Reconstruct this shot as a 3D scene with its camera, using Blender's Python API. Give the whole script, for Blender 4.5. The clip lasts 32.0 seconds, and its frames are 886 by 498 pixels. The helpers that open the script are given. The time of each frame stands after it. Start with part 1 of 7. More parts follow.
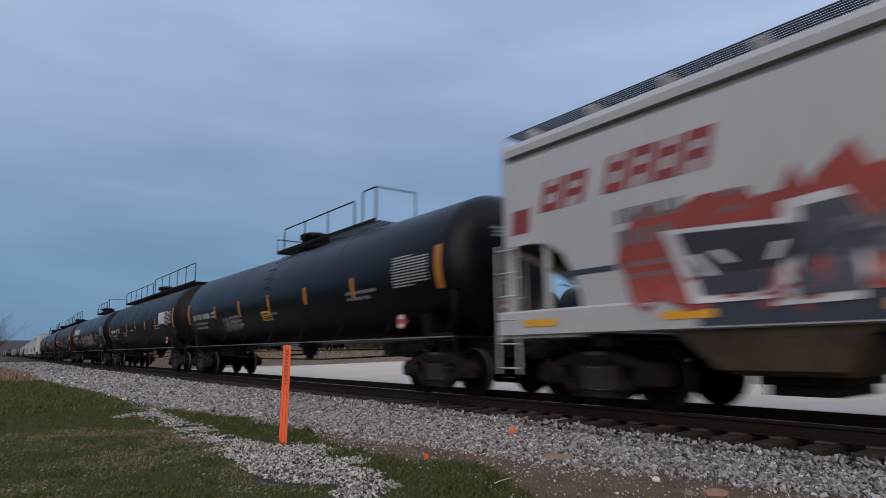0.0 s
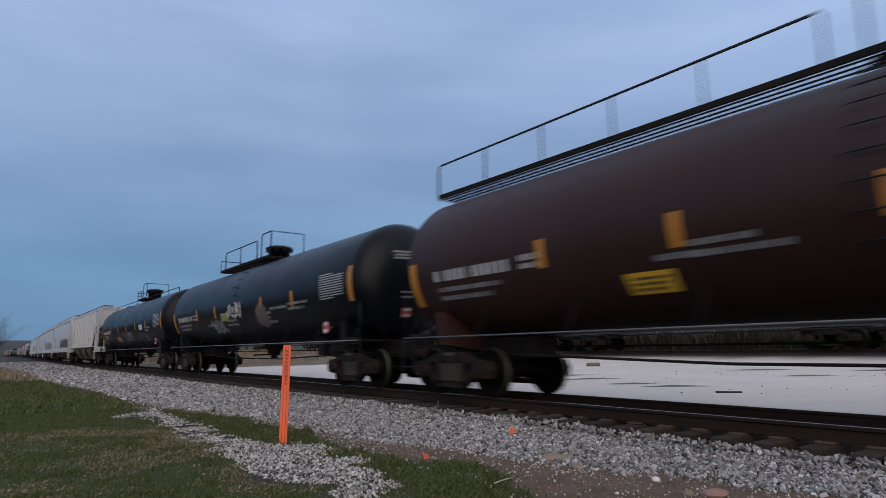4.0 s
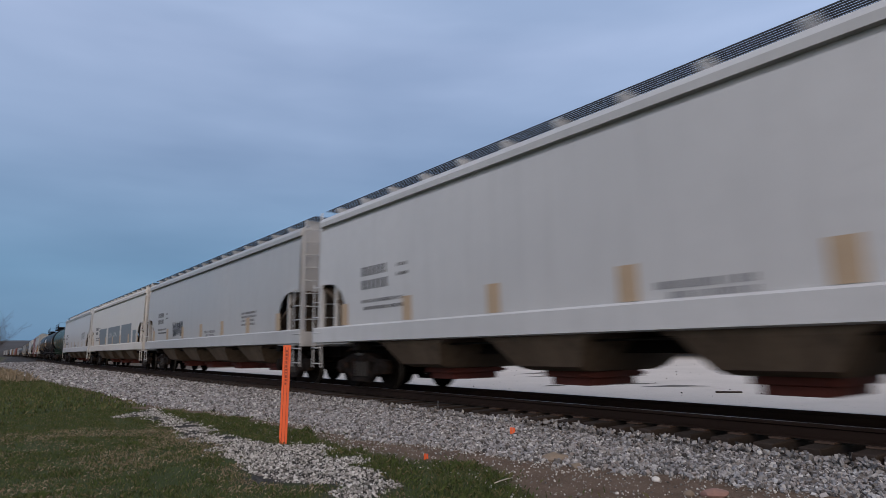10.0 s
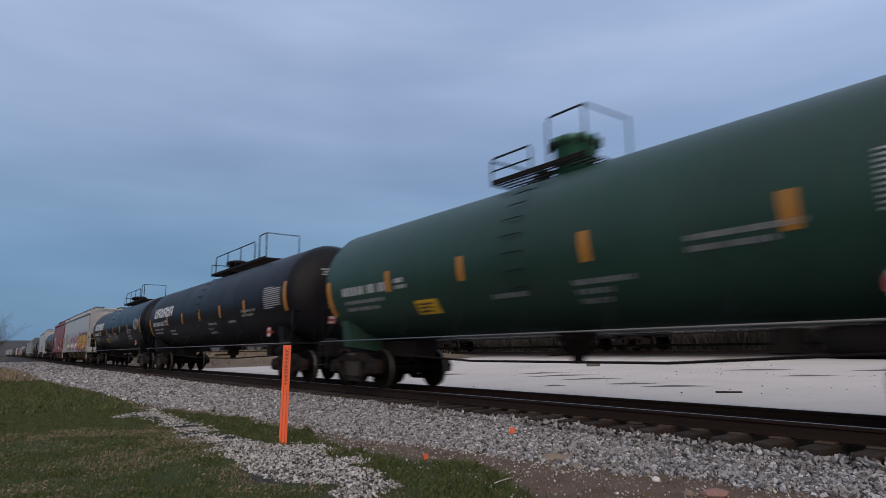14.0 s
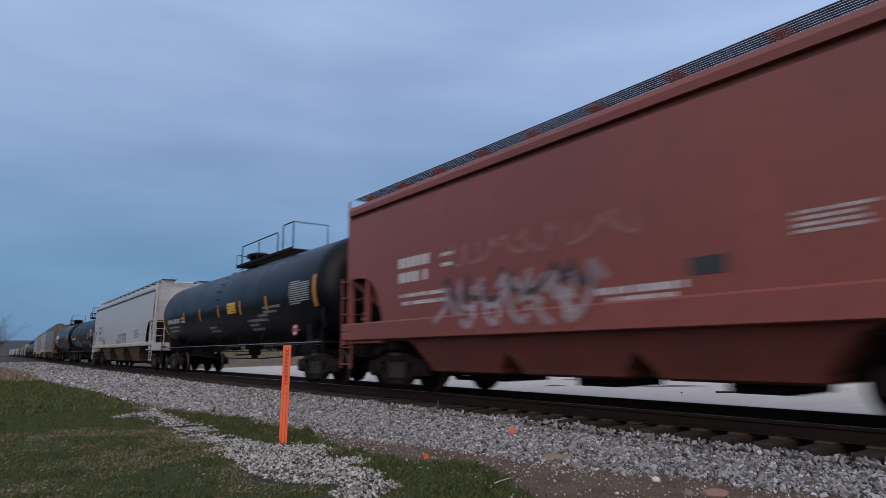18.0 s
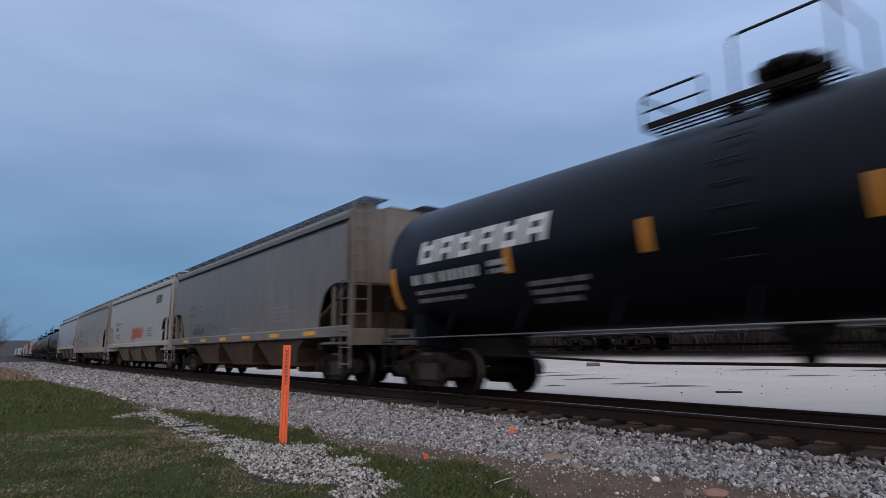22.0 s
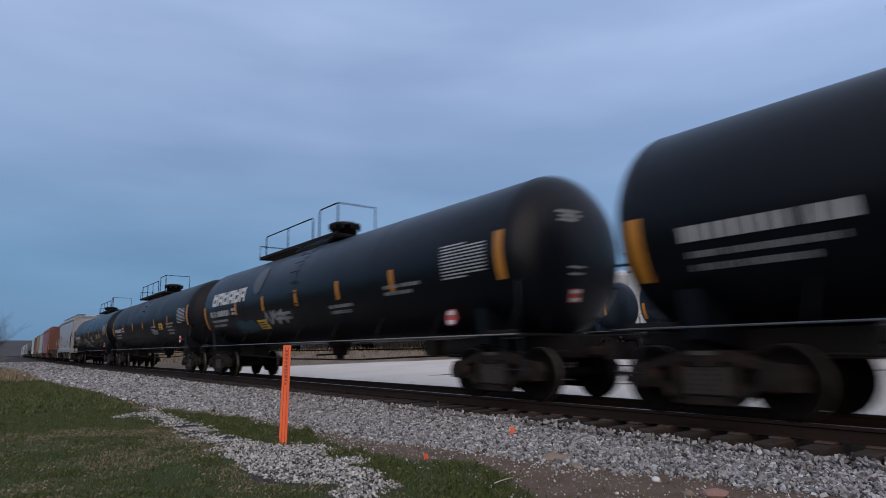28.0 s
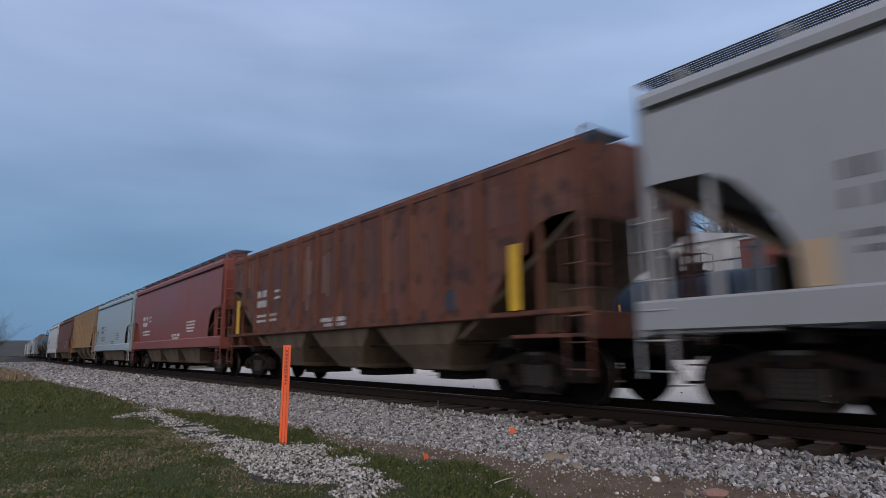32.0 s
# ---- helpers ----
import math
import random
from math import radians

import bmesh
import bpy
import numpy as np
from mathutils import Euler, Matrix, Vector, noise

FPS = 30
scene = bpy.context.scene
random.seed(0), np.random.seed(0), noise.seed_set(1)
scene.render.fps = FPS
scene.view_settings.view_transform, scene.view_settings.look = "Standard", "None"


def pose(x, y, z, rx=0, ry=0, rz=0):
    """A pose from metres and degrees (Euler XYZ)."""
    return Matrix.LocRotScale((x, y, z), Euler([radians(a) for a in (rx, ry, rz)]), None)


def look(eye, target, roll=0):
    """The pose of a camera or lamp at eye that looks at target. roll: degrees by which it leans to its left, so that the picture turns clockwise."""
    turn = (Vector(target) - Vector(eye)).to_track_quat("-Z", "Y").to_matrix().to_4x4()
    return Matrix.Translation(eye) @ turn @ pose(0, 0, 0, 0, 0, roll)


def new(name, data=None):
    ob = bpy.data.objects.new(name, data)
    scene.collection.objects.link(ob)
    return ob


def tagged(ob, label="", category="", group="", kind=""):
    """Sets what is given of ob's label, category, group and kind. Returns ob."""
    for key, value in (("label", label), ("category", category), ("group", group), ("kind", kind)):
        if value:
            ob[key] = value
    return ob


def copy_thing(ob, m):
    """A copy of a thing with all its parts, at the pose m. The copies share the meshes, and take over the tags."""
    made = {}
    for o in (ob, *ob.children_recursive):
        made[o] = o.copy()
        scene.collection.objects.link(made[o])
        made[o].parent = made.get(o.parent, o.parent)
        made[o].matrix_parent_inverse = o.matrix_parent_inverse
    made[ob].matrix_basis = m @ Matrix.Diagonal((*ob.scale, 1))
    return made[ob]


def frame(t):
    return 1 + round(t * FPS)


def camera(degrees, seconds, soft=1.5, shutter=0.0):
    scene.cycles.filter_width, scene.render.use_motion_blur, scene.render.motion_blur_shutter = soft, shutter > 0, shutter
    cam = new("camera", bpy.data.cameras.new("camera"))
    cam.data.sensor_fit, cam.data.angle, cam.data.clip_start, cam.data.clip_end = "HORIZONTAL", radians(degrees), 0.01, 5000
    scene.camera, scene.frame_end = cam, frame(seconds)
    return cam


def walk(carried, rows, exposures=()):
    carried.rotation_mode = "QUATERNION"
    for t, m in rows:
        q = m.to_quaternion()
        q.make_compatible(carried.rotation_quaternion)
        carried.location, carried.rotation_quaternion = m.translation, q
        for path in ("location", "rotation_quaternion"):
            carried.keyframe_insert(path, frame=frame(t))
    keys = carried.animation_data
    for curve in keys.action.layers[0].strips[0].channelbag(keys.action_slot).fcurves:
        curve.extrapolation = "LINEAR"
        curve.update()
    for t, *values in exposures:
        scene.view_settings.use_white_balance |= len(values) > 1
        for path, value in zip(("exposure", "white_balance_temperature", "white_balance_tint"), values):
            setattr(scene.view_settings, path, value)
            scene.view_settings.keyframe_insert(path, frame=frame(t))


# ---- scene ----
# A freight train passes a still camera at dusk; a second train runs the other way behind it.
# x: along the track, the way the near train runs; y: away from the camera; z: up from the grass.
EYE = 1.17
cam = camera(72.03, 32.0, soft=0.45, shutter=0.36)
VIEW = look((0, 0, EYE), (-0.7871, 0.5945, EYE + 0.16446), -0.574)
# the automatic white balance drifts as pale and dark wagons fill the view
walk(cam, [(0.0, VIEW), (32.0, VIEW)], [(t, 0.0, k, 10.0) for t, k in ((0.0, 6650), (2.0, 6500), (5.0, 6280), (7.0, 6380), (9.0, 6520), (11.0, 6640), (12.5, 6660), (14.5, 6600), (17.0, 6260), (20.0, 6280), (25.0, 6250), (29.0, 6300), (32.0, 6420))])

# ---- world and light ----
TRACK_Y, RAIL_Z = 8.55, 0.30       # near track: centre line and rail top
TRACK2_Y, RAIL2_Z = 31.0, 1.06     # far track
SPEED = 19.25                      # near train, metres a second


def bend(x):
    """How far the near track swings from its straight line where it curves away in the distance."""
    d = max(0.0, -x - 50.0)
    return 0.00025 * d * d if d < 70 else 1.225 + 0.035 * (min(d, 350.0) - 70)


def heading(x):
    """The near track's direction, in degrees from the x axis."""
    return -math.degrees(math.atan((bend(x - 1.0) - bend(x + 1.0)) / 2.0))


def make_world():
    world = bpy.data.worlds.new("dusk_sky")
    scene.world = world
    world.use_nodes = True
    nt = world.node_tree
    n, l = nt.nodes, nt.links
    n.clear()
    out = n.new("ShaderNodeOutputWorld")
    bg = n.new("ShaderNodeBackground")
    sky = n.new("ShaderNodeTexSky")
    sky.sky_type = "NISHITA"
    sky.sun_disc = False
    sky.sun_elevation = radians(4)
    sky.sun_rotation = radians(200)
    tc = n.new("ShaderNodeTexCoord")
    sep = n.new("ShaderNodeSeparateXYZ")
    l.new(tc.outputs["Generated"], sep.inputs[0])
    # cloud deck: colour by height over the horizon, broken by broad soft bands
    mp = n.new("ShaderNodeMapping")
    mp.inputs["Scale"].default_value = (1.0, 1.0, 4.5)
    mp.inputs["Rotation"].default_value = (radians(6), radians(-8), 0)
    l.new(tc.outputs["Generated"], mp.inputs[0])
    noi = n.new("ShaderNodeTexNoise")
    noi.inputs["Scale"].default_value = 1.7
    noi.inputs["Detail"].default_value = 4.0
    noi.inputs["Roughness"].default_value = 0.48
    l.new(mp.outputs[0], noi.inputs[0])
    ramp = n.new("ShaderNodeValToRGB")
    e = ramp.color_ramp.elements
    e[0].position, e[0].color = 0.0, (0.168, 0.318, 0.512, 1)
    e[1].position, e[1].color = 0.62, (0.415, 0.546, 0.800, 1)
    for p, c in ((0.12, (0.176, 0.332, 0.536, 1)), (0.30, (0.287, 0.411, 0.640, 1)), (0.45, (0.372, 0.487, 0.732, 1))):
        q = e.new(p)
        q.color = c
    l.new(sep.outputs[2], ramp.inputs[0])
    cr = n.new("ShaderNodeValToRGB")
    cr.color_ramp.elements[0].position, cr.color_ramp.elements[0].color = 0.36, (0.86, 0.885, 0.91, 1)
    cr.color_ramp.elements[1].position, cr.color_ramp.elements[1].color = 0.66, (1.15, 1.12, 1.10, 1)
    l.new(noi.outputs["Fac"], cr.inputs[0])
    # the deck thins a little along the track
    thin = n.new("ShaderNodeMapRange")
    for k, q in enumerate((-1.0, 0.0, 0.95, 1.13)):
        thin.inputs[k + 1].default_value = q
    l.new(sep.outputs[0], thin.inputs[0])
    mul = n.new("ShaderNodeMix")
    mul.data_type, mul.blend_type = "RGBA", "MULTIPLY"
    mul.inputs[0].default_value = 1.0
    deck = n.new("ShaderNodeMix")
    deck.data_type, deck.blend_type = "RGBA", "MULTIPLY"
    deck.inputs[0].default_value = 1.0
    l.new(ramp.outputs[0], deck.inputs[6])
    l.new(thin.outputs[0], deck.inputs[7])
    l.new(deck.outputs[2], mul.inputs[6])
    l.new(cr.outputs[0], mul.inputs[7])
    # the afterglow side of the sky, low behind the viewer, is the brighter one
    dot = n.new("ShaderNodeVectorMath")
    dot.operation = "DOT_PRODUCT"
    dot.inputs[1].default_value = (0.93, -0.30, 0.2)
    l.new(tc.outputs["Generated"], dot.inputs[0])
    mr = n.new("ShaderNodeValToRGB")
    mr.color_ramp.elements[0].position, mr.color_ramp.elements[0].color = 0.30, (0.97, 0.97, 0.97, 1)
    mr.color_ramp.elements[1].position, mr.color_ramp.elements[1].color = 0.98, (2.4, 1.8, 1.35, 1)
    half = n.new("ShaderNodeMath")
    half.operation = "MULTIPLY_ADD"
    half.inputs[1].default_value = half.inputs[2].default_value = 0.5
    l.new(dot.outputs["Value"], half.inputs[0])
    l.new(half.outputs[0], mr.inputs[0])
    mul2 = n.new("ShaderNodeMix")
    mul2.data_type, mul2.blend_type = "RGBA", "MULTIPLY"
    mul2.inputs[0].default_value = 1.0
    l.new(mul.outputs[2], mul2.inputs[6])
    l.new(mr.outputs[0], mul2.inputs[7])
    mix = n.new("ShaderNodeMix")
    mix.data_type = "RGBA"
    mix.inputs[0].default_value = 0.94
    sk = n.new("ShaderNodeMix")
    sk.data_type, sk.blend_type = "RGBA", "MULTIPLY"
    sk.inputs[0].default_value = 1.0
    sk.inputs[7].default_value = (0.1, 0.1, 0.1, 1)
    l.new(sky.outputs[0], sk.inputs[6])
    l.new(sk.outputs[2], mix.inputs[6])
    l.new(mul2.outputs[2], mix.inputs[7])
    l.new(mix.outputs[2], bg.inputs[0])
    bg.inputs[1].default_value = 1.0
    l.new(bg.outputs[0], out.inputs[0])


make_world()
sun = new("sun", bpy.data.lights.new("sun", "SUN"))
sun.data.energy, sun.data.angle, sun.data.color = 1.25, radians(60), (1.0, 0.77, 0.57)
sun.matrix_world = look((36, -15, 17), (0, 8, 0))
scene.view_settings.exposure = 0.0


# ---- materials ----
def mat(name, base, rough=0.6, metal=0.0, var=0.25, scale=3.0, tint=None, bump=0.0, bump_scale=60.0, spec=0.5,
        streak=0.0, streak_col=(0.1, 0.07, 0.05), per_part=0.0, stretch=(1, 1, 1), alpha=1.0, wear=0.0, wear_col=(0.12, 0.06, 0.03)):
    """A principled surface with variation at two scales, optional run-down streaks and worn patches."""
    m = bpy.data.materials.new(name)
    m.use_nodes = True
    nt = m.node_tree
    n, l = nt.nodes, nt.links
    b = n["Principled BSDF"]
    b.inputs["Roughness"].default_value = rough
    b.inputs["Metallic"].default_value = metal
    b.inputs["Specular IOR Level"].default_value = spec
    tc = n.new("ShaderNodeTexCoord")
    mp = n.new("ShaderNodeMapping")
    mp.inputs["Scale"].default_value = stretch
    l.new(tc.outputs["Object"], mp.inputs[0])

    def noise_tex(s, detail=5.0, vec=None):
        q = n.new("ShaderNodeTexNoise")
        q.inputs["Scale"].default_value = s
        q.inputs["Detail"].default_value = detail
        q.inputs["Roughness"].default_value = 0.6
        l.new(vec or mp.outputs[0], q.inputs[0])
        return q

    def mixed(a, bcol, fac, kind="MIX"):
        q = n.new("ShaderNodeMix")
        q.data_type, q.blend_type = "RGBA", kind
        for i, v in ((6, a), (7, bcol)):
            if isinstance(v, tuple):
                q.inputs[i].default_value = (*v, 1)
            else:
                l.new(v, q.inputs[i])
        if isinstance(fac, float):
            q.inputs[0].default_value = fac
        else:
            l.new(fac, q.inputs[0])
        return q.outputs[2]

    def ranged(sock, lo, hi, a=0.0, c=1.0):
        q = n.new("ShaderNodeMapRange")
        q.inputs[1].default_value, q.inputs[2].default_value, q.inputs[3].default_value, q.inputs[4].default_value = lo, hi, a, c
        l.new(sock, q.inputs[0])
        return q.outputs[0]

    dark = tuple(c * (1 - var) for c in base)
    light = tint or tuple(min(1.0, c * (1 + var * 0.6)) for c in base)
    big = noise_tex(scale * 0.22)
    fine = noise_tex(scale * 4.0)
    col = mixed(dark, light, ranged(big.outputs["Fac"], 0.3, 0.7))
    col = mixed(col, tuple(c * (1 - var * 0.8) for c in base), ranged(fine.outputs["Fac"], 0.45, 0.75, 0.0, 0.6))
    if streak:
        sm = n.new("ShaderNodeMapping")
        sm.inputs["Scale"].default_value = (3.2, 3.2, 0.22)
        l.new(tc.outputs["Object"], sm.inputs[0])
        st = noise_tex(1.4, 6.0, sm.outputs[0])
        col = mixed(col, streak_col, ranged(st.outputs["Fac"], 0.48, 0.72, 0.0, streak))
    if wear:
        w = noise_tex(scale * 0.9, 8.0)
        col = mixed(col, wear_col, ranged(w.outputs["Fac"], 0.62 - wear * 0.25, 0.68 - wear * 0.2))
    if per_part:
        oi = n.new("ShaderNodeObjectInfo")
        col = mixed(col, ranged_col(n, l, oi.outputs["Random"], 1 - per_part, 1 + per_part), 1.0, "MULTIPLY")
    l.new(col, b.inputs["Base Color"])
    r = ranged(big.outputs["Fac"], 0.3, 0.7, max(0.05, rough - 0.06), min(1.0, rough + 0.08))
    l.new(r, b.inputs["Roughness"])
    if bump:
        bm = n.new("ShaderNodeBump")
        bm.inputs["Strength"].default_value = 0.6
        bm.inputs["Distance"].default_value = bump
        l.new(noise_tex(bump_scale, 4.0).outputs["Fac"], bm.inputs["Height"])
        l.new(bm.outputs[0], b.inputs["Normal"])
    return m


def ranged_col(n, l, sock, lo, hi):
    q = n.new("ShaderNodeMapRange")
    q.inputs[3].default_value, q.inputs[4].default_value = lo, hi
    l.new(sock, q.inputs[0])
    return q.outputs[0]


M = {}
M["black_tank"] = mat("black_tank_paint", (0.0036, 0.0045, 0.0075), 0.34, var=0.3, scale=1.5, streak=0.3, streak_col=(0.0085, 0.008, 0.009), spec=0.16)
M["dull_tank"] = mat("dull_black_tank_paint", (0.0085, 0.0082, 0.0105), 0.42, var=0.3, scale=1.5, streak=0.4, streak_col=(0.016, 0.0135, 0.0135), spec=0.13)
M["blue_tank"] = mat("blue_black_tank_paint", (0.014, 0.024, 0.040), 0.42, var=0.3, scale=1.5, streak=0.3, streak_col=(0.03, 0.03, 0.035), spec=0.15)
M["brown_tank"] = mat("brown_tank_paint", (0.034, 0.015, 0.013), 0.46, var=0.35, scale=1.5, streak=0.35, streak_col=(0.02, 0.013, 0.012), spec=0.2)
M["rusty_tank"] = mat("rusty_black_tank_paint", (0.0130, 0.0115, 0.0135), 0.46, var=0.35, scale=1.5, streak=0.4, streak_col=(0.034, 0.018, 0.013), spec=0.16)
M["green_tank"] = mat("green_tank_paint", (0.022, 0.056, 0.042), 0.40, var=0.3, scale=1.5, streak=0.5, streak_col=(0.040, 0.046, 0.042), spec=0.22)
M["green_dome"] = mat("faded_green_paint", (0.05, 0.17, 0.115), 0.55, var=0.25, scale=3.0)
M["white_hopper"] = mat("white_hopper_paint", (0.53, 0.53, 0.535), 0.40, spec=0.7, var=0.10, scale=1.2, streak=0.25, streak_col=(0.32, 0.315, 0.31))
M["grey_hopper"] = mat("grey_hopper_paint", (0.305, 0.31, 0.325), 0.40, spec=0.7, var=0.10, scale=1.2, streak=0.3, streak_col=(0.25, 0.245, 0.245))
M["cream_hopper"] = mat("cream_hopper_paint", (0.39, 0.388, 0.385), 0.40, spec=0.7, var=0.10, scale=1.2, streak=0.35, streak_col=(0.31, 0.29, 0.265))
M["ivory_hopper"] = mat("ivory_hopper_paint", (0.60, 0.575, 0.54), 0.42, var=0.08, scale=1.2, streak=0.3, streak_col=(0.46, 0.41, 0.35))
M["pearl_hopper"] = mat("off_white_hopper_paint", (0.43, 0.43, 0.435), 0.40, spec=0.7, var=0.10, scale=1.2, streak=0.3, streak_col=(0.31, 0.30, 0.295))
M["greige_hopper"] = mat("dirty_greige_hopper_paint", (0.245, 0.228, 0.205), 0.45, var=0.22, scale=1.2, streak=0.6, streak_col=(0.16, 0.14, 0.12))
M["beige_hopper"] = mat("beige_hopper_paint", (0.335, 0.322, 0.300), 0.45, var=0.12, scale=1.2, streak=0.35, streak_col=(0.27, 0.24, 0.20))
M["tan_hopper"] = mat("dirty_tan_hopper_paint", (0.158, 0.138, 0.122), 0.42, var=0.3, scale=1.2, streak=0.7, streak_col=(0.072, 0.058, 0.050))
M["blue_hopper"] = mat("pale_blue_hopper_paint", (0.32, 0.39, 0.43), 0.42, var=0.12, scale=1.2, streak=0.3, streak_col=(0.33, 0.33, 0.33))
M["red_hopper"] = mat("red_oxide_hopper_paint", (0.225, 0.058, 0.043), 0.45, var=0.2, scale=1.2, streak=0.35, streak_col=(0.13, 0.045, 0.04))
M["rust_hopper"] = mat("rusted_hopper_paint", (0.130, 0.040, 0.022), 0.7, var=0.45, scale=2.2, streak=0.8, streak_col=(0.19, 0.095, 0.055), wear=0.45, wear_col=(0.055, 0.022, 0.016))
M["ochre_hopper"] = mat("faded_ochre_hopper_paint", (0.26, 0.17, 0.09), 0.7, var=0.3, scale=1.6, streak=0.5, streak_col=(0.12, 0.07, 0.045))
M["grime"] = mat("grimy_hopper_underside", (0.135, 0.100, 0.073), 0.9, var=0.45, scale=2.0, streak=0.6, streak_col=(0.05, 0.04, 0.033), spec=0.15)
M["brown_grime"] = mat("brown_grimy_hopper_underside", (0.085, 0.056, 0.040), 0.9, var=0.4, scale=2.0, streak=0.6, streak_col=(0.04, 0.028, 0.022), spec=0.15)
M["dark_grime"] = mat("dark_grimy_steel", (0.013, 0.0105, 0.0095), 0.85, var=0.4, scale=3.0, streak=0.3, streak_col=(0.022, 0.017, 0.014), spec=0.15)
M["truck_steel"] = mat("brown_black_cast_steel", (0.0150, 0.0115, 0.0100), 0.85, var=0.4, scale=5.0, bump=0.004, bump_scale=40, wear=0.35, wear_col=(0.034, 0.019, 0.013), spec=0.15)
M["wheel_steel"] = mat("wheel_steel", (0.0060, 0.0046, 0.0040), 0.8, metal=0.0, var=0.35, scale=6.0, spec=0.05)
M["tread_steel"] = mat("bright_wheel_tread", (0.085, 0.076, 0.068), 0.45, metal=0.5, var=0.2, scale=8.0)
M["spring_steel"] = mat("worn_spring_steel", (0.036, 0.031, 0.028), 0.6, var=0.3, scale=6.0, spec=0.3)
M["grate"] = mat("dark_galvanised_grating", (0.020, 0.022, 0.026), 0.6, metal=0.0, var=0.25, scale=4.0)
M["galv"] = mat("galvanised_steel", (0.30, 0.31, 0.33), 0.5, metal=0.5, var=0.2, scale=4.0)
M["rail_grey"] = mat("grimy_grey_handrail", (0.13, 0.13, 0.14), 0.55, var=0.25, scale=4.0)
M["black_rail"] = mat("black_painted_handrail", (0.012, 0.013, 0.016), 0.5, var=0.3, scale=5.0, spec=0.15)
M["decal_white"] = mat("white_stencil_paint", (0.55, 0.55, 0.55), 0.6, var=0.18, scale=8.0)
M["decal_grey"] = mat("faded_stencil_paint", (0.22, 0.22, 0.23), 0.6, var=0.25, scale=8.0)
M["decal_pale"] = mat("pale_stencil_paint", (0.38, 0.38, 0.39), 0.6, var=0.2, scale=8.0)
M["decal_dark"] = mat("worn_dark_stencil_paint", (0.13, 0.13, 0.135), 0.6, var=0.25, scale=8.0)
M["decal_black"] = mat("black_stencil_paint", (0.035, 0.036, 0.040), 0.6, var=0.25, scale=8.0)
M["reflector"] = mat("amber_reflective_tape", (0.46, 0.185, 0.018), 0.45, var=0.12, scale=8.0)
M["sill_tape"] = mat("bright_amber_sill_tape", (0.74, 0.36, 0.02), 0.4, var=0.12, scale=8.0)
M["amber_dull"] = mat("faded_amber_tape", (0.44, 0.325, 0.215), 0.5, var=0.12, scale=8.0)
M["yellow"] = mat("yellow_sign_paint", (0.62, 0.36, 0.02), 0.5, var=0.15, scale=8.0)
M["placard_red"] = mat("red_placard", (0.42, 0.07, 0.06), 0.5, var=0.12, scale=8.0)
M["olive_panel"] = mat("faded_olive_panel", (0.30, 0.30, 0.11), 0.6, var=0.15, scale=4.0)
M["patch_grey"] = mat("slate_grey_overpaint", (0.17, 0.20, 0.225), 0.6, var=0.12, scale=1.5)
M["rust_band"] = mat("rust_stained_tank_band", (0.026, 0.0145, 0.011), 0.6, var=0.4, scale=3.0, streak=0.5, streak_col=(0.012, 0.009, 0.008), spec=0.1)
M["cp_red"] = mat("red_lettering_paint", (0.24, 0.035, 0.036), 0.55, var=0.15, scale=5.0)
M["navy"] = mat("dark_navy_paint", (0.035, 0.043, 0.060), 0.55, var=0.2, scale=3.0)
M["gate_red"] = mat("red_outlet_gate_paint", (0.11, 0.024, 0.016), 0.8, var=0.3, scale=5.0)


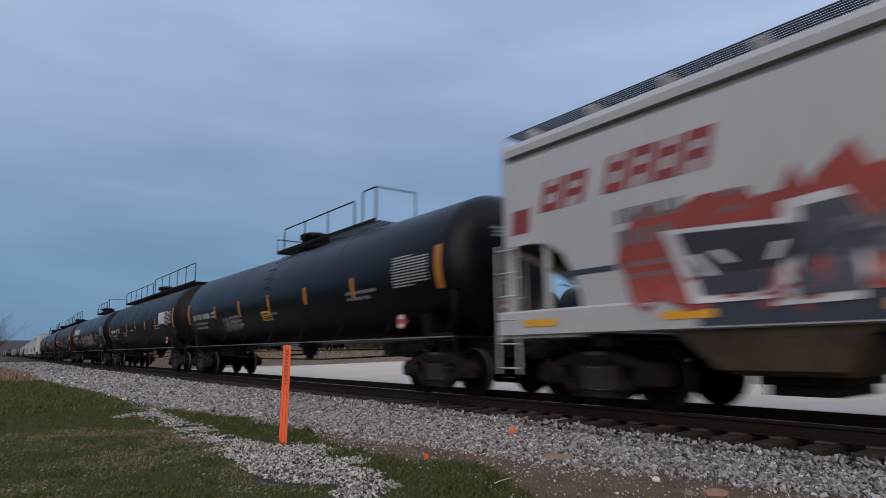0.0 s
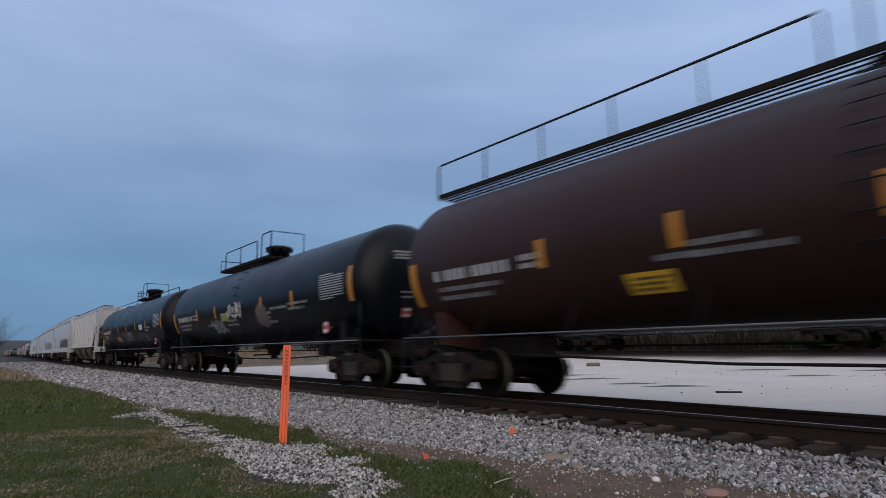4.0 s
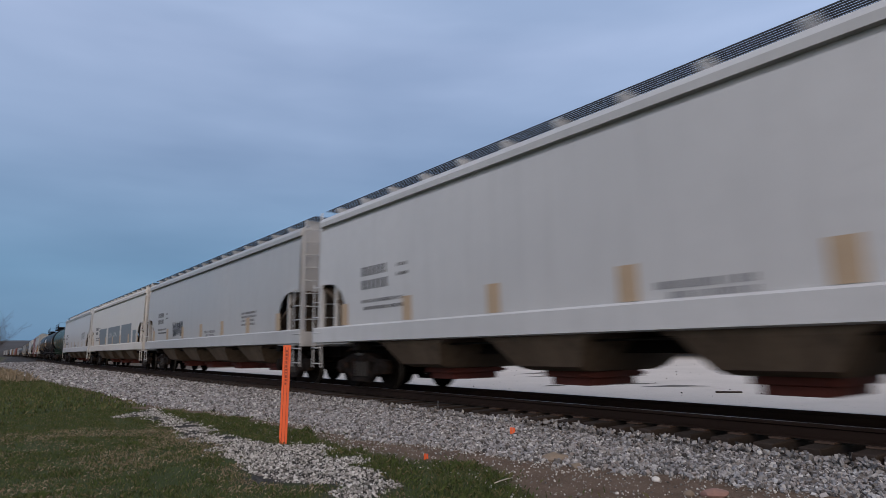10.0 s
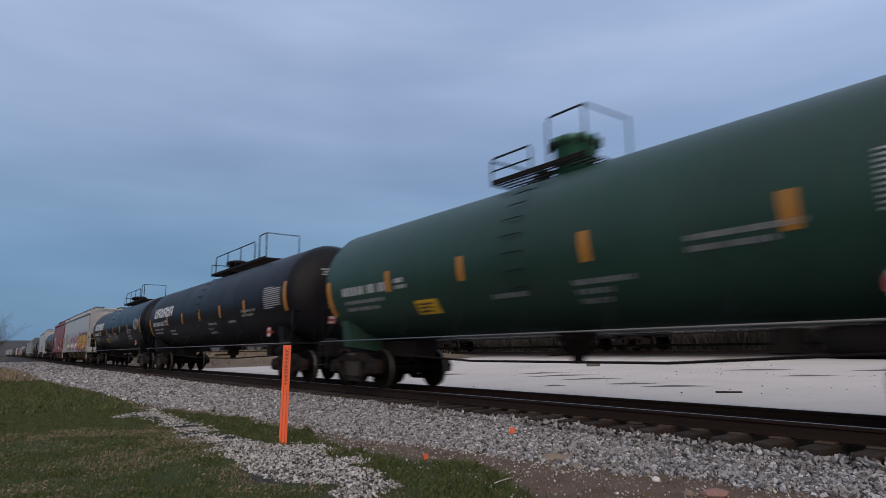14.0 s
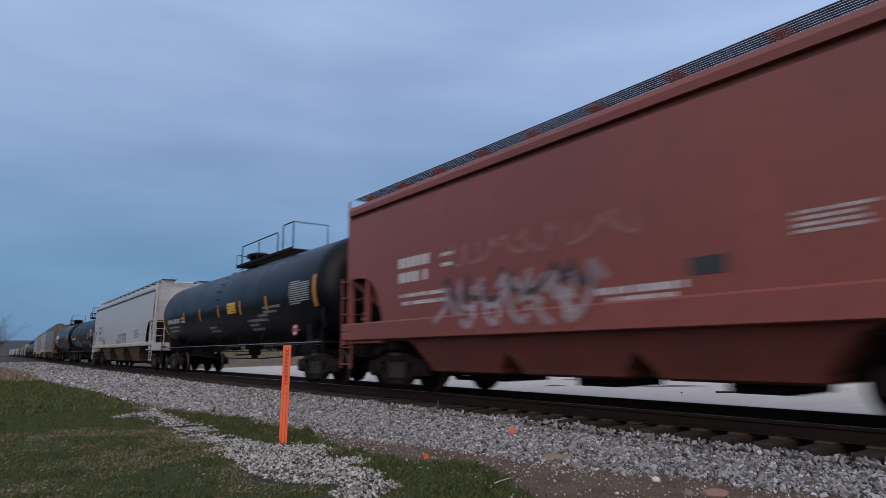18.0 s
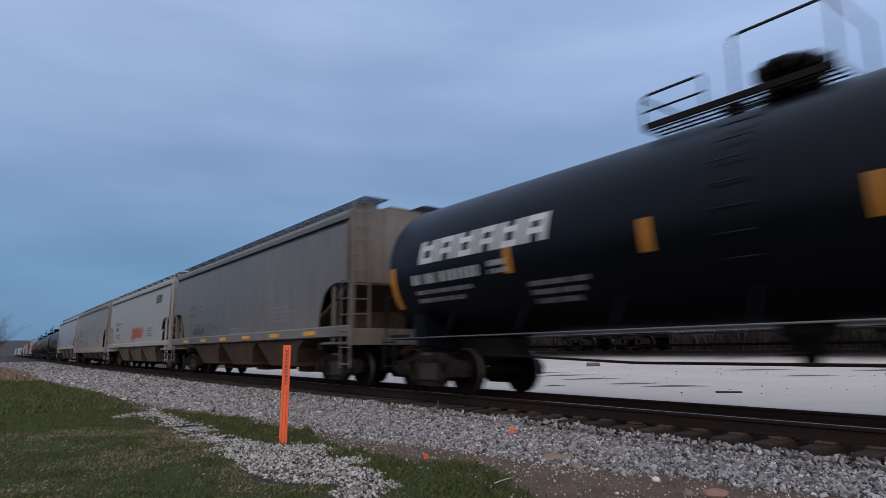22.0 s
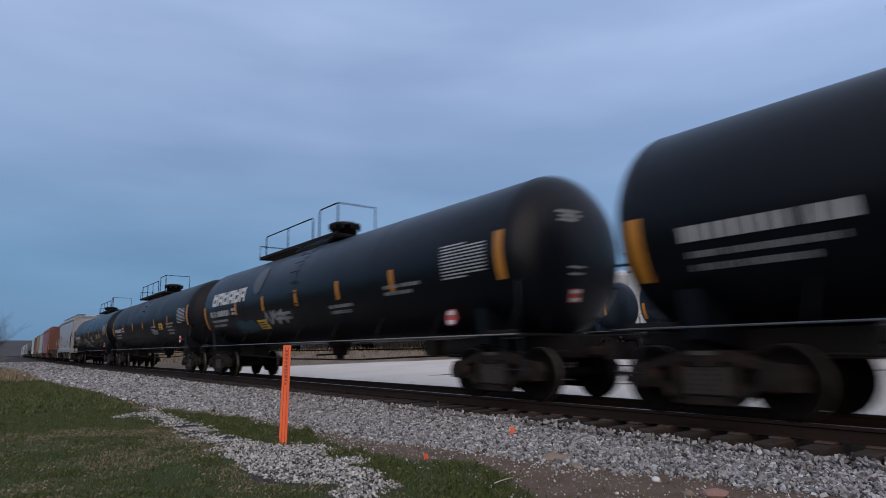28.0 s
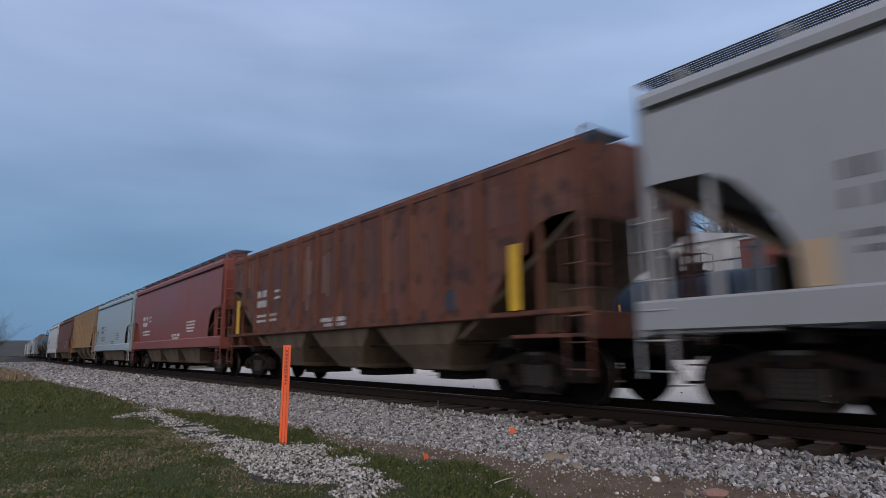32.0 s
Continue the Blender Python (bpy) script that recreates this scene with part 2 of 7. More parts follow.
# ---- mesh building ----
class Geo:
    """Collects vertices and faces of one part."""

    def __init__(self):
        self.v, self.f, self.s = [], [], []

    def add(self, verts, faces, smooth=False):
        o = len(self.v)
        self.v += [tuple(p) for p in verts]
        self.f += [tuple(i + o for i in f) for f in faces]
        self.s += [smooth] * len(faces)
        return self

    def box(self, x0, x1, y0, y1, z0, z1, b=0.008):
        x0, x1 = min(x0, x1), max(x0, x1)
        y0, y1 = min(y0, y1), max(y0, y1)
        z0, z1 = min(z0, z1), max(z0, z1)
        b = min(b, (x1 - x0) * 0.3, (y1 - y0) * 0.3, (z1 - z0) * 0.3)
        X, Y, Z = (x0, x1), (y0, y1), (z0, z1)
        v, idx = [], {}
        for i in (0, 1):
            for j in (0, 1):
                for k in (0, 1):
                    dx, dy, dz = (b if i == 0 else -b), (b if j == 0 else -b), (b if k == 0 else -b)
                    idx[i, j, k] = len(v)
                    v += [(X[i], Y[j] + dy, Z[k] + dz), (X[i] + dx, Y[j], Z[k] + dz), (X[i] + dx, Y[j] + dy, Z[k])]
        f = []
        q = lambda i, j, k, a: idx[i, j, k] + a
        f += [(q(0, 0, 0, 0), q(0, 0, 1, 0), q(0, 1, 1, 0), q(0, 1, 0, 0)), (q(1, 0, 0, 0), q(1, 1, 0, 0), q(1, 1, 1, 0), q(1, 0, 1, 0)),
              (q(0, 0, 0, 1), q(1, 0, 0, 1), q(1, 0, 1, 1), q(0, 0, 1, 1)), (q(0, 1, 0, 1), q(0, 1, 1, 1), q(1, 1, 1, 1), q(1, 1, 0, 1)),
              (q(0, 0, 0, 2), q(0, 1, 0, 2), q(1, 1, 0, 2), q(1, 0, 0, 2)), (q(0, 0, 1, 2), q(1, 0, 1, 2), q(1, 1, 1, 2), q(0, 1, 1, 2))]
        for i in (0, 1):
            for j in (0, 1):
                f += [(q(i, j, 0, 0), q(i, j, 1, 0), q(i, j, 1, 1), q(i, j, 0, 1))]
                f += [(q(i, 0, j, 0), q(i, 1, j, 0), q(i, 1, j, 2), q(i, 0, j, 2))]
                f += [(q(0, i, j, 1), q(1, i, j, 1), q(1, i, j, 2), q(0, i, j, 2))]
                for k in (0, 1):
                    f += [(q(i, j, k, 0), q(i, j, k, 1), q(i, j, k, 2))]
        return self.add(v, f)

    def prism(self, pts, axis, a, b):
        """A polygon drawn across one axis and pushed from a to b along it."""
        n = len(pts)
        place = {"x": lambda p, c: (c, p[0], p[1]), "y": lambda p, c: (p[0], c, p[1]), "z": lambda p, c: (p[0], p[1], c)}[axis]
        v = [place(p, a) for p in pts] + [place(p, b) for p in pts]
        f = [tuple(range(n))[::-1], tuple(range(n, 2 * n))]
        f += [(i, (i + 1) % n, n + (i + 1) % n, n + i) for i in range(n)]
        return self.add(v, f)

    def tube(self, path, r, n=6, closed_ends=True):
        """A round bar along a line of points."""
        path = [Vector(p) for p in path]
        v, f = [], []
        up = None
        for i, p in enumerate(path):
            d = (path[min(i + 1, len(path) - 1)] - path[max(i - 1, 0)]).normalized()
            up = Vector((0, 0, 1)) if abs(d.z) < 0.9 else Vector((0, 1, 0))
            a = d.cross(up).normalized()
            c = a.cross(d)
            rr = r[i] if isinstance(r, (list, tuple)) else r
            v += [p + (a * math.cos(t) + c * math.sin(t)) * rr for t in (2 * math.pi * k / n for k in range(n))]
        for i in range(len(path) - 1):
            f += [(i * n + k, i * n + (k + 1) % n, (i + 1) * n + (k + 1) % n, (i + 1) * n + k) for k in range(n)]
        self.add(v, f, True)
        if closed_ends:
            o = len(self.v) - len(v)
            self.f += [tuple(o + k for k in range(n))[::-1], tuple(len(self.v) - n + k for k in range(n))]
            self.s += [False, False]
        return self

    def lathe(self, profile, axis="x", n=24, at=(0, 0, 0), smooth=True, caps=True):
        """Turns (along, radius) points round an axis through at."""
        v, f = [], []
        for a, r in profile:
            for k in range(n):
                t = 2 * math.pi * k / n
                c, s = r * math.cos(t), r * math.sin(t)
                p = {"x": (a, c, s), "y": (c, a, s), "z": (c, s, a)}[axis]
                v.append((p[0] + at[0], p[1] + at[1], p[2] + at[2]))
        m = len(profile)
        for i in range(m - 1):
            f += [(i * n + k, i * n + (k + 1) % n, (i + 1) * n + (k + 1) % n, (i + 1) * n + k) for k in range(n)]
        self.add(v, f, smooth)
        if caps and profile[0][1] > 1e-4:
            self.f.append(tuple(len(self.v) - len(v) + k for k in range(n))[::-1])
            self.s.append(False)
        if caps and profile[-1][1] > 1e-4:
            self.f.append(tuple(len(self.v) - n + k for k in range(n)))
            self.s.append(False)
        return self

    def mesh(self, name, material):
        me = bpy.data.meshes.new(name)
        me.from_pydata(self.v, [], self.f)
        me.polygons.foreach_set("use_smooth", self.s)
        me.materials.append(material)
        me.update()
        return me


MESHES = {}


def shared(key, name, make, material):
    """One mesh for alike parts of alike things."""
    k = (key, material.name)
    if k not in MESHES:
        g = Geo()
        make(g)
        MESHES[k] = g.mesh(name, material)
    return MESHES[k]


def part(name, g, material, parent, label="", at=None, kind=""):
    """Links a Geo (or a ready mesh) as one mesh object under a thing or a part."""
    ob = new(name, g.mesh(name, material) if isinstance(g, Geo) else g)
    ob.parent = parent
    if at:
        ob.location = at
    if label:
        ob["label"] = label
    if kind:
        ob["kind"] = kind
    return ob


def thing(name, label, category, group="", m=None):
    ob = new(name)
    ob.empty_display_size = 0.5
    tagged(ob, label, category, group)
    if m:
        ob.matrix_basis = m
    return ob


# ---- wheels and trucks (shared by all wagons) ----
WHEEL_R = 0.457
AXLE = 0.9


def geo_wheel(g, side):
    s = side
    y = 0.755 * s
    prof = [(-0.070, 0.10), (-0.070, 0.16), (-0.02, 0.19), (-0.015, 0.36), (-0.065, 0.40), (-0.068, 0.450), (0.030, 0.457), (0.045, 0.482), (0.066, 0.478),
            (0.068, 0.40), (0.02, 0.37), (0.015, 0.2), (0.075, 0.16), (0.075, 0.10)]
    g.lathe([(y - a * s, r) for a, r in prof], "y", 24)


def geo_tread(g, side):
    y = 0.755 * side
    g.lathe([(y + 0.050 * side, 0.4505), (y + 0.048 * side, 0.4575), (y - 0.020 * side, 0.4600), (y - 0.024 * side, 0.452)], "y", 24, caps=False)


def geo_axle(g):
    g.lathe([(-1.08, 0.05), (-1.06, 0.085), (-0.85, 0.085), (-0.80, 0.11), (-0.70, 0.115), (-0.4, 0.085), (0.4, 0.085), (0.70, 0.115), (0.80, 0.11), (0.85, 0.085),
             (1.06, 0.085), (1.08, 0.05)], "y", 8)


def geo_side_frame(g, side):
    y0, y1 = 0.93 * side, 1.10 * side
    top = [(-1.16, 0.36), (-1.20, 0.52), (-1.10, 0.66), (-0.74, 0.70), (-0.46, 0.80), (-0.30, 0.84), (0.30, 0.84), (0.46, 0.80), (0.74, 0.70), (1.10, 0.66), (1.20, 0.52), (1.16, 0.36)]
    # upper chord, lower chord and the columns round the spring opening
    g.prism(top[:3] + [(-0.74, 0.70), (-0.66, 0.56), (-0.66, 0.36)], "y", y0, y1)
    g.prism([(1.16, 0.36), (0.66, 0.36), (0.66, 0.56), (0.74, 0.70), (1.10, 0.66), (1.20, 0.52)], "y", y0, y1)
    g.prism([(-0.80, 0.69), (-0.46, 0.80), (-0.30, 0.84), (0.30, 0.84), (0.46, 0.80), (0.80, 0.69), (0.70, 0.60), (0.36, 0.70), (-0.36, 0.70), (-0.70, 0.60)], "y", y0 * 0.99, y1 * 1.01)
    g.prism([(-0.72, 0.42), (-0.42, 0.16), (0.42, 0.16), (0.72, 0.42), (0.60, 0.44), (0.38, 0.26), (-0.38, 0.26), (-0.60, 0.44)], "y", y0, y1)
    g.box(-0.46, -0.32, y0, y1, 0.2, 0.76)
    g.box(0.32, 0.46, y0, y1, 0.2, 0.76)


def geo_bearing(g, side):
    g.lathe([(0.92 * side, 0.13), (1.12 * side, 0.13), (1.16 * side, 0.11), (1.17 * side, 0.05)], "y", 16)


def geo_springs(g, side):
    prof = []
    for i in range(6):
        z = 0.27 + i * 0.065
        prof += [(z, 0.075), (z + 0.032, 0.098)]
    g.lathe(prof, "z", 6, at=(0, 1.03 * side, 0))


def geo_bolster(g):
    g.box(-0.2, 0.2, -1.12, 1.12, 0.62, 0.74, 0.02)
    g.box(-0.22, 0.22, -0.5, 0.5, 0.55, 0.82, 0.02)
    g.lathe([(0.82, 0.22), (0.9, 0.22), (0.9, 0.1)], "z", 14)


def geo_brake_beam(g):
    for s in (-1, 1):
        g.box(0.30 * s, 0.36 * s, -0.8, 0.8, 0.36, 0.44)
        for y in (-0.75, 0.75):
            g.box(0.36 * s, 0.42 * s, y - 0.06, y + 0.06, 0.26, 0.54, 0.01)


def wheelset_mesh():
    if "wheelset" not in MESHES:
        g = Geo()
        geo_axle(g)
        geo_wheel(g, -1)
        geo_wheel(g, 1)
        n = len(g.f)
        geo_tread(g, -1)
        geo_tread(g, 1)
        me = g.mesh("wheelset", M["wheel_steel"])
        me.materials.append(M["tread_steel"])
        me.polygons.foreach_set("material_index", [0] * n + [1] * (len(g.f) - n))
        MESHES["wheelset"] = me
    return MESHES["wheelset"]


def make_truck(parent, x, plain=False):
    """A four-wheel truck; its wheelsets turn as the wagon runs."""
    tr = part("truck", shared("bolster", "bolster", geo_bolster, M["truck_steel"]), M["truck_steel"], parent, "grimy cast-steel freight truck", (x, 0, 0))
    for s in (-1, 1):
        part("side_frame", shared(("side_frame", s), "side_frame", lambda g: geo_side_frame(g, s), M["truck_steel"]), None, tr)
        for x in (() if plain else (-0.21, 0.0, 0.21)):
            part("coil_spring", shared(("springs", s), "coil_spring", lambda g: geo_springs(g, s), M["spring_steel"]), None, tr, at=(x, 0, 0))
        for a in (() if plain else (-AXLE, AXLE)):
            part("bearing_cap", shared(("bearing", s), "bearing_cap", lambda g: geo_bearing(g, s), M["truck_steel"]), None, tr, at=(a, 0, WHEEL_R))
    if not plain:
        for s in (-1, 1):
            part("wear_plate", shared(("wear", s), "wear_plate", lambda g: g.box(-0.17, 0.17, s * 1.105, s * 1.125, 0.775, 0.835, 0.004), M["tread_steel"]), None, tr, "bright worn plate on the side frame")
        part("brake_beam", shared("beam", "brake_beam", geo_brake_beam, M["dark_grime"]), None, tr)
    sets = [part("wheelset", wheelset_mesh(), None, tr, "pair of dark steel wheels on an axle", (a, 0, WHEEL_R)) for a in (-AXLE, AXLE)]
    ROLLING.append(sets)
    return tr


ROLLING = []      # pairs of wheelsets that turn


def geo_coupler(g, s):
    g.box(0, 0.62 * s, -0.08, 0.08, -0.08, 0.08, 0.02)
    g.prism([(0.50 * s, -0.16), (0.56 * s, -0.20), (0.80 * s, -0.12), (0.80 * s, 0.02), (0.70 * s, 0.06), (0.82 * s, 0.10), (0.78 * s, 0.18), (0.55 * s, 0.16)], "z", -0.14, 0.14)


def geo_hose(g, s):
    g.tube([(0.1 * s, 0.3, 0.0), (0.3 * s, 0.32, -0.06), (0.5 * s, 0.28, -0.3), (0.66 * s, 0.18, -0.42), (0.78 * s, 0.05, -0.42)], 0.026, 6)


def couplers(car, half):
    for s in (-1, 1):
        part("coupler", shared(("coupler", s), "coupler", lambda g: geo_coupler(g, s), M["truck_steel"]), None, car, "rusty knuckle coupler", (s * (half - 0.74), 0, 0.84))
        part("air_hose", shared(("hose", s), "air_hose", lambda g: geo_hose(g, s), M["dark_grime"]), None, car, "black rubber brake hose", (s * (half - 0.74), 0, 0.78))


# ---- painted marks ----
class Skin:
    """The near side of a wagon: gives the outer y at a height."""

    def __init__(self, kind, r=1.5, cz=2.62, w=1.57):
        self.kind, self.r, self.cz, self.w = kind, r, cz, w

    def y(self, z, lift):
        if self.kind == "tank":
            rr = self.r + lift
            d = max(-0.999, min(0.999, (z - self.cz) / rr))
            return -rr * math.sqrt(1 - d * d)
        return -(hopper_half(z, self.w) + lift)


def hopper_half(z, w):
    """Half width of a smooth hopper side at a height: slightly bowed."""
    t = (z - 1.45) / 2.6
    return w - 0.020 + 0.022 * math.sin(math.pi * max(0.0, min(1.0, t)))


def mark(g, skin, pts_x, z0, z1, lift=0.007, slant=0.0, steps=4):
    """A painted strip that follows the side: from x0 to x1 and z0 to z1."""
    x0, x1 = pts_x
    v, f = [], []
    for i in range(steps + 1):
        z = z0 + (z1 - z0) * i / steps
        dx = slant * (z - z0)
        for x in (x0, x1):
            v.append((x + dx, skin.y(z, lift), z))
            v.append((x + dx, skin.y(z, lift - 0.005), z))
    for i in range(steps):
        a = i * 4
        f += [(a, a + 2, a + 6, a + 4), (a, a + 4, a + 5, a + 1), (a + 2, a + 3, a + 7, a + 6)]
    f += [(0, 1, 3, 2), (steps * 4, steps * 4 + 2, steps * 4 + 3, steps * 4 + 1)]
    return g.add(v, f)


def polymark(g, skin, pts, lift=0.008):
    """A painted outline (x, z) that follows the side, cut into bands so that it bends with it."""
    cx = sum(p[0] for p in pts) / len(pts)
    cz = sum(p[1] for p in pts) / len(pts)
    n = len(pts)
    rings = 3
    v = [(cx, skin.y(cz, lift), cz)]
    for k in range(1, rings + 1):
        for x, z in pts:
            xx, zz = cx + (x - cx) * k / rings, cz + (z - cz) * k / rings
            v.append((xx, skin.y(zz, lift), zz))
    f = [(0, 1 + i, 1 + (i + 1) % n) for i in range(n)]
    for k in range(rings - 1):
        o = 1 + k * n
        f += [(o + i, o + n + i, o + n + (i + 1) % n, o + (i + 1) % n) for i in range(n)]
    return g.add(v, f)


def writing(g, skin, rng, x0, x1, z, h, lift=0.007):
    """A line of unreadable writing: short bars with gaps of a word."""
    x = x0
    while x < x1 - h * 0.4:
        w = min(rng.uniform(0.42, 0.72) * h, x1 - x)
        mark(g, skin, (x, x + w), z, z + h, lift, steps=1)
        x += w + h * (0.30 if rng.random() < 0.8 else 0.9)


def block_writing(g, skin, rng, x0, x1, z0, z1, lines, lift=0.007):
    step = (z1 - z0) / lines
    for i in range(lines):
        writing(g, skin, rng, x0, x0 + (x1 - x0) * rng.uniform(0.75, 1.0), z0 + i * step, step * 0.55, lift)


def big_letters(g, skin, x0, x1, z0, z1, n, slant=0.15, lift=0.009):
    """Plain block shapes standing for a painted company name."""
    w = (x1 - x0) / n
    t = z1 - z0
    for i in range(n):
        a, b = x0 + i * w, x0 + (i + 0.86) * w
        mark(g, skin, (a, a + w * 0.24), z0, z1, lift, slant)
        mark(g, skin, (b - w * 0.24, b), z0, z1, lift, slant)
        for k, q in ((0.30, 0.52), (0.76, 1.0)) if i % 2 else ((0.0, 0.24), (0.56, 0.78)):
            dx = slant * t * k
            mark(g, skin, (a + w * 0.18 + dx, b - w * 0.18 + dx), z0 + t * k, z0 + t * q, lift + 0.001, slant, 2)


PAINTS = {}


def spray(col):
    if col not in PAINTS:
        PAINTS[col] = mat("spray_paint", col, 0.5, var=0.3, scale=5.0, tint=tuple(min(0.9, c * 1.25 + 0.006) for c in col))
    return PAINTS[col]


def graffiti(car, skin, rng, x0, x1, z0, z1, fills, edge, letters=5, back=None):
    """Bubble letters: a backing cloud, dark outlines, bright fills, and highlights; each a part of its own."""
    letters = int(letters * 1.5)
    w = (x1 - x0) / letters
    if back:
        g = Geo()
        for i in range(letters * 2):
            c = (x0 + (i + 0.5) * w / 2, (z0 + z1) / 2 + rng.uniform(-0.05, 0.08) * (z1 - z0))
            r = (w * rng.uniform(0.42, 0.6), (z1 - z0) * rng.uniform(0.42, 0.56))
            polymark(g, skin, [(c[0] + r[0] * math.cos(t) * rng.uniform(0.85, 1.1), max(z0 - 0.1, c[1] + r[1] * math.sin(t) * rng.uniform(0.85, 1.08))) for t in [k * 0.4488 for k in range(14)]],
                     0.007 + 0.0004 * i)
        part("graffiti_cloud", g, spray(back), car, "sprayed backing colour")
    for i in range(letters):
        a = x0 + i * w
        lean = rng.uniform(-0.12, 0.2) * w
        h0, h1 = z0 + rng.uniform(0, 0.12) * (z1 - z0), z1 - rng.uniform(0, 0.16) * (z1 - z0)
        k = rng.randrange(4)
        shape = [[(0.02, 0), (0.42, 0.03), (0.50, 0.34), (0.60, 0.02), (1.0, 0.0), (0.92, 0.5), (1.02, 0.96), (0.62, 1.0), (0.5, 0.72), (0.40, 1.0), (0.0, 0.95), (0.1, 0.5)],
                 [(0.0, 0.05), (0.35, 0.0), (1.0, 0.06), (1.03, 0.42), (0.72, 0.40), (0.78, 0.62), (1.02, 0.66), (0.95, 1.02), (0.4, 0.98), (0.02, 0.84), (0.12, 0.45)],
                 [(0.05, 0.0), (0.38, 0.05), (0.42, 0.30), (0.62, 0.30), (0.66, 0.0), (1.02, 0.02), (0.86, 0.62), (0.70, 1.03), (0.36, 1.0), (0.16, 0.60)],
                 [(0.22, 0.0), (0.62, 0.02), (0.66, 0.60), (1.05, 0.66), (1.0, 1.0), (0.5, 1.04), (-0.03, 0.96), (0.0, 0.62), (0.26, 0.60)]][k]
        flip = rng.random() < 0.5
        pts = [(a + ((1 - px) if flip else px) * w * 1.30 + lean * pz + rng.uniform(-0.13, 0.13) * w, h0 + (pz + rng.uniform(-0.10, 0.10)) * (h1 - h0)) for px, pz in shape]
        cx, cz = sum(p[0] for p in pts) / len(pts), sum(p[1] for p in pts) / len(pts)
        g = Geo()
        fan(g, skin, [(cx + (x - cx) * 1.10, cz + (z - cz) * 1.07) for x, z in pts], 0.013 + 0.0006 * i)
        part("graffiti_outline", g, spray(edge), car)
        g = Geo()
        fan(g, skin, [(cx + (x - cx) * 0.86, cz + (z - cz) * 0.88) for x, z in pts], 0.017 + 0.0006 * i)
        part("graffiti_fill", g, spray(fills[i % len(fills)]), car)
        g = Geo()
        for _ in range(3):
            px, pz = rng.uniform(a + 0.1 * w, a + 0.7 * w), rng.uniform(h0 + 0.15 * (h1 - h0), h1 - 0.35 * (h1 - h0))
            fan(g, skin, [(px, pz), (px + 0.2 * w, pz + rng.uniform(-0.05, 0.1)), (px + 0.24 * w, pz + 0.16 * (h1 - h0)), (px + 0.04 * w, pz + 0.2 * (h1 - h0))], 0.0205 + 0.0003 * _)
        px = rng.uniform(a + 0.2 * w, a + 0.6 * w)
        fan(g, skin, [(px, h0 + 0.2 * (h1 - h0)), (px + 0.07 * w, h0 + 0.2 * (h1 - h0)), (px + 0.16 * w, h1 - 0.2 * (h1 - h0)), (px + 0.08 * w, h1 - 0.2 * (h1 - h0))], 0.0225)
        strokes = Geo()
        for _ in range(4):
            px, pz = rng.uniform(a, a + 0.9 * w), rng.uniform(h0 + 0.1 * (h1 - h0), h1 - 0.4 * (h1 - h0))
            dx, dz = rng.uniform(-0.25, 0.25) * w, rng.uniform(0.12, 0.36) * (h1 - h0)
            fan(strokes, skin, [(px, pz), (px + 0.08 * w, pz), (px + dx + 0.09 * w, pz + dz), (px + dx, pz + dz)], 0.024 + 0.0003 * _)
        part("graffiti_stroke", strokes, spray((0.04, 0.03, 0.045) if i % 3 else (0.55, 0.55, 0.56)), car)
        part("graffiti_accent", g, spray(fills[(i + 1 + rng.randrange(len(fills))) % len(fills)]), car)


def fan(g, skin, pts, lift):
    """A painted outline of any shape, triangulated and draped on the side."""
    bm = bmesh.new()
    vs = [bm.verts.new((x, 0, z)) for x, z in pts]
    bm.faces.new(vs)
    bmesh.ops.triangulate(bm, faces=bm.faces[:])
    bmesh.ops.subdivide_edges(bm, edges=bm.edges[:], cuts=2, use_grid_fill=True)
    bm.verts.index_update()
    g.add([(v.co.x, skin.y(v.co.z, lift), v.co.z) for v in bm.verts], [tuple(v.index for v in f.verts) for f in bm.faces])
    bm.free()


# ---- tank wagons ----
def geo_shell(g, half, r, cz):
    d = 0.62
    head = [(half + d * math.sin(t), r * math.cos(t) ** 0.8) for t in [math.pi / 2 * k / 8 for k in range(1, 8)]] + [(half + d, 0.0)]
    prof = [(-a, q) for a, q in reversed(head)]
    n = 8
    prof += [(-half + 2 * half * i / n, r) for i in range(n + 1)]
    prof += head
    g.lathe(prof, "x", 48, at=(0, 0, cz))


def head_mark(g, half, r, cz, y0, y1, z0, z1, lift=0.012):
    """A painted strip that lies on the domed front head."""
    def at(y, z):
        q = min(0.999, math.hypot(y, z - cz) / r)
        return (half + 0.62 * math.sqrt(1 - q ** 2.5) + lift, y, z)
    n = 4
    v = []
    for i in range(n + 1):
        y = y0 + (y1 - y0) * i / n
        v += [at(y, z0), at(y, z1)]
    g.add(v, [(2 * i, 2 * i + 2, 2 * i + 3, 2 * i + 1) for i in range(n)])


def geo_seam(g, r, cz):
    g.lathe([(-0.02, r - 0.002), (-0.012, r + 0.005), (0.012, r + 0.005), (0.02, r - 0.002)], "x", 48, at=(0, 0, cz), caps=False)


def geo_manway(g, z):
    g.lathe([(z - 0.15, 0.38), (z + 0.44, 0.38), (z + 0.45, 0.45), (z + 0.53, 0.45), (z + 0.56, 0.42), (z + 0.61, 0.26), (z + 0.62, 0.0)], "z", 20)


def geo_bolts(g, z):
    for k in range(10):
        t = 2 * math.pi * k / 10
        g.box(0.45 * math.cos(t) - 0.03, 0.45 * math.cos(t) + 0.03, 0.45 * math.sin(t) - 0.03, 0.45 * math.sin(t) + 0.03, z + 0.36, z + 0.55)


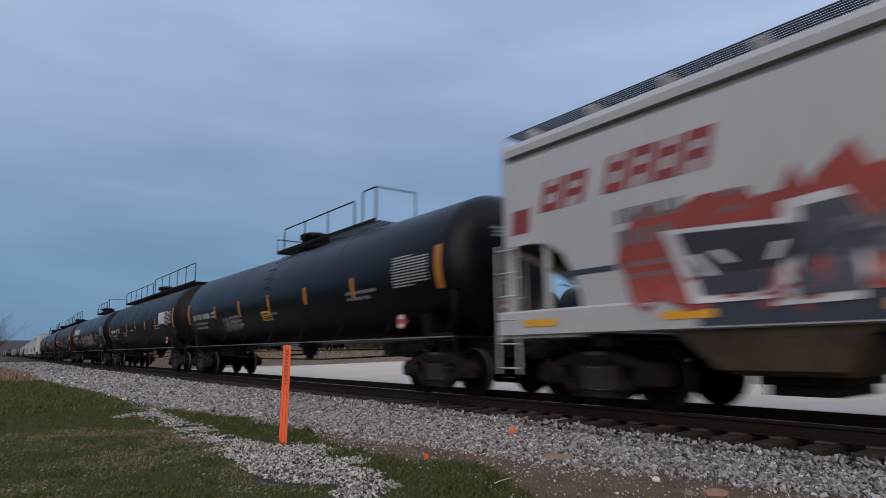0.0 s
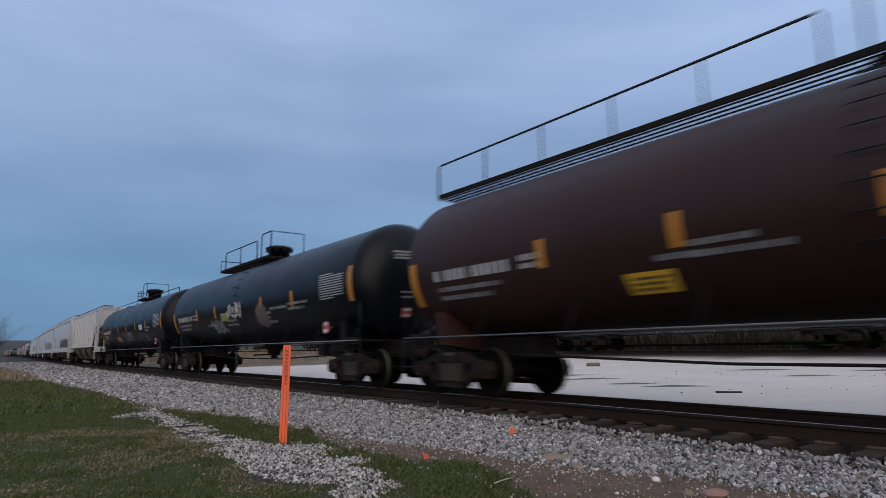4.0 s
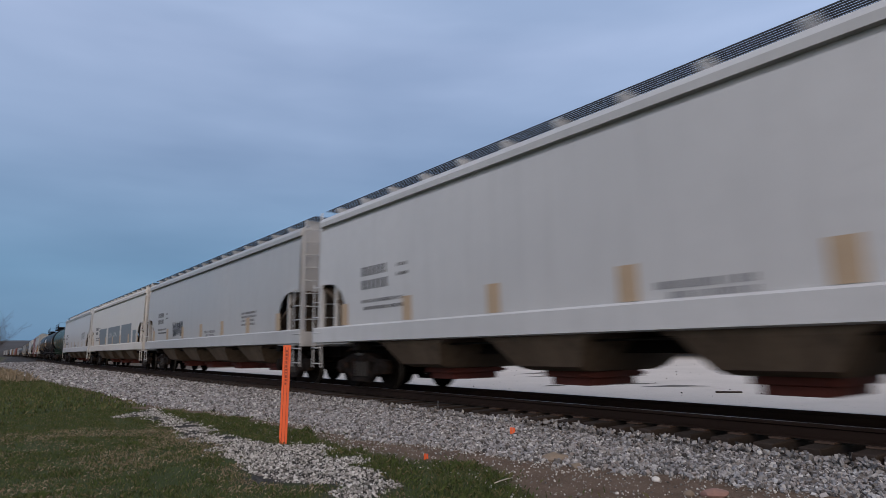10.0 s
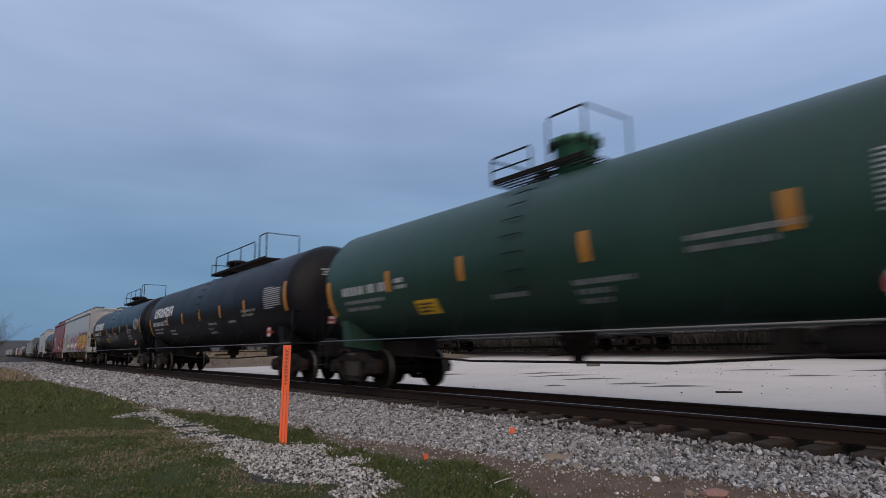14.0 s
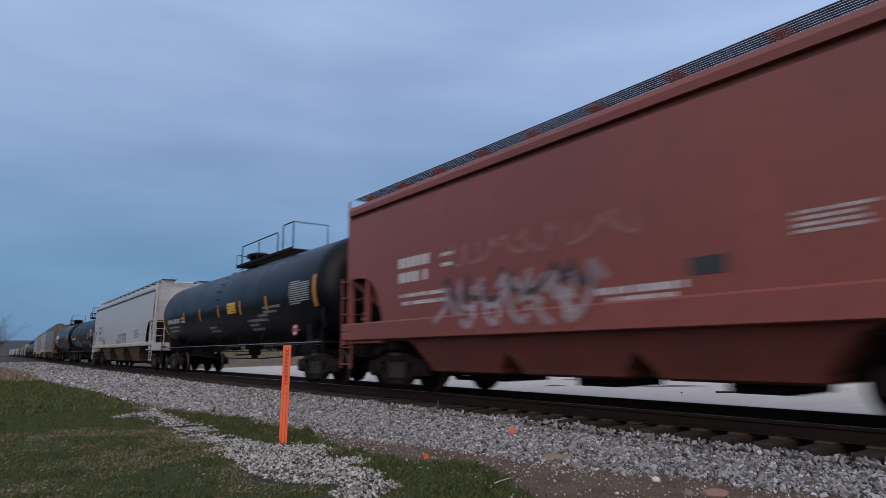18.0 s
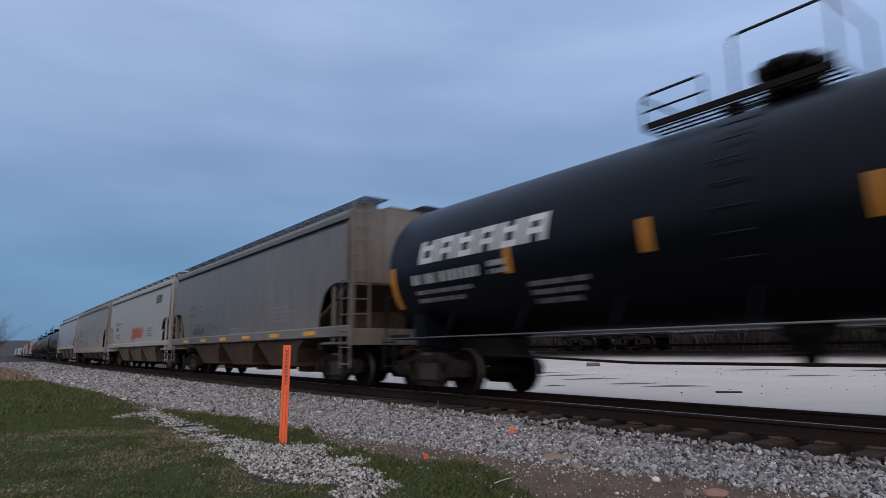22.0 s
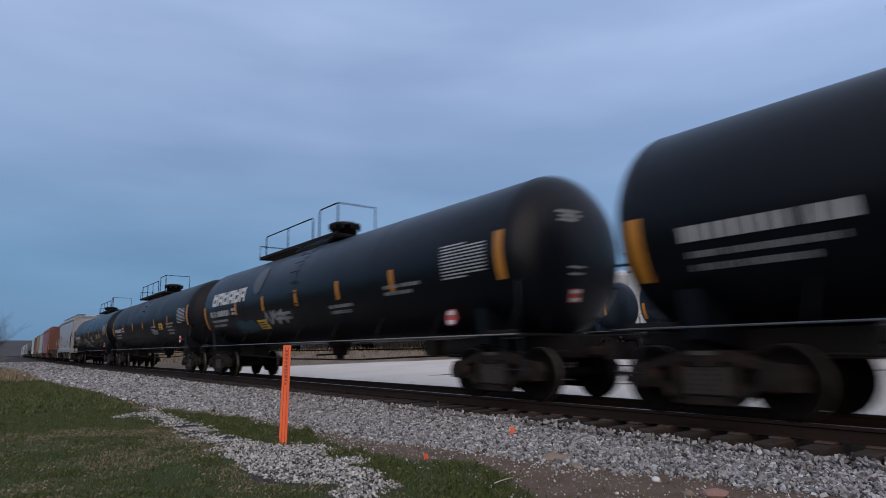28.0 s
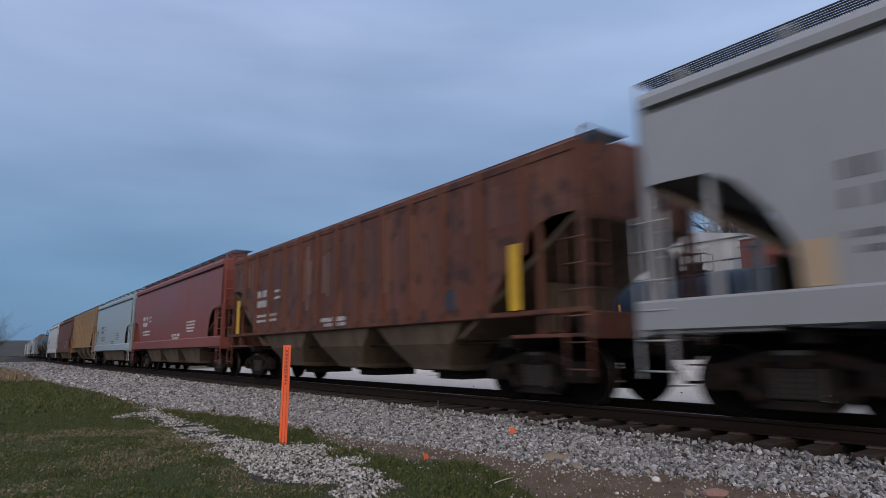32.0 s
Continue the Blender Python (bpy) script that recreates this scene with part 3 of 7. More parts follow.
def geo_housing(g, x, z):
    g.lathe([(z - 0.1, 0.16), (z + 0.20, 0.16), (z + 0.22, 0.19), (z + 0.26, 0.15), (z + 0.27, 0.0)], "z", 16, at=(x, 0, 0))


def geo_walkway(g, x0, x1, z, w=0.62):
    """A grated platform on edge angles."""
    for s in (-1, 1):
        g.box(x0, x1, s * w - 0.02, s * w + 0.02, z - 0.03, z + 0.07, 0.006)
    n = max(2, int((x1 - x0) / 0.25))
    for i in range(n + 1):
        x = x0 + (x1 - x0) * i / n
        g.box(x - 0.012, x + 0.012, -w, w, z - 0.03, z + 0.01, 0.002)
    for i in range(9):
        y = -w + 2 * w * i / 8
        g.box(x0, x1, y - 0.012, y + 0.012, z - 0.01, z + 0.012, 0.002)


def geo_rail_run(g, x0, x1, y, z, h=0.95, posts=4, mid=True):
    r = 0.021
    g.tube([(x0, y, z), (x0, y, z + h - 0.08), (x0 + 0.05, y, z + h), (x1 - 0.05, y, z + h), (x1, y, z + h - 0.08), (x1, y, z)], r, 6)
    for i in range(1, posts - 1):
        x = x0 + (x1 - x0) * i / (posts - 1)
        g.tube([(x, y, z), (x, y, z + h)], r * 0.9, 6)
    if mid:
        g.tube([(x0, y, z + h * 0.5), (x1, y, z + h * 0.5)], r * 0.8, 6)


def geo_cross_rail(g, x, w, z, h=0.95):
    g.tube([(x, -w, z), (x, -w, z + h), (x, w, z + h), (x, w, z)], 0.021, 6)


def geo_ladder(g, x, w, z0, z1, y, step=0.36):
    for s in (-1, 1):
        g.box(x + s * w - 0.02, x + s * w + 0.02, y - 0.012, y + 0.012, z0, z1, 0.004)
    n = int((z1 - z0) / step)
    for i in range(n + 1):
        z = z0 + 0.1 + (z1 - z0 - 0.2) * i / n
        g.tube([(x - w, y - 0.02, z), (x + w, y - 0.02, z)], 0.014, 5)


def tank_car(name, length, paint, label, seed, top=(-1.7, -0.5, 0.9), number=True, letters=False, sign=3, marks=6, dome=0.0, r=1.50, low_rails=False, simple=False, stripes=(1.76, 2.08), refl_x=None):
    rng = random.Random(seed)
    car = thing(name, label, "tank wagon", "wagons of the freight train")
    half = length / 2
    hs = round(half - 1.35, 1)
    cz = 1.12 + r
    skin = Skin("tank", r, cz)
    P = M[paint]
    part("tank_shell", shared(("shell", hs, r), "tank_shell", lambda g: geo_shell(g, hs, r, cz), P), P, car)
    zt = cz + r
    if not simple:
        for i in range(5):
            part("weld_seam", shared(("seam", r), "weld_seam", lambda g: geo_seam(g, r, cz), P), P, car, at=(-hs + 2 * hs * i / 4, 0, 0))
    # manway, housing, platform and its rails
    xm = 0.15 if top[2] < 8 else 0.6
    part("manway", shared(("manway", dome, r), "manway", lambda g: geo_manway(g, zt + dome), M["green_dome"] if paint == "green_tank" else M["rusty_tank"] if dome else P), P, car, "lidded manway on the tank top", (xm, 0, 0))
    if not simple:
        part("manway_bolts", shared(("bolts", dome, r), "manway_bolts", lambda g: geo_bolts(g, zt + dome), M["dark_grime"]), P, car, at=(xm, 0, 0), kind="stuff")
        part("valve_housing", shared(("housing", r), "valve_housing", lambda g: geo_housing(g, 0, zt), P), P, car, at=(xm - 0.8, 0, 0))
    a, m, b = top
    part("platform", shared(("walk", a, b, r), "platform", lambda g: geo_walkway(g, a, b, zt + 0.10), M["dark_grime"]), P, car, "dark steel walkway along the tank top")
    cage = m - a < 1.6
    runs = [(a, m, 0.52, cage)] if cage else [(a + (0.6 if b < 8 else 0.0), m, 0.74, False)]
    runs.append((m + 0.45, b, 0.90, False))
    for x0, x1, h, mid in runs:
        part("handrail", shared(("rr", x0, x1, h, r), "handrail", lambda g: geo_rail_run(g, x0, x1, -0.62, zt + 0.1, h, max(2, int((x1 - x0) / 1.4) + 1), mid), M["black_rail"]), P, car)
    for x, h in ((a, 0.48), (b, 0.90)) if b < 8 else ():
        part("end_rail", shared(("cr", x, h, r), "end_rail", lambda g: geo_cross_rail(g, x, 0.62, zt + 0.1, h), M["black_rail"]), P, car)
    if not low_rails and not simple and b < 8:
        part("top_rail", shared(("tr", b, r), "top_rail", lambda g: g.tube([(b + 0.05, 0.5, zt + 0.02), (b + 0.1, 0.5, zt + 0.14), (b + 1.1, 0.5, zt + 0.14), (b + 1.15, 0.5, zt - 0.04)], 0.018, 6), M["black_rail"]), P, car)
    if low_rails:
        for x0, x1 in ((-hs + 0.4, a - 0.2), (b + 0.2, hs - 0.3)):
            part("top_rail", Geo().tube([(x0, -0.62, zt - 0.12), (x0, -0.62, zt + 0.08), (x1, -0.62, zt + 0.08), (x1, -0.62, zt - 0.12)], 0.02, 6), M["black_rail"], car)
    if not simple:
        for k in range(9):
            t = radians(-26 + k * 11.5)
            y, z = -(r + 0.07) * math.cos(t), cz + (r + 0.07) * math.sin(t)
            part("ladder_rung", shared("rung", "ladder_rung", lambda g: g.tube([(-0.21, 0.06, 0), (-0.21, 0, 0), (0.21, 0, 0), (0.21, 0.06, 0)], 0.012, 5), M["black_rail"]), P, car, at=(-0.1, y, z))
    # underframe: stub sills, bolsters, side rail, pipes
    tc = half - 2.05
    for s in (-1, 1):
        part("stub_sill", shared(("stub", s, round(half, 2)), "stub_sill", lambda g: g.box(s * (tc - 1.6), s * (half - 0.68), -0.32, 0.32, 0.72, 1.12, 0.015), M["dark_grime"]), P, car)
        def saddle(g):
            g.prism([(-1.32, 1.62), (-1.25, 0.98), (-0.4, 0.86), (0.4, 0.86), (1.25, 0.98), (1.32, 1.62), (1.05, 1.50), (0.75, 1.30), (0.3, 1.16), (-0.3, 1.16), (-0.75, 1.30), (-1.05, 1.50)], "x", s * tc - 0.16, s * tc + 0.16)
        part("bolster_saddle", shared(("saddle", s, round(tc, 2)), "bolster_saddle", saddle, P), P, car)
        def deck(g):
            geo_walkway(g, s * (half - 1.45) - 0.3, s * (half - 1.45) + 0.42, 1.14, 1.42)
        part("end_platform", shared(("deck", s, round(half, 2)), "end_platform", deck, M["dark_grime"]), P, car)
        def grab(g):
            x = s * (half - 0.98)
            g.tube([(x, -1.42, 1.15), (x, -1.42, 2.0), (x - s * 0.06, -1.36, 2.05), (x - s * 0.06, 1.36, 2.05), (x, 1.42, 2.0), (x, 1.42, 1.15)], 0.022, 6)
            for y in (-0.7, 0.7):
                g.tube([(x - s * 0.05, y, 1.15), (x - s * 0.05, y, 2.05)], 0.018, 6)
        part("end_handrail", shared(("grab", s, round(half, 2)), "end_handrail", grab, M["black_rail"]), P, car)
        for yy in ((-1.44,) if simple else (-1.44, 1.44)):
            part("corner_ladder", shared(("clad", s, yy, round(half, 2)), "corner_ladder", lambda g: geo_ladder(g, s * (half - 1.12), 0.2, 0.45, 1.16, yy), M["black_rail"]), P, car)
    for yy in ((-1.46,) if simple else (-1.46, 1.46)):
        part("side_rail", shared(("siderail", yy, round(half, 2)), "side_rail",
                                 lambda g: g.tube([(-half + 1.0, yy, 1.13), (half - 1.0, yy, 1.13)], 0.016, 6), M["rail_grey"]), P, car, "long galvanised handrail")
    if not simple:
        n = 9
        for i in range(n):
            x = -half + 1.2 + (length - 2.4) * i / (n - 1)
            part("rail_bracket", shared("stay", "rail_bracket", lambda g: g.tube([(0, -1.46, 1.13), (0, -1.22, 1.62)], 0.012, 5), M["black_rail"]), P, car, at=(x, 0, 0))
        def pipe(g):
            g.tube([(-half + 0.7, -0.55, 0.84), (-tc + 1.6, -0.62, 0.78), (-2.2, -0.62, 0.66), (2.2, -0.62, 0.66), (tc - 1.6, -0.62, 0.78), (half - 0.7, -0.55, 0.84)], 0.024, 6)
            g.tube([(-tc + 1.2, 0.3, 0.92), (tc - 1.2, 0.3, 0.92)], 0.02, 6)
        part("brake_pipe", shared(("pipe", round(half, 2)), "brake_pipe", pipe, M["dark_grime"]), P, car)
        def outlet(g):
            g.lathe([(1.16, 0.36), (1.02, 0.36), (1.0, 0.24), (0.78, 0.22), (0.76, 0.12), (0.62, 0.12)], "z", 16)
            g.tube([(0, -0.1, 0.8), (0, -0.75, 0.78)], 0.03, 6)
        part("bottom_outlet", shared("outlet", "bottom_outlet", outlet, M["dark_grime"]), P, car, "bottom outlet valve")
        def reservoir(g):
            g.lathe([(-0.6, 0.0), (-0.58, 0.14), (-0.5, 0.2), (0.5, 0.2), (0.58, 0.14), (0.6, 0.0)], "x", 14, at=(half - 3.6, -0.45, 0.92))
            g.box(half - 4.7, half - 4.35, -0.7, -0.3, 0.78, 1.1, 0.02)
        part("air_reservoir", shared(("res", round(half, 2)), "air_reservoir", reservoir, M["dark_grime"]), P, car)
        def brakewheel(g):
            g.lathe([(-0.02, 0.24), (-0.02, 0.28), (0.02, 0.28), (0.02, 0.24)], "x", 16, at=(half - 1.0, 0.5, 1.9))
            g.box(half - 1.02, half - 0.98, 0.24, 0.76, 1.88, 1.92)
            g.box(half - 1.02, half - 0.98, 0.48, 0.52, 1.64, 2.16)
        part("brake_wheel", shared(("bw", round(half, 2)), "brake_wheel", brakewheel, M["dark_grime"]), P, car)
    couplers(car, half)
    make_truck(car, -tc, simple)
    make_truck(car, tc, simple)
    # paint marks
    marks = 5 if hs > 8.3 else 4
    for x in refl_x or [-hs + 3.65 + (2 * hs - 7.2) * i / (marks - 1) for i in range(marks)]:
        part("reflector_strip", shared(("refl", r), "reflector_strip", lambda g: mark(g, skin, (-0.075, 0.075), 2.16, 2.62), M["reflector"]), None, car, at=(x, 0, 0))
    for s, z0 in ((-1, stripes[0]), (1, stripes[1])):
        part("end_stripe", shared(("stripe", r, s, z0), "end_stripe", lambda g: mark(g, skin, (-0.095, 0.095), z0, z0 + 0.86, steps=8), M["reflector"]), None, car, "tall amber end stripe", at=(s * (hs - 0.05), 0, 0))
    if simple:
        return car, skin
    if number:
        g = Geo()
        writing(g, skin, rng, -hs + 0.75, -hs + 2.9, 2.20, 0.20)
        writing(g, skin, rng, -hs + 3.15, -hs + 3.6, 2.33, 0.10)
        writing(g, skin, rng, -hs + 3.15, -hs + 3.6, 2.20, 0.08)
        part("wagon_number", g, M["decal_pale"], car, "white stencilled marks", kind="stuff")
        g = Geo()
        writing(g, skin, rng, -hs + 0.8, -hs + 2.6, 2.00, 0.08)
        writing(g, skin, rng, -hs + 0.8, -hs + 2.3, 1.84, 0.08)
        part("capacity_stencil", g, M["decal_grey"], car, kind="stuff")
    g = Geo()
    for k in range(11):
        mark(g, skin, (hs - 1.72, hs - (0.42 if 0 < k < 10 else 1.0)), 2.22 + 0.062 * k, 2.248 + 0.062 * k, steps=1)
    part("data_block", g, M["decal_pale"], car, "block of white stencilled data lines", kind="stuff")
    g = Geo()
    for k in range(rng.randrange(2, 5)):
        x = rng.uniform(-hs + 3.6, hs - 3.6)
        z = rng.uniform(1.75, 2.2)
        for q in range(rng.randrange(1, 4)):
            writing(g, skin, rng, x, x + rng.uniform(0.6, 1.3), z - q * 0.14, 0.08)
    writing(g, skin, rng, hs - 3.9, hs - 2.5, 2.22, 0.075)
    writing(g, skin, rng, hs - 3.9, hs - 2.8, 2.08, 0.075)
    part("stencil", g, M["decal_grey"], car, kind="stuff")
    if sign:
        x = {1: -1.2, 2: 4.1, 4: -0.3}.get(sign, -2.9)
        zs = 2.04 if sign == 2 else 1.86 if sign == 4 else 1.62
        part("warning_sign", shared(("sign", r, zs), "warning_sign", lambda g: mark(g, skin, (-0.38, 0.38), zs, zs + 0.29), M["yellow"]), None, car, "yellow warning panel", at=(x, 0, 0))
        g = Geo()
        block_writing(g, skin, rng, x - 0.30, x + 0.34, zs + 0.04, zs + 0.26, 3, 0.011)
        part("sign_print", g, M["decal_black"], car, kind="stuff")
    # placard in its frame near the front end
    px = hs - 1.65
    def plate(g):
        g.prism([(0.17 * math.cos(t), 0.17 * math.sin(t)) for t in [math.pi / 8 + math.pi / 4 * k for k in range(8)]], "y", -0.008, 0.008)
        g.box(-0.02, 0.02, 0.008, 0.16, -0.02, 0.02)
    placard = part("placard", shared("side_placard", "placard", plate, M["placard_red"]), None, car, "red and white hazard placard", (px, -1.30, 1.50))
    part("placard_band", shared("placard_band", "placard_band", lambda g: (g.box(-0.11, 0.11, -0.013, -0.009, 0.05, 0.13, 0.001), g.box(-0.11, 0.11, -0.013, -0.009, -0.13, -0.05, 0.001)), M["decal_white"]), None, placard)
    # small stencils and a placard on the front head
    g = Geo()
    for k, (y0, y1, dz) in enumerate(((-0.62, -0.10, 0.66), (-0.56, -0.06, 0.58), (-0.60, -0.18, 0.50), (-0.42, -0.06, -0.34), (-0.40, -0.10, -0.46))):
        head_mark(g, hs, r, cz, y0, y1, cz + dz, cz + dz + 0.04)
    part("head_stencil", g, M["decal_grey"], car, "small white stencils on the tank head", kind="stuff")
    g = Geo()
    head_mark(g, hs, r, cz, -0.36, -0.12, cz - 0.94, cz - 0.70)
    plate = part("placard", g, M["placard_red"], car, "red and white hazard placard")
    g = Geo()
    for dz in (-0.92, -0.78):
        head_mark(g, hs, r, cz, -0.34, -0.14, cz + dz, cz + dz + 0.06, 0.02)
    part("placard_band", g, M["decal_white"], plate)
    if letters:
        g = Geo()
        big_letters(g, skin, -hs + 1.05, -hs + 4.65, 2.60, 3.06, 6)
        part("company_name", g, M["decal_white"], car, "large white block lettering", kind="stuff")
    return car, skin


# ---- covered hopper wagons ----
CUT_SMOOTH = ((0.62, 2.56), (0.95, 2.50), (1.22, 2.32), (1.42, 2.02), (1.54, 1.66))
CUT_WIDE = ((0.30, 3.02), (0.85, 3.00), (1.20, 2.82), (1.55, 2.42), (1.80, 1.95))
CUT_RIBBED = ((0.55, 2.95), (0.95, 2.80), (1.35, 2.42), (1.75, 1.98), (2.05, 1.62))


def geo_side(g, hb, w, cut, ribbed, zlo=1.45, zhi=4.06):
    """One side sheet with its raised rounded corners, bowed when smooth; 12 mm of plate."""
    c1 = cut[-1][0] + 0.02
    ends = [(0.0, cut[0][1])] + list(cut) + [(c1, zlo)]
    k = 14
    cols = [(-hb + d, z) for d, z in ends]
    cols += [(-(hb - c1) + 2 * (hb - c1) * i / k, zlo) for i in range(1, k)]
    cols += [(hb - d, z) for d, z in reversed(ends)]
    rows = 8
    v, f = [], []
    for side in (0.0, 0.012):
        for x, z0 in cols:
            for j in range(rows + 1):
                z = z0 + (zhi - z0) * j / rows
                y = -(w - 0.05 if ribbed else hopper_half(z, w)) + side
                v.append((x, y, z))
    n, r1 = len(cols), rows + 1
    o = n * r1
    for i in range(n - 1):
        for j in range(rows):
            a = i * r1 + j
            f.append((a, a + r1, a + r1 + 1, a + 1))
            f.append((o + a, o + a + 1, o + a + r1 + 1, o + a + r1))
    g.add(v, f, not ribbed)
    for i in range(n - 1):
        a = i * r1
        g.add([v[a], v[o + a], v[o + a + r1], v[a + r1]], [(0, 1, 2, 3)])
    for a in (0, (n - 1) * r1):
        g.add([v[a], v[a + rows], v[o + a + rows], v[o + a]], [(0, 1, 2, 3)])


def flip_y(make):
    """The same part for the far side."""
    def made(g):
        h = Geo()
        make(h)
        g.v, g.s = [(x, -y, z) for x, y, z in h.v], h.s
        g.f = [tuple(reversed(q)) for q in h.f]
    return made


def geo_running_board(g, h0, h1, y0, y1, z):
    n = 12
    for i in range(n):
        y = y0 + (y1 - y0) * i / (n - 1)
        g.box(h0, h1, y - 0.009, y + 0.009, z - 0.010, z + 0.010, 0.002)
    m = int((h1 - h0) / 0.4)
    for i in range(m + 1):
        x = h0 + (h1 - h0) * i / m
        g.box(x - 0.012, x + 0.012, y0, y1, z - 0.008, z + 0.005)


def geo_bay(g, x, bl, w, top=1.18, shape="steep"):
    """An inverted pyramid hopper with a nearly upright outer sheet."""
    yt = w - 0.10
    if shape == "steep":
        rings = [(bl / 2, yt, top), (1.34, yt - 0.01, top - 0.05), (1.02, yt - 0.04, 1.0), (0.70, yt - 0.30, 0.60), (0.64, 0.92, 0.53), (0.60, 0.80, 0.52)]
    elif shape == "broad":
        rings = [(bl / 2, yt, top), (1.90, yt - 0.01, top - 0.04), (1.46, yt - 0.05, 1.02), (1.02, yt - 0.20, 0.56), (1.00, yt - 0.22, 0.48), (0.92, yt - 0.34, 0.44)]
    else:
        rings = [(bl / 2, yt, top), (bl * 0.45, yt - 0.01, top - 0.04), (bl * 0.33, yt - 0.10, 1.0), (bl * 0.20, yt - 0.36, 0.58), (bl * 0.19, yt - 0.40, 0.50), (0.60, 0.80, 0.46)]
    v, f = [], [(0, 1, 2, 3)]
    for hx, hy, z in rings:
        v += [(x - hx, -hy, z), (x + hx, -hy, z), (x + hx, hy, z), (x - hx, hy, z)]
    for k in range(len(rings) - 1):
        o = 4 * k
        f += [(o + i, o + 4 + i, o + 4 + (i + 1) % 4, o + (i + 1) % 4) for i in range(4)]
    o = 4 * (len(rings) - 1)
    g.add(v, f + [(o + 3, o + 2, o + 1, o)])


def geo_gate(g, x, zb):
    g.box(x - 0.52, x + 0.52, -0.66, 0.66, zb - 0.11, zb, 0.01)
    g.box(x - 0.42, x + 0.42, -0.58, 0.58, zb - 0.24, zb - 0.11, 0.01)
    g.tube([(x + 0.46, -0.8, zb - 0.06), (x + 0.46, 0.8, zb - 0.06)], 0.03, 6)


def hopper_car(name, length, paint, label, seed, bays=4, ribbed=False, under="grime", board="grate", sill=None, refl=None, marks="black", w=1.57, gates="dark_grime", nz=2.58, beads=False, sill_z=(1.09, 1.47), cut=None, drop=0.0, refl_x=None, data=None):
    rng = random.Random(seed)
    car = thing(name, label, "hopper wagon", "wagons of the freight train")
    half = length / 2
    hb = half - 0.62
    P, U = M[paint], M[under]
    skin = Skin("flat" if ribbed else "hopper", w=w)
    if ribbed:
        skin.y = lambda z, lift: -(w - 0.05 + lift)
    cut = cut or (CUT_RIBBED if ribbed else CUT_SMOOTH)
    zend = cut[0][1]
    zhi = 4.06 - max(0.0, drop - 0.16) if ribbed else (4.06 if beads else 4.0)
    key = (round(hb, 1), ribbed, w, cut, drop, sill_z, beads)
    hbk = round(hb, 1)
    side = lambda g: geo_side(g, hbk, w, cut, ribbed, min(1.45, sill_z[1] - 0.01), zhi)
    part("side_sheet", shared(("side",) + key, "side_sheet", side, P), P, car)
    part("side_sheet", shared(("sideb",) + key, "side_sheet", flip_y(side), P), P, car)
    # sill, top chord and eave
    S = M[sill] if sill else P
    hs = half - 0.42

    def sill_geo(g):
        x = round(hs, 1)
        z0, z1 = (1.40, 1.47) if ribbed else sill_z
        ov = 0.0 if ribbed else 0.04
        g.prism([(-w + 0.10, z1 + 0.02), (-w + 0.0, z1 + 0.02), (-w - ov, z1 - 0.015), (-w - ov, z0 + 0.02), (-w + 0.02, z0), (-w + 0.12, z0)], "x", -x, x)
    part("side_sill", shared(("sill",) + key, "side_sill", sill_geo, S), S, car)
    part("side_sill", shared(("sillb",) + key, "side_sill", flip_y(sill_geo), S), S, car)

    def groove(g):
        g.box(-hbk + 0.03, hbk - 0.03, -w + 0.11, -w + 0.16, zhi - 0.02, zhi + 0.22, 0.004)
    part("top_chord", shared(("groove", paint) + key, "top_chord", groove, P), P, car)
    part("top_chord", shared(("grooveb", paint) + key, "top_chord", flip_y(groove), P), P, car)

    def eave(g):
        if ribbed:
            g.prism([(-w + 0.14, zhi), (-w + 0.03, zhi), (-w + 0.02, 4.34 - drop), (-w + 0.05, 4.38 - drop), (-w + 0.2, 4.38 - drop)], "x", -hbk, hbk)
        else:
            g.prism([(-w + 0.18, 4.12), (-w, 4.12), (-w - 0.01, 4.24), (-w + 0.03, 4.33), (-w + 0.12, 4.38), (-w + 0.2, 4.38)], "x", -hbk, hbk)
    part("eave", shared(("eave",) + key, "eave", eave, P), P, car)
    part("eave", shared(("eaveb",) + key, "eave", flip_y(eave), P), P, car)

    if beads:
        for z in (4.07, 4.15, 4.23):
            part("eave_bead", shared(("bead", z, paint) + key, "eave_bead", lambda g: g.box(-hbk + 0.01, hbk - 0.01, -w - 0.035, -w + 0.02, z, z + 0.03), P), P, car)

    def roof(g):
        g.prism([(a, z - drop) for a, z in ((-w + 0.16, 4.36), (-0.45, 4.50), (0.45, 4.50), (w - 0.16, 4.36), (w - 0.2, 4.30), (-w + 0.2, 4.30))], "x", -hbk + 0.02, hbk - 0.02)
    part("roof", shared(("roof",) + key, "roof", roof, P), P, car)
    # hatches along the roof's middle
    nh = int(2 * hb / 1.9)
    for i in range(nh):
        x = -hb + 0.9 + (2 * hb - 1.8) * i / (nh - 1)
        part("roof_hatch", shared(("hatch",), "roof_hatch", lambda g: g.box(-0.85, 0.85, -0.33, 0.33, 4.50, 4.60, 0.03), P), P, car, at=(x, 0, -drop))
    # running boards on brackets
    RB = M[board]
    y0, y1 = -1.24, -0.56
    low = 0.14 if drop > 0.2 else 0.0
    zb = 4.66 - drop - low

    def board_geo(g):
        geo_running_board(g, -hbk - 0.25, hbk + 0.25, y0, y1, zb)
    part("running_board", shared(("board",) + key, "running_board", board_geo, RB), RB, car, "slatted steel roof walkway")
    part("running_board", shared(("boardb",) + key, "running_board", flip_y(board_geo), RB), RB, car)
    nb = int(2 * hb / 1.25)
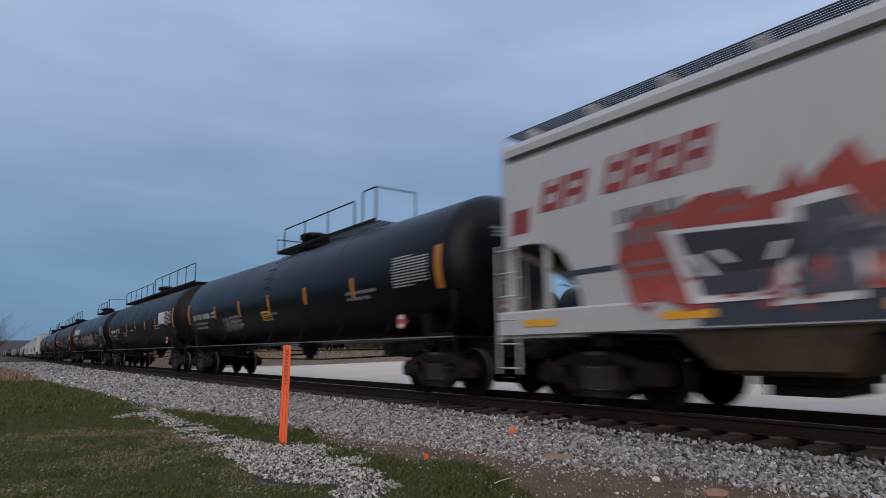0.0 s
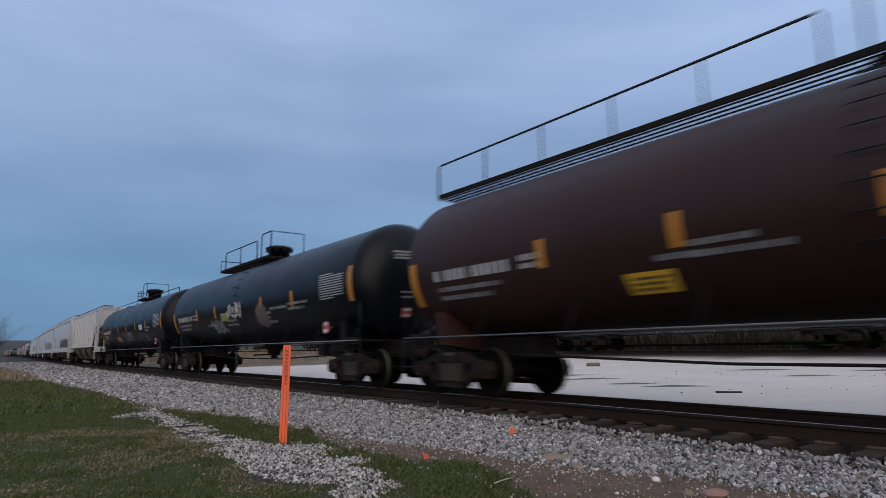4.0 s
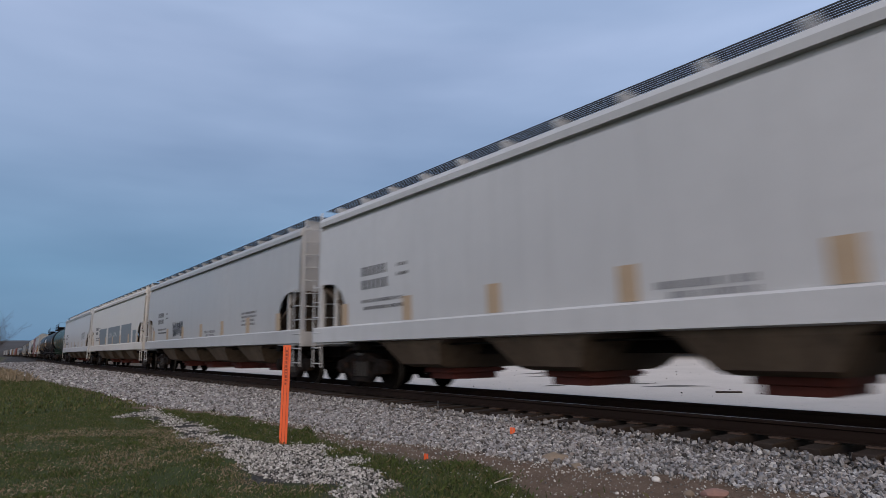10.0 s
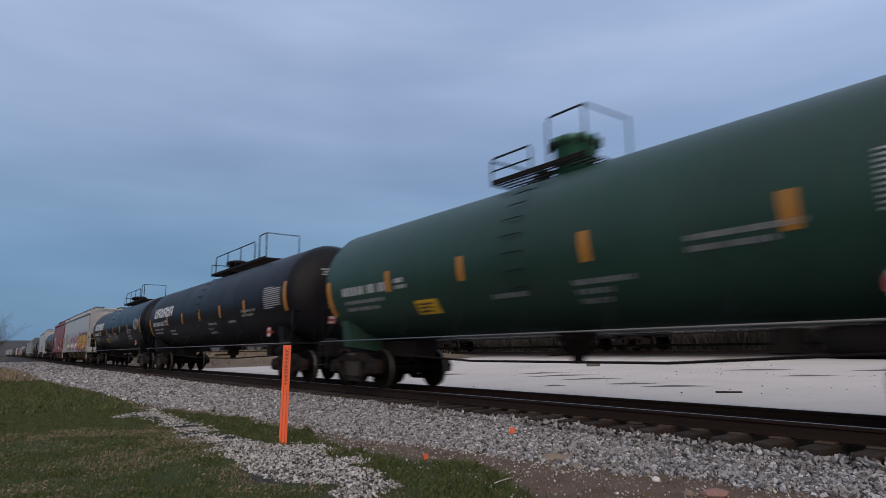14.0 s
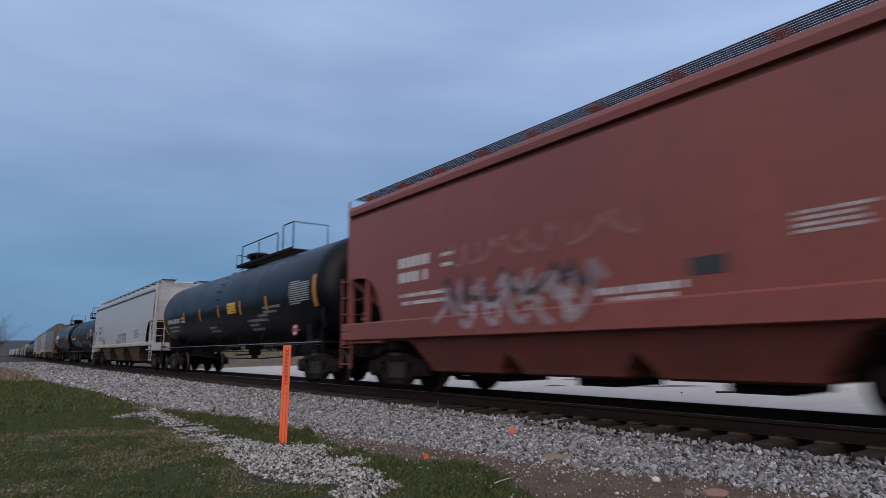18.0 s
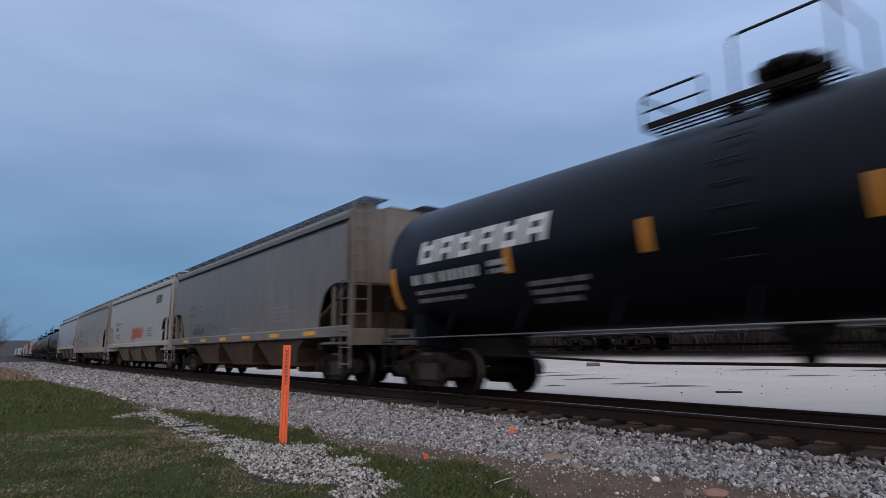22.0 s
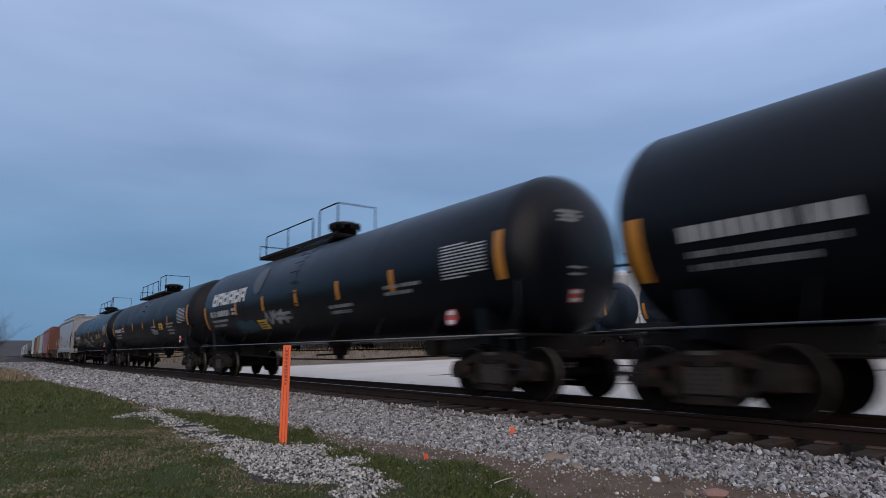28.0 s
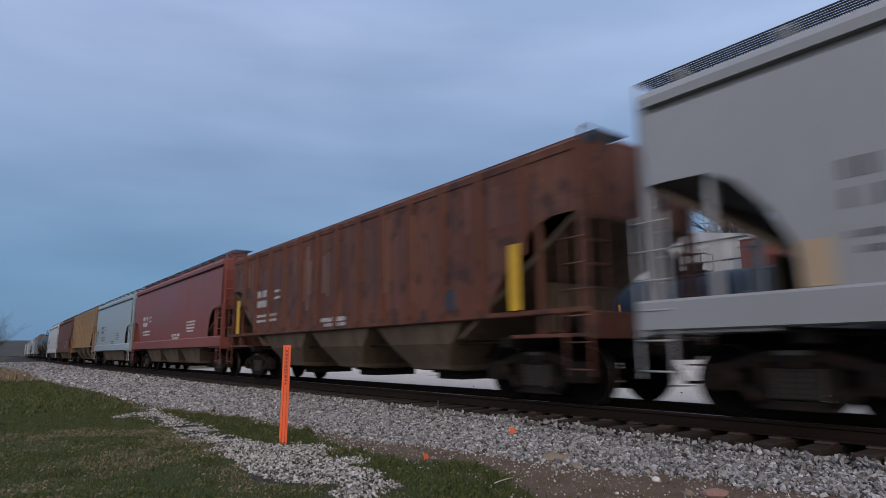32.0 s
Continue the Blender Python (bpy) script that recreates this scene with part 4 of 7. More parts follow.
    for i in range(nb):
        x = -hb + 0.35 + (2 * hb - 0.7) * i / (nb - 1)
        for s in (-1, 1):
            def bracket(g):
                g.prism([(s * 1.24, 4.64), (s * 0.56, 4.64), (s * 0.56, 4.46), (s * 0.70, 4.46), (s * 1.10, 4.40), (s * 1.24, 4.60)], "x", -0.07, 0.07)
            part("board_bracket", shared(("bracket", s), "board_bracket", bracket, P), P, car, at=(x, 0, -drop - low))
    for s in (-1, 1):
        # end wall, slope sheet, posts, platform
        def end_wall(g):
            g.prism([(-w + 0.06, zend), (w - 0.06, zend), (w - 0.06, 4.30 - drop), (0.45, 4.48 - drop), (-0.45, 4.48 - drop), (-w + 0.06, 4.30 - drop)], "x", s * (hbk - 0.02), s * (hbk - 0.05))
        part("end_wall", shared(("endw", s) + key, "end_wall", end_wall, P), P, car)

        def slope(g):
            x0, x1 = s * (hbk - 0.04), s * (hbk - 2.9)
            g.prism([(x0, zend + 0.02), (x1, 1.12), (x1, 1.06), (x0, zend - 0.05)], "y", -w + 0.09, w - 0.09)
            g.box(s * (hbk - 1.2), s * (hbk - 1.28), -0.9, 0.9, 1.15, 2.0)
        part("slope_sheet", shared(("slope", s) + key, "slope_sheet", slope, U), U, car, "grimy sloping end sheet")
        for yy in (-1, 1):
            def post(g):
                g.box(s * (hbk - 0.02), s * (hbk + 0.05), yy * (w - 0.05), yy * (w - 0.20), 1.1, 4.3 - drop, 0.01)
                g.box(s * (hbk - 0.80), s * (hbk - 0.88), yy * (w - 0.05), yy * (w - 0.15), 1.1, zend + 0.0, 0.01)
            part("corner_post", shared(("post", s, yy) + key, "corner_post", post, P), P, car)

            def side_lad(g):
                geo_ladder(g, s * (hbk - 0.02), 0.24, 0.48, 2.62, yy * (w - 0.0) - 0.02, 0.38)
            part("side_ladder", shared(("slad", s, yy) + key, "side_ladder", side_lad, P), P, car)

            def end_lad(g):
                x = s * (hbk + 0.12)
                for q in (w - 0.1, w - 0.55):
                    g.box(x - 0.02, x + 0.02, yy * q - 0.02, yy * q + 0.02, 1.15, 4.55 - drop, 0.004)
                for k in range(9):
                    z = 1.4 + k * 0.36
                    g.tube([(x + s * 0.02, yy * (w - 0.1), z), (x + s * 0.02, yy * (w - 0.55), z)], 0.014, 5)
            part("end_ladder", shared(("elad", s, yy) + key, "end_ladder", end_lad, P), P, car)

        def plat(g):
            g.box(s * (hbk - 1.5), s * (half - 0.42), -w + 0.05, w - 0.05, 1.05, 1.11, 0.008)
            g.box(s * (hs - 0.08), s * hs, -w - 0.02, w + 0.02, 1.02, 1.42, 0.01)
        part("end_sill", shared(("plat", s) + key, "end_sill", plat, S), S, car)

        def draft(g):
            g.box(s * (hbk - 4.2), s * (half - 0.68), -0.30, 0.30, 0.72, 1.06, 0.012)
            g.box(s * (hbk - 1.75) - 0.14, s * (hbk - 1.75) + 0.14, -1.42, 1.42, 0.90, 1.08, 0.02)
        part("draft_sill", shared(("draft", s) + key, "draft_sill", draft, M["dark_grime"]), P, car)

    def gear(g):
        g.lathe([(-0.02, 0.24), (-0.02, 0.28), (0.02, 0.28), (0.02, 0.24)], "x", 16, at=(hbk + 0.28, 0.35, 2.2))
        g.box(hbk + 0.26, hbk + 0.30, 0.10, 0.60, 2.18, 2.22)
        g.box(hbk - 0.02, hbk + 0.28, 0.28, 0.42, 2.08, 2.32, 0.02)
    part("brake_wheel", shared(("gear",) + key, "brake_wheel", gear, M["dark_grime"]), P, car, "brake wheel on its gear box")

    def tank_res(g):
        g.lathe([(-0.5, 0.0), (-0.48, 0.14), (-0.4, 0.19), (0.4, 0.19), (0.48, 0.14), (0.5, 0.0)], "x", 14, at=(hbk - 1.15, -0.5, 1.32))
    part("air_reservoir", shared(("hres",) + key, "air_reservoir", tank_res, M["dark_grime"]), P, car)
    # hopper bays and their gates
    span = 2 * hb - (4.6 if bays == 4 else 5.5)
    shape = "ribbed" if ribbed else "steep" if bays == 4 else "broad"
    btop = 1.42 if ribbed else sill_z[0] + 0.09
    bl = span / bays
    for i in range(bays):
        x = -span / 2 + bl * (i + 0.5)
        part("hopper_bay", shared(("bay", round(bl, 2), w, shape, btop), "hopper_bay", lambda g: geo_bay(g, 0, bl - 0.05, w, btop, shape), U), U, car, "grime-covered discharge hopper", (x, 0, 0))
        part("outlet_gate", shared(("gate", gates), "outlet_gate", lambda g: geo_gate(g, 0, 0.52), M[gates]), U, car, at=(x, 0, 0))
    part("centre_sill", shared(("csill",) + key, "centre_sill", lambda g: g.box(-hbk + 2, hbk - 2, -0.28, 0.28, 0.80, 1.06, 0.01), M["dark_grime"]), P, car)
    part("brake_pipe", shared(("hpipe",) + key, "brake_pipe", lambda g: g.tube([(-hbk + 1.5, -1.15, 1.0), (hbk - 1.5, -1.15, 1.0)], 0.022, 6), M["dark_grime"]), P, car)
    if ribbed:
        n = int((2 * hb - 2.4) / 0.98)
        for i in range(n):
            x = -hb + 1.2 + (2 * hb - 2.4) * i / (n - 1)
            z0 = 1.46 if abs(x) < hb - 2.1 else 2.4
            for s in (-1, 1):
                part("side_post", shared(("rib", z0, s), "side_post", lambda g: g.prism([(-0.07, s * (w - 0.055)), (-0.045, s * (w + 0.03)), (0.045, s * (w + 0.03)), (0.07, s * (w - 0.055))], "z", z0, 4.06), P), P, car, at=(x, 0, 0))
    couplers(car, half)
    tc = half - 2.05
    make_truck(car, -tc)
    make_truck(car, tc)
    # paint marks
    D = M["decal_dark"] if marks == "black" else M["decal_white"]
    g = Geo()
    xn = -hb + 2.3
    writing(g, skin, rng, xn, xn + 1.1, nz, 0.21)
    writing(g, skin, rng, xn, xn + 1.1, nz - 0.31, 0.21)
    part("wagon_number", g, D, car, "stencilled wagon marks", kind="stuff")
    g = Geo()
    writing(g, skin, rng, xn, xn + 1.7, 1.96, 0.075)
    writing(g, skin, rng, xn + 0.1, xn + 1.7, 1.80, 0.075)
    writing(g, skin, rng, xn + 1.5, xn + 1.9, 2.66, 0.07)
    writing(g, skin, rng, xn + 1.5, xn + 1.9, 2.46, 0.07)
    part("capacity_stencil", g, D, car, kind="stuff")
    g = Geo()
    block_writing(g, skin, rng, *(data or (hb - 4.6, hb - 3.2, 1.75, 2.25)), 4)
    x = rng.uniform(-1, 1)
    writing(g, skin, rng, x, x + 1.4, 1.62, 0.10)
    writing(g, skin, rng, x + 0.2, x + 1.3, 1.50, 0.08)
    part("data_stencil", g, M["decal_grey"] if marks == "black" else D, car, kind="stuff")
    R = M[refl] if refl else None
    if refl == "amber_dull":
        for x in refl_x or (-7.95, -5.25, -2.58, 0.17, 2.82, 5.5, 8.05):
            part("reflector_strip", shared(("hrefl", w, ribbed), "reflector_strip", lambda g: mark(g, skin, (-0.165, 0.165), 1.50, 2.00, 0.014), R), None, car, at=(x, 0, 0))
    elif refl:
        zr = (sill_z[0] + sill_z[1]) / 2
        for x in refl_x or [-hs + 1.0 + (2 * hs - 2.0) * i / 7 for i in range(8)]:
            part("reflector_strip", shared(("srefl", w, zr), "reflector_strip", lambda g: g.box(-0.36, 0.36, -w - 0.051, -w - 0.044, zr - 0.055, zr + 0.055, 0.002), R), None, car, at=(x, 0, 0))
    return car, skin


# ---- the ground ----
def lerp_table(x, table):
    if x <= table[0][0]:
        return table[0][1]
    for (a, p), (b, q) in zip(table, table[1:]):
        if x <= b:
            return p + (q - p) * (x - a) / (b - a)
    return table[-1][1]


TOE = [(-60, 1.6), (-40, 2.2), (-25.6, 2.9), (-21, 3.15), (-15.3, 3.2), (-13.2, 3.85), (-11.4, 4.05), (-9.1, 4.28), (-7.4, 4.33), (-6.5, 4.5), (-5.1, 4.75), (-4.0, 5.08), (-2, 5.5), (10, 5.8)]
GRAVEL = [(-13.4, 2.2), (-13.9, 2.75), (-14.8, 3.2), (-12.1, 3.0), (-10.8, 3.1), (-9.44, 2.93), (-8.9, 3.05), (-7.75, 3.2), (-7.35, 3.55), (-6.54, 3.36), (-6.05, 3.42), (-5.37, 3.24), (-4.71, 2.99), (-4.45, 2.67), (-4.69, 2.40), (-5.05, 2.62), (-5.48, 2.36), (-5.64, 2.18), (-6.33, 2.25), (-7.13, 2.38), (-8.22, 2.46), (-9.36, 2.42), (-10.66, 2.52), (-11.78, 2.54), (-12.84, 2.52), (-12.9, 2.05)]
VERGE = [(-30, 2.1), (-20, 2.55), (-14.8, 2.75), (-12.6, 3.3), (-11.3, 3.7), (-9.5, 3.75), (-8.1, 3.66), (-7.0, 3.6), (-5.7, 3.54), (-5.4, 3.78), (-4.9, 4.02), (-4.3, 4.0), (-3.7, 3.6), (-3.2, 2.2), (-2.6, 0.6)]


def toe_at(x):
    """Where the ballast meets the grass."""
    return lerp_table(x, TOE) + bend(x)


def wob(x, y, s, k=0.0):
    return noise.noise(Vector((x * s + k, y * s - k, k)))


def gravel_depth(x, y):
    """Metres inside (+) or outside (-) of the gravel patch round the marker post."""
    inside, best = False, 1e9
    n = len(GRAVEL)
    for i in range(n):
        (ax, ay), (bx, by) = GRAVEL[i], GRAVEL[(i + 1) % n]
        if (ay > y) != (by > y) and x < (bx - ax) * (y - ay) / (by - ay) + ax:
            inside = not inside
        dx, dy = bx - ax, by - ay
        t = max(0.0, min(1.0, ((x - ax) * dx + (y - ay) * dy) / (dx * dx + dy * dy)))
        best = min(best, math.hypot(x - ax - t * dx, y - ay - t * dy))
    return best if inside else -best


def in_lot(x, y):
    """Distance into the pale gravel yard between the tracks."""
    edge = lerp_table(y, [(10.5, -46), (14, -44), (18, -40), (24, -36), (28, -33)])
    return x - edge + 2.0 * wob(x, y, 0.25, 9.0)


def ground_z(x, y):
    toe, mid = toe_at(x), TRACK_Y + bend(x)
    top = RAIL_Z - 0.31
    z = 0.025 * wob(x, y, 0.6) + 0.012 * wob(x, y, 2.4, 3.0)
    if y > toe - 0.5:
        t = max(0.0, min(1.0, (y - toe + 0.3) / (mid - 1.7 - toe + 0.3)))
        z = z * (1 - t) + top * t
    if y > mid + 1.6:
        t = min(1.0, (y - mid - 1.6) / 2.0)
        base = 0.05 + 0.56 * max(0.0, min(1.0, (y - 11.0) / 17.0))
        z = top * (1 - t) + (base + 0.02 * wob(x, y, 0.4)) * t
        # rough bank left of the yard
        out = max(0.0, min(1.0, -in_lot(x, y) / 4.0))
        if out > 0 and y < TRACK2_Y - 1:
            z += out * max(0.0, min(1.0, (y - 11.5) / 5.0)) * (0.75 + 0.25 * wob(x, y, 0.3, 5.0)) * 0.8
    if y > TRACK2_Y - 4.2:
        t = min(1.0, (y - TRACK2_Y + 4.2) / 2.2)
        z = z * (1 - t) + (RAIL2_Z - 0.24) * t
    if y > TRACK2_Y + 2.2:
        t = min(1.0, (y - TRACK2_Y - 2.2) / 3.0)
        z = (RAIL2_Z - 0.24) * (1 - t) + (0.9 + 0.1 * wob(x, y, 0.2)) * t
    return z


def zone_material():
    """Ground surface: grass soil, trodden dirt, ballast bed darkened as shade between its stones, pale yard gravel, by
    painted zones of the mesh.
    """
    m = bpy.data.materials.new("ground_surface")
    m.use_nodes = True
    n, l = m.node_tree.nodes, m.node_tree.links
    b = n["Principled BSDF"]
    b.inputs["Roughness"].default_value = 0.95
    b.inputs["Specular IOR Level"].default_value = 0.15
    tc = n.new("ShaderNodeTexCoord")

    def tex(scale, detail=6.0):
        q = n.new("ShaderNodeTexNoise")
        q.inputs["Scale"].default_value = scale
        q.inputs["Detail"].default_value = detail
        q.inputs["Roughness"].default_value = 0.62
        l.new(tc.outputs["Object"], q.inputs[0])
        return q.outputs["Fac"]

    def ramp(sock, stops):
        q = n.new("ShaderNodeValToRGB")
        e = q.color_ramp.elements
        e[0].position, e[0].color = stops[0][0], (*stops[0][1], 1)
        e[1].position, e[1].color = stops[-1][0], (*stops[-1][1], 1)
        for p, c in stops[1:-1]:
            r = e.new(p)
            r.color = (*c, 1)
        l.new(sock, q.inputs[0])
        return q.outputs[0]

    def mix(a, c, f, kind="MIX"):
        q = n.new("ShaderNodeMix")
        q.data_type, q.blend_type = "RGBA", kind
        l.new(a, q.inputs[6])
        l.new(c, q.inputs[7])
        if isinstance(f, float):
            q.inputs[0].default_value = f
        else:
            l.new(f, q.inputs[0])
        return q.outputs[2]

    def zone(name):
        q = n.new("ShaderNodeAttribute")
        q.attribute_name = name
        return q.outputs["Fac"]

    grass = mix(ramp(tex(0.9), [(0.3, (0.017, 0.033, 0.009)), (0.6, (0.034, 0.054, 0.016)), (0.8, (0.10, 0.088, 0.048))]),
                ramp(tex(38.0), [(0.3, (0.014, 0.021, 0.006)), (0.7, (0.085, 0.088, 0.034))]), 0.5)
    dirt = mix(ramp(tex(2.2), [(0.3, (0.095, 0.064, 0.046)), (0.7, (0.19, 0.140, 0.105))]), ramp(tex(55.0), [(0.35, (0.045, 0.027, 0.018)), (0.62, (0.14, 0.10, 0.075)), (0.72, (0.36, 0.32, 0.28))]), 0.45)
    # near black: the shade in the gaps between stones is put into this colour
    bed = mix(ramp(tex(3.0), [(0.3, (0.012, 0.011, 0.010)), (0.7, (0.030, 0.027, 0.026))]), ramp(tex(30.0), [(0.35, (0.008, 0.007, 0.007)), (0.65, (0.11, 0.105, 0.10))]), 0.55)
    lot = mix(ramp(tex(0.35), [(0.3, (0.45, 0.405, 0.36)), (0.7, (0.59, 0.535, 0.48))]), ramp(tex(9.0), [(0.30, (0.15, 0.14, 0.13)), (0.38, (0.57, 0.52, 0.47))]), 0.4)
    bank = mix(ramp(tex(0.6), [(0.3, (0.09, 0.065, 0.045)), (0.7, (0.22, 0.17, 0.125))]), ramp(tex(14.0), [(0.35, (0.05, 0.038, 0.028)), (0.7, (0.25, 0.20, 0.15))]), 0.5)
    col = mix(grass, dirt, zone("dirt"))
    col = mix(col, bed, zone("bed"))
    col = mix(col, bank, zone("bank"))
    col = mix(col, lot, zone("lot"))
    l.new(col, b.inputs["Base Color"])
    bump = n.new("ShaderNodeBump")
    bump.inputs["Strength"].default_value = 0.7
    bump.inputs["Distance"].default_value = 0.02
    l.new(tex(45.0), bump.inputs["Height"])
    l.new(bump.outputs[0], b.inputs["Normal"])
    return m


def steps(stops):
    """Grid lines: (from, to, spacing) runs joined."""
    out = []
    for a, b, d in stops:
        k = max(1, round((b - a) / d))
        out += [a + (b - a) * i / k for i in range(k)]
    return out + [stops[-1][1]]


def make_ground():
    xs = steps([(-1500, -300, 120), (-300, -100, 20), (-100, -50, 3), (-50, -16, 0.6), (-16, -1, 0.11), (-1, 12, 0.8), (12, 100, 11), (100, 1500, 140)])
    ys = steps([(-800, -40, 95), (-40, -4, 4), (-4, 0.4, 0.6), (0.4, 6.2, 0.1), (6.2, 14, 0.4), (14, 40, 0.8), (40, 140, 10), (140, 1500, 170)])
    nx, ny = len(xs), len(ys)
    v, zones = [], {k: [] for k in ("dirt", "bed", "bank", "lot")}
    for x in xs:
        for y in ys:
            v.append((x, y, ground_z(x, y)))
            toe = toe_at(x) + 0.22 * wob(x, y, 1.3, 2.0)
            verge = lerp_table(x, VERGE) + 0.3 * wob(x, y, 1.1, 6.0)
            mid = TRACK_Y + bend(x)
            near = y < mid + 3
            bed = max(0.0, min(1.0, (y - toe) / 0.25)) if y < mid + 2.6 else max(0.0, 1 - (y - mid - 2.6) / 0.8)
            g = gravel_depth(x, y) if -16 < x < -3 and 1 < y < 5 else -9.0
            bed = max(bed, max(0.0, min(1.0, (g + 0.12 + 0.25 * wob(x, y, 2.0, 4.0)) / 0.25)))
            t2 = abs(y - TRACK2_Y)
            if t2 < 3.4:
                bed = max(bed, min(1.0, (3.4 - t2) / 0.5))
            dirt = max(0.0, min(1.0, (y - verge) / 0.3)) if -30 < x < 30 and near else (0.6 if near and y > toe - 0.6 else 0.0)
            lot = 0.0
            bank = 0.0
            if y > mid + 2.2 and y < TRACK2_Y - 2.6:
                q = in_lot(x, y)
                lot = max(0.0, min(1.0, q / 1.0)) * max(0.0, min(1.0, (y - mid - 2.2) / 0.5)) * max(0.0, min(1.0, (TRACK2_Y - 2.9 - y + 0.5 * wob(x, y, 0.5)) / 0.8))
                bank = 1.0
            elif y >= TRACK2_Y - 2.6:
                bank = 0.9
            zones["dirt"].append(dirt)
            zones["bed"].append(bed)
            zones["bank"].append(bank if bed < 0.99 else 0.0)
            zones["lot"].append(lot)
    f = [(i * ny + j, (i + 1) * ny + j, (i + 1) * ny + j + 1, i * ny + j + 1) for i in range(nx - 1) for j in range(ny - 1)]
    me = bpy.data.meshes.new("ground")
    me.from_pydata(v, [], f)
    me.polygons.foreach_set("use_smooth", [True] * len(f))
    for k, vals in zones.items():
        me.attributes.new(k, "FLOAT", "POINT").data.foreach_set("value", vals)
    me.materials.append(zone_material())
    me.update()
    tagged(new("ground", me), "grass verge, ballast bed and pale gravel yard", "ground", kind="structure")


make_ground()


# ---- tracks ----
M["rail"] = mat("brown_rail_steel", (0.022, 0.0130, 0.0098), 0.8, var=0.35, scale=6.0, stretch=(0.3, 1, 1), spec=0.15)
M["rail_head"] = mat("polished_rail_head", (0.40, 0.38, 0.37), 0.35, metal=1.0, var=0.2, scale=5.0, stretch=(0.1, 1, 1))
M["tie"] = mat("weathered_creosote_timber", (0.034, 0.022, 0.016), 0.9, var=0.45, scale=5.0, bump=0.006, bump_scale=25, stretch=(3, 0.35, 3), per_part=0.25)
M["plate"] = mat("rusty_tie_plate", (0.075, 0.045, 0.032), 0.8, var=0.3, scale=8.0)

RAIL = [(-0.07, -0.18), (0.07, -0.18), (0.07, -0.165), (0.012, -0.145), (0.010, -0.055), (0.036, -0.04), (0.037, -0.008), (0.03, -0.001), (-0.03, -0.001), (-0.037, -0.008), (-0.036, -0.04), (-0.010, -0.055), (-0.012, -0.145), (-0.07, -0.165)]


def swept(g, profile, xs, side):
    """A section drawn across the track and drawn out along it, following its curve."""
    n = len(profile)
    v = [(x, a + side(x), b) for x in xs for a, b in profile]
    f = [tuple(range(n))[::-1], tuple(range((len(xs) - 1) * n, len(xs) * n))]
    for k in range(len(xs) - 1):
        f += [(k * n + i, k * n + (i + 1) % n, (k + 1) * n + (i + 1) % n, (k + 1) * n + i) for i in range(n)]
    g.add(v, f)


def make_track(name, y, z, x0, x1, label, side=lambda x: 0.0):
    xs = sorted({x0, x1, -400.0, -50.0, *(-50.0 - 5.0 * i for i in range(1, 15)), *(-120.0 - 35.0 * i for i in range(1, 8))})
    tr = thing(name, label, "railway track", m=Matrix.Translation((0, y, z)))
    tr["kind"] = "structure"
    for s in (-1, 1):
        g = Geo()
        swept(g, [(a + s * 0.755, b) for a, b in RAIL], xs, side)
        rail = part("rail", g, M["rail"], tr, "steel rail with a polished head")
        g = Geo()
        swept(g, [(s * 0.755 - 0.028, -0.004), (s * 0.755 + 0.028, -0.004), (s * 0.755 + 0.026, 0.0), (s * 0.755 - 0.026, 0.0)], xs, side)
        part("rail_head", g, M["rail_head"], rail, "bright worn running surface")
    return tr


track = make_track("railway_track", TRACK_Y, RAIL_Z, -900, 700, "single track on timber ties in grey ballast", bend)
track2 = make_track("far_railway_track", TRACK2_Y, RAIL2_Z, -700, 600, "second track on a low bank beyond the gravel yard")

for i in range(300):
    x = 6.0 - i * 0.505
    jit = random.Random(i)
    part("tie", shared(("tie", i % 3), "tie", lambda g: g.box(-0.115, 0.115, -1.29 - 0.04 * (i % 3), 1.30, -0.37, -0.198, 0.012), M["tie"]), None, track, at=(x + jit.uniform(-0.03, 0.03), bend(x) + jit.uniform(-0.04, 0.04), jit.uniform(-0.008, 0.004))).rotation_euler = (0, 0, radians(heading(x)) + jit.uniform(-0.012, 0.012))
for i in range(30):
    for s in (-1,):
        part("tie_plate", shared(("plate",), "tie_plate", lambda g: g.box(-0.10, 0.10, -0.17, 0.17, -0.199, -0.178, 0.004), M["plate"]), None, track, at=(6.0 - i * 0.505, s * 0.755, 0))


# ---- loose stone and grass ----
def stone_material(name, cols):
    m = bpy.data.materials.new(name)
    m.use_nodes = True
    n, l = m.node_tree.nodes, m.node_tree.links
    b = n["Principled BSDF"]
    b.inputs["Roughness"].default_value = 0.9
    b.inputs["Specular IOR Level"].default_value = 0.25
    geo = n.new("ShaderNodeNewGeometry")
    r = n.new("ShaderNodeValToRGB")
    e = r.color_ramp.elements
    e[0].position, e[0].color = 0.0, (*cols[0], 1)
    e[1].position, e[1].color = 1.0, (*cols[-1], 1)
    for i, c in enumerate(cols[1:-1]):
        q = e.new((i + 1) / (len(cols) - 1))
        q.color = (*c, 1)
    l.new(geo.outputs["Random Per Island"], r.inputs[0])
    tc = n.new("ShaderNodeTexCoord")
    t = n.new("ShaderNodeTexNoise")
    t.inputs["Scale"].default_value = 70.0
    l.new(tc.outputs["Object"], t.inputs[0])
    mx = n.new("ShaderNodeMix")
    mx.data_type, mx.blend_type = "RGBA", "MULTIPLY"
    mx.inputs[0].default_value = 0.45
    l.new(r.outputs[0], mx.inputs[6])
    l.new(t.outputs["Fac"], mx.inputs[7])
    l.new(mx.outputs[2], b.inputs["Base Color"])
    return m


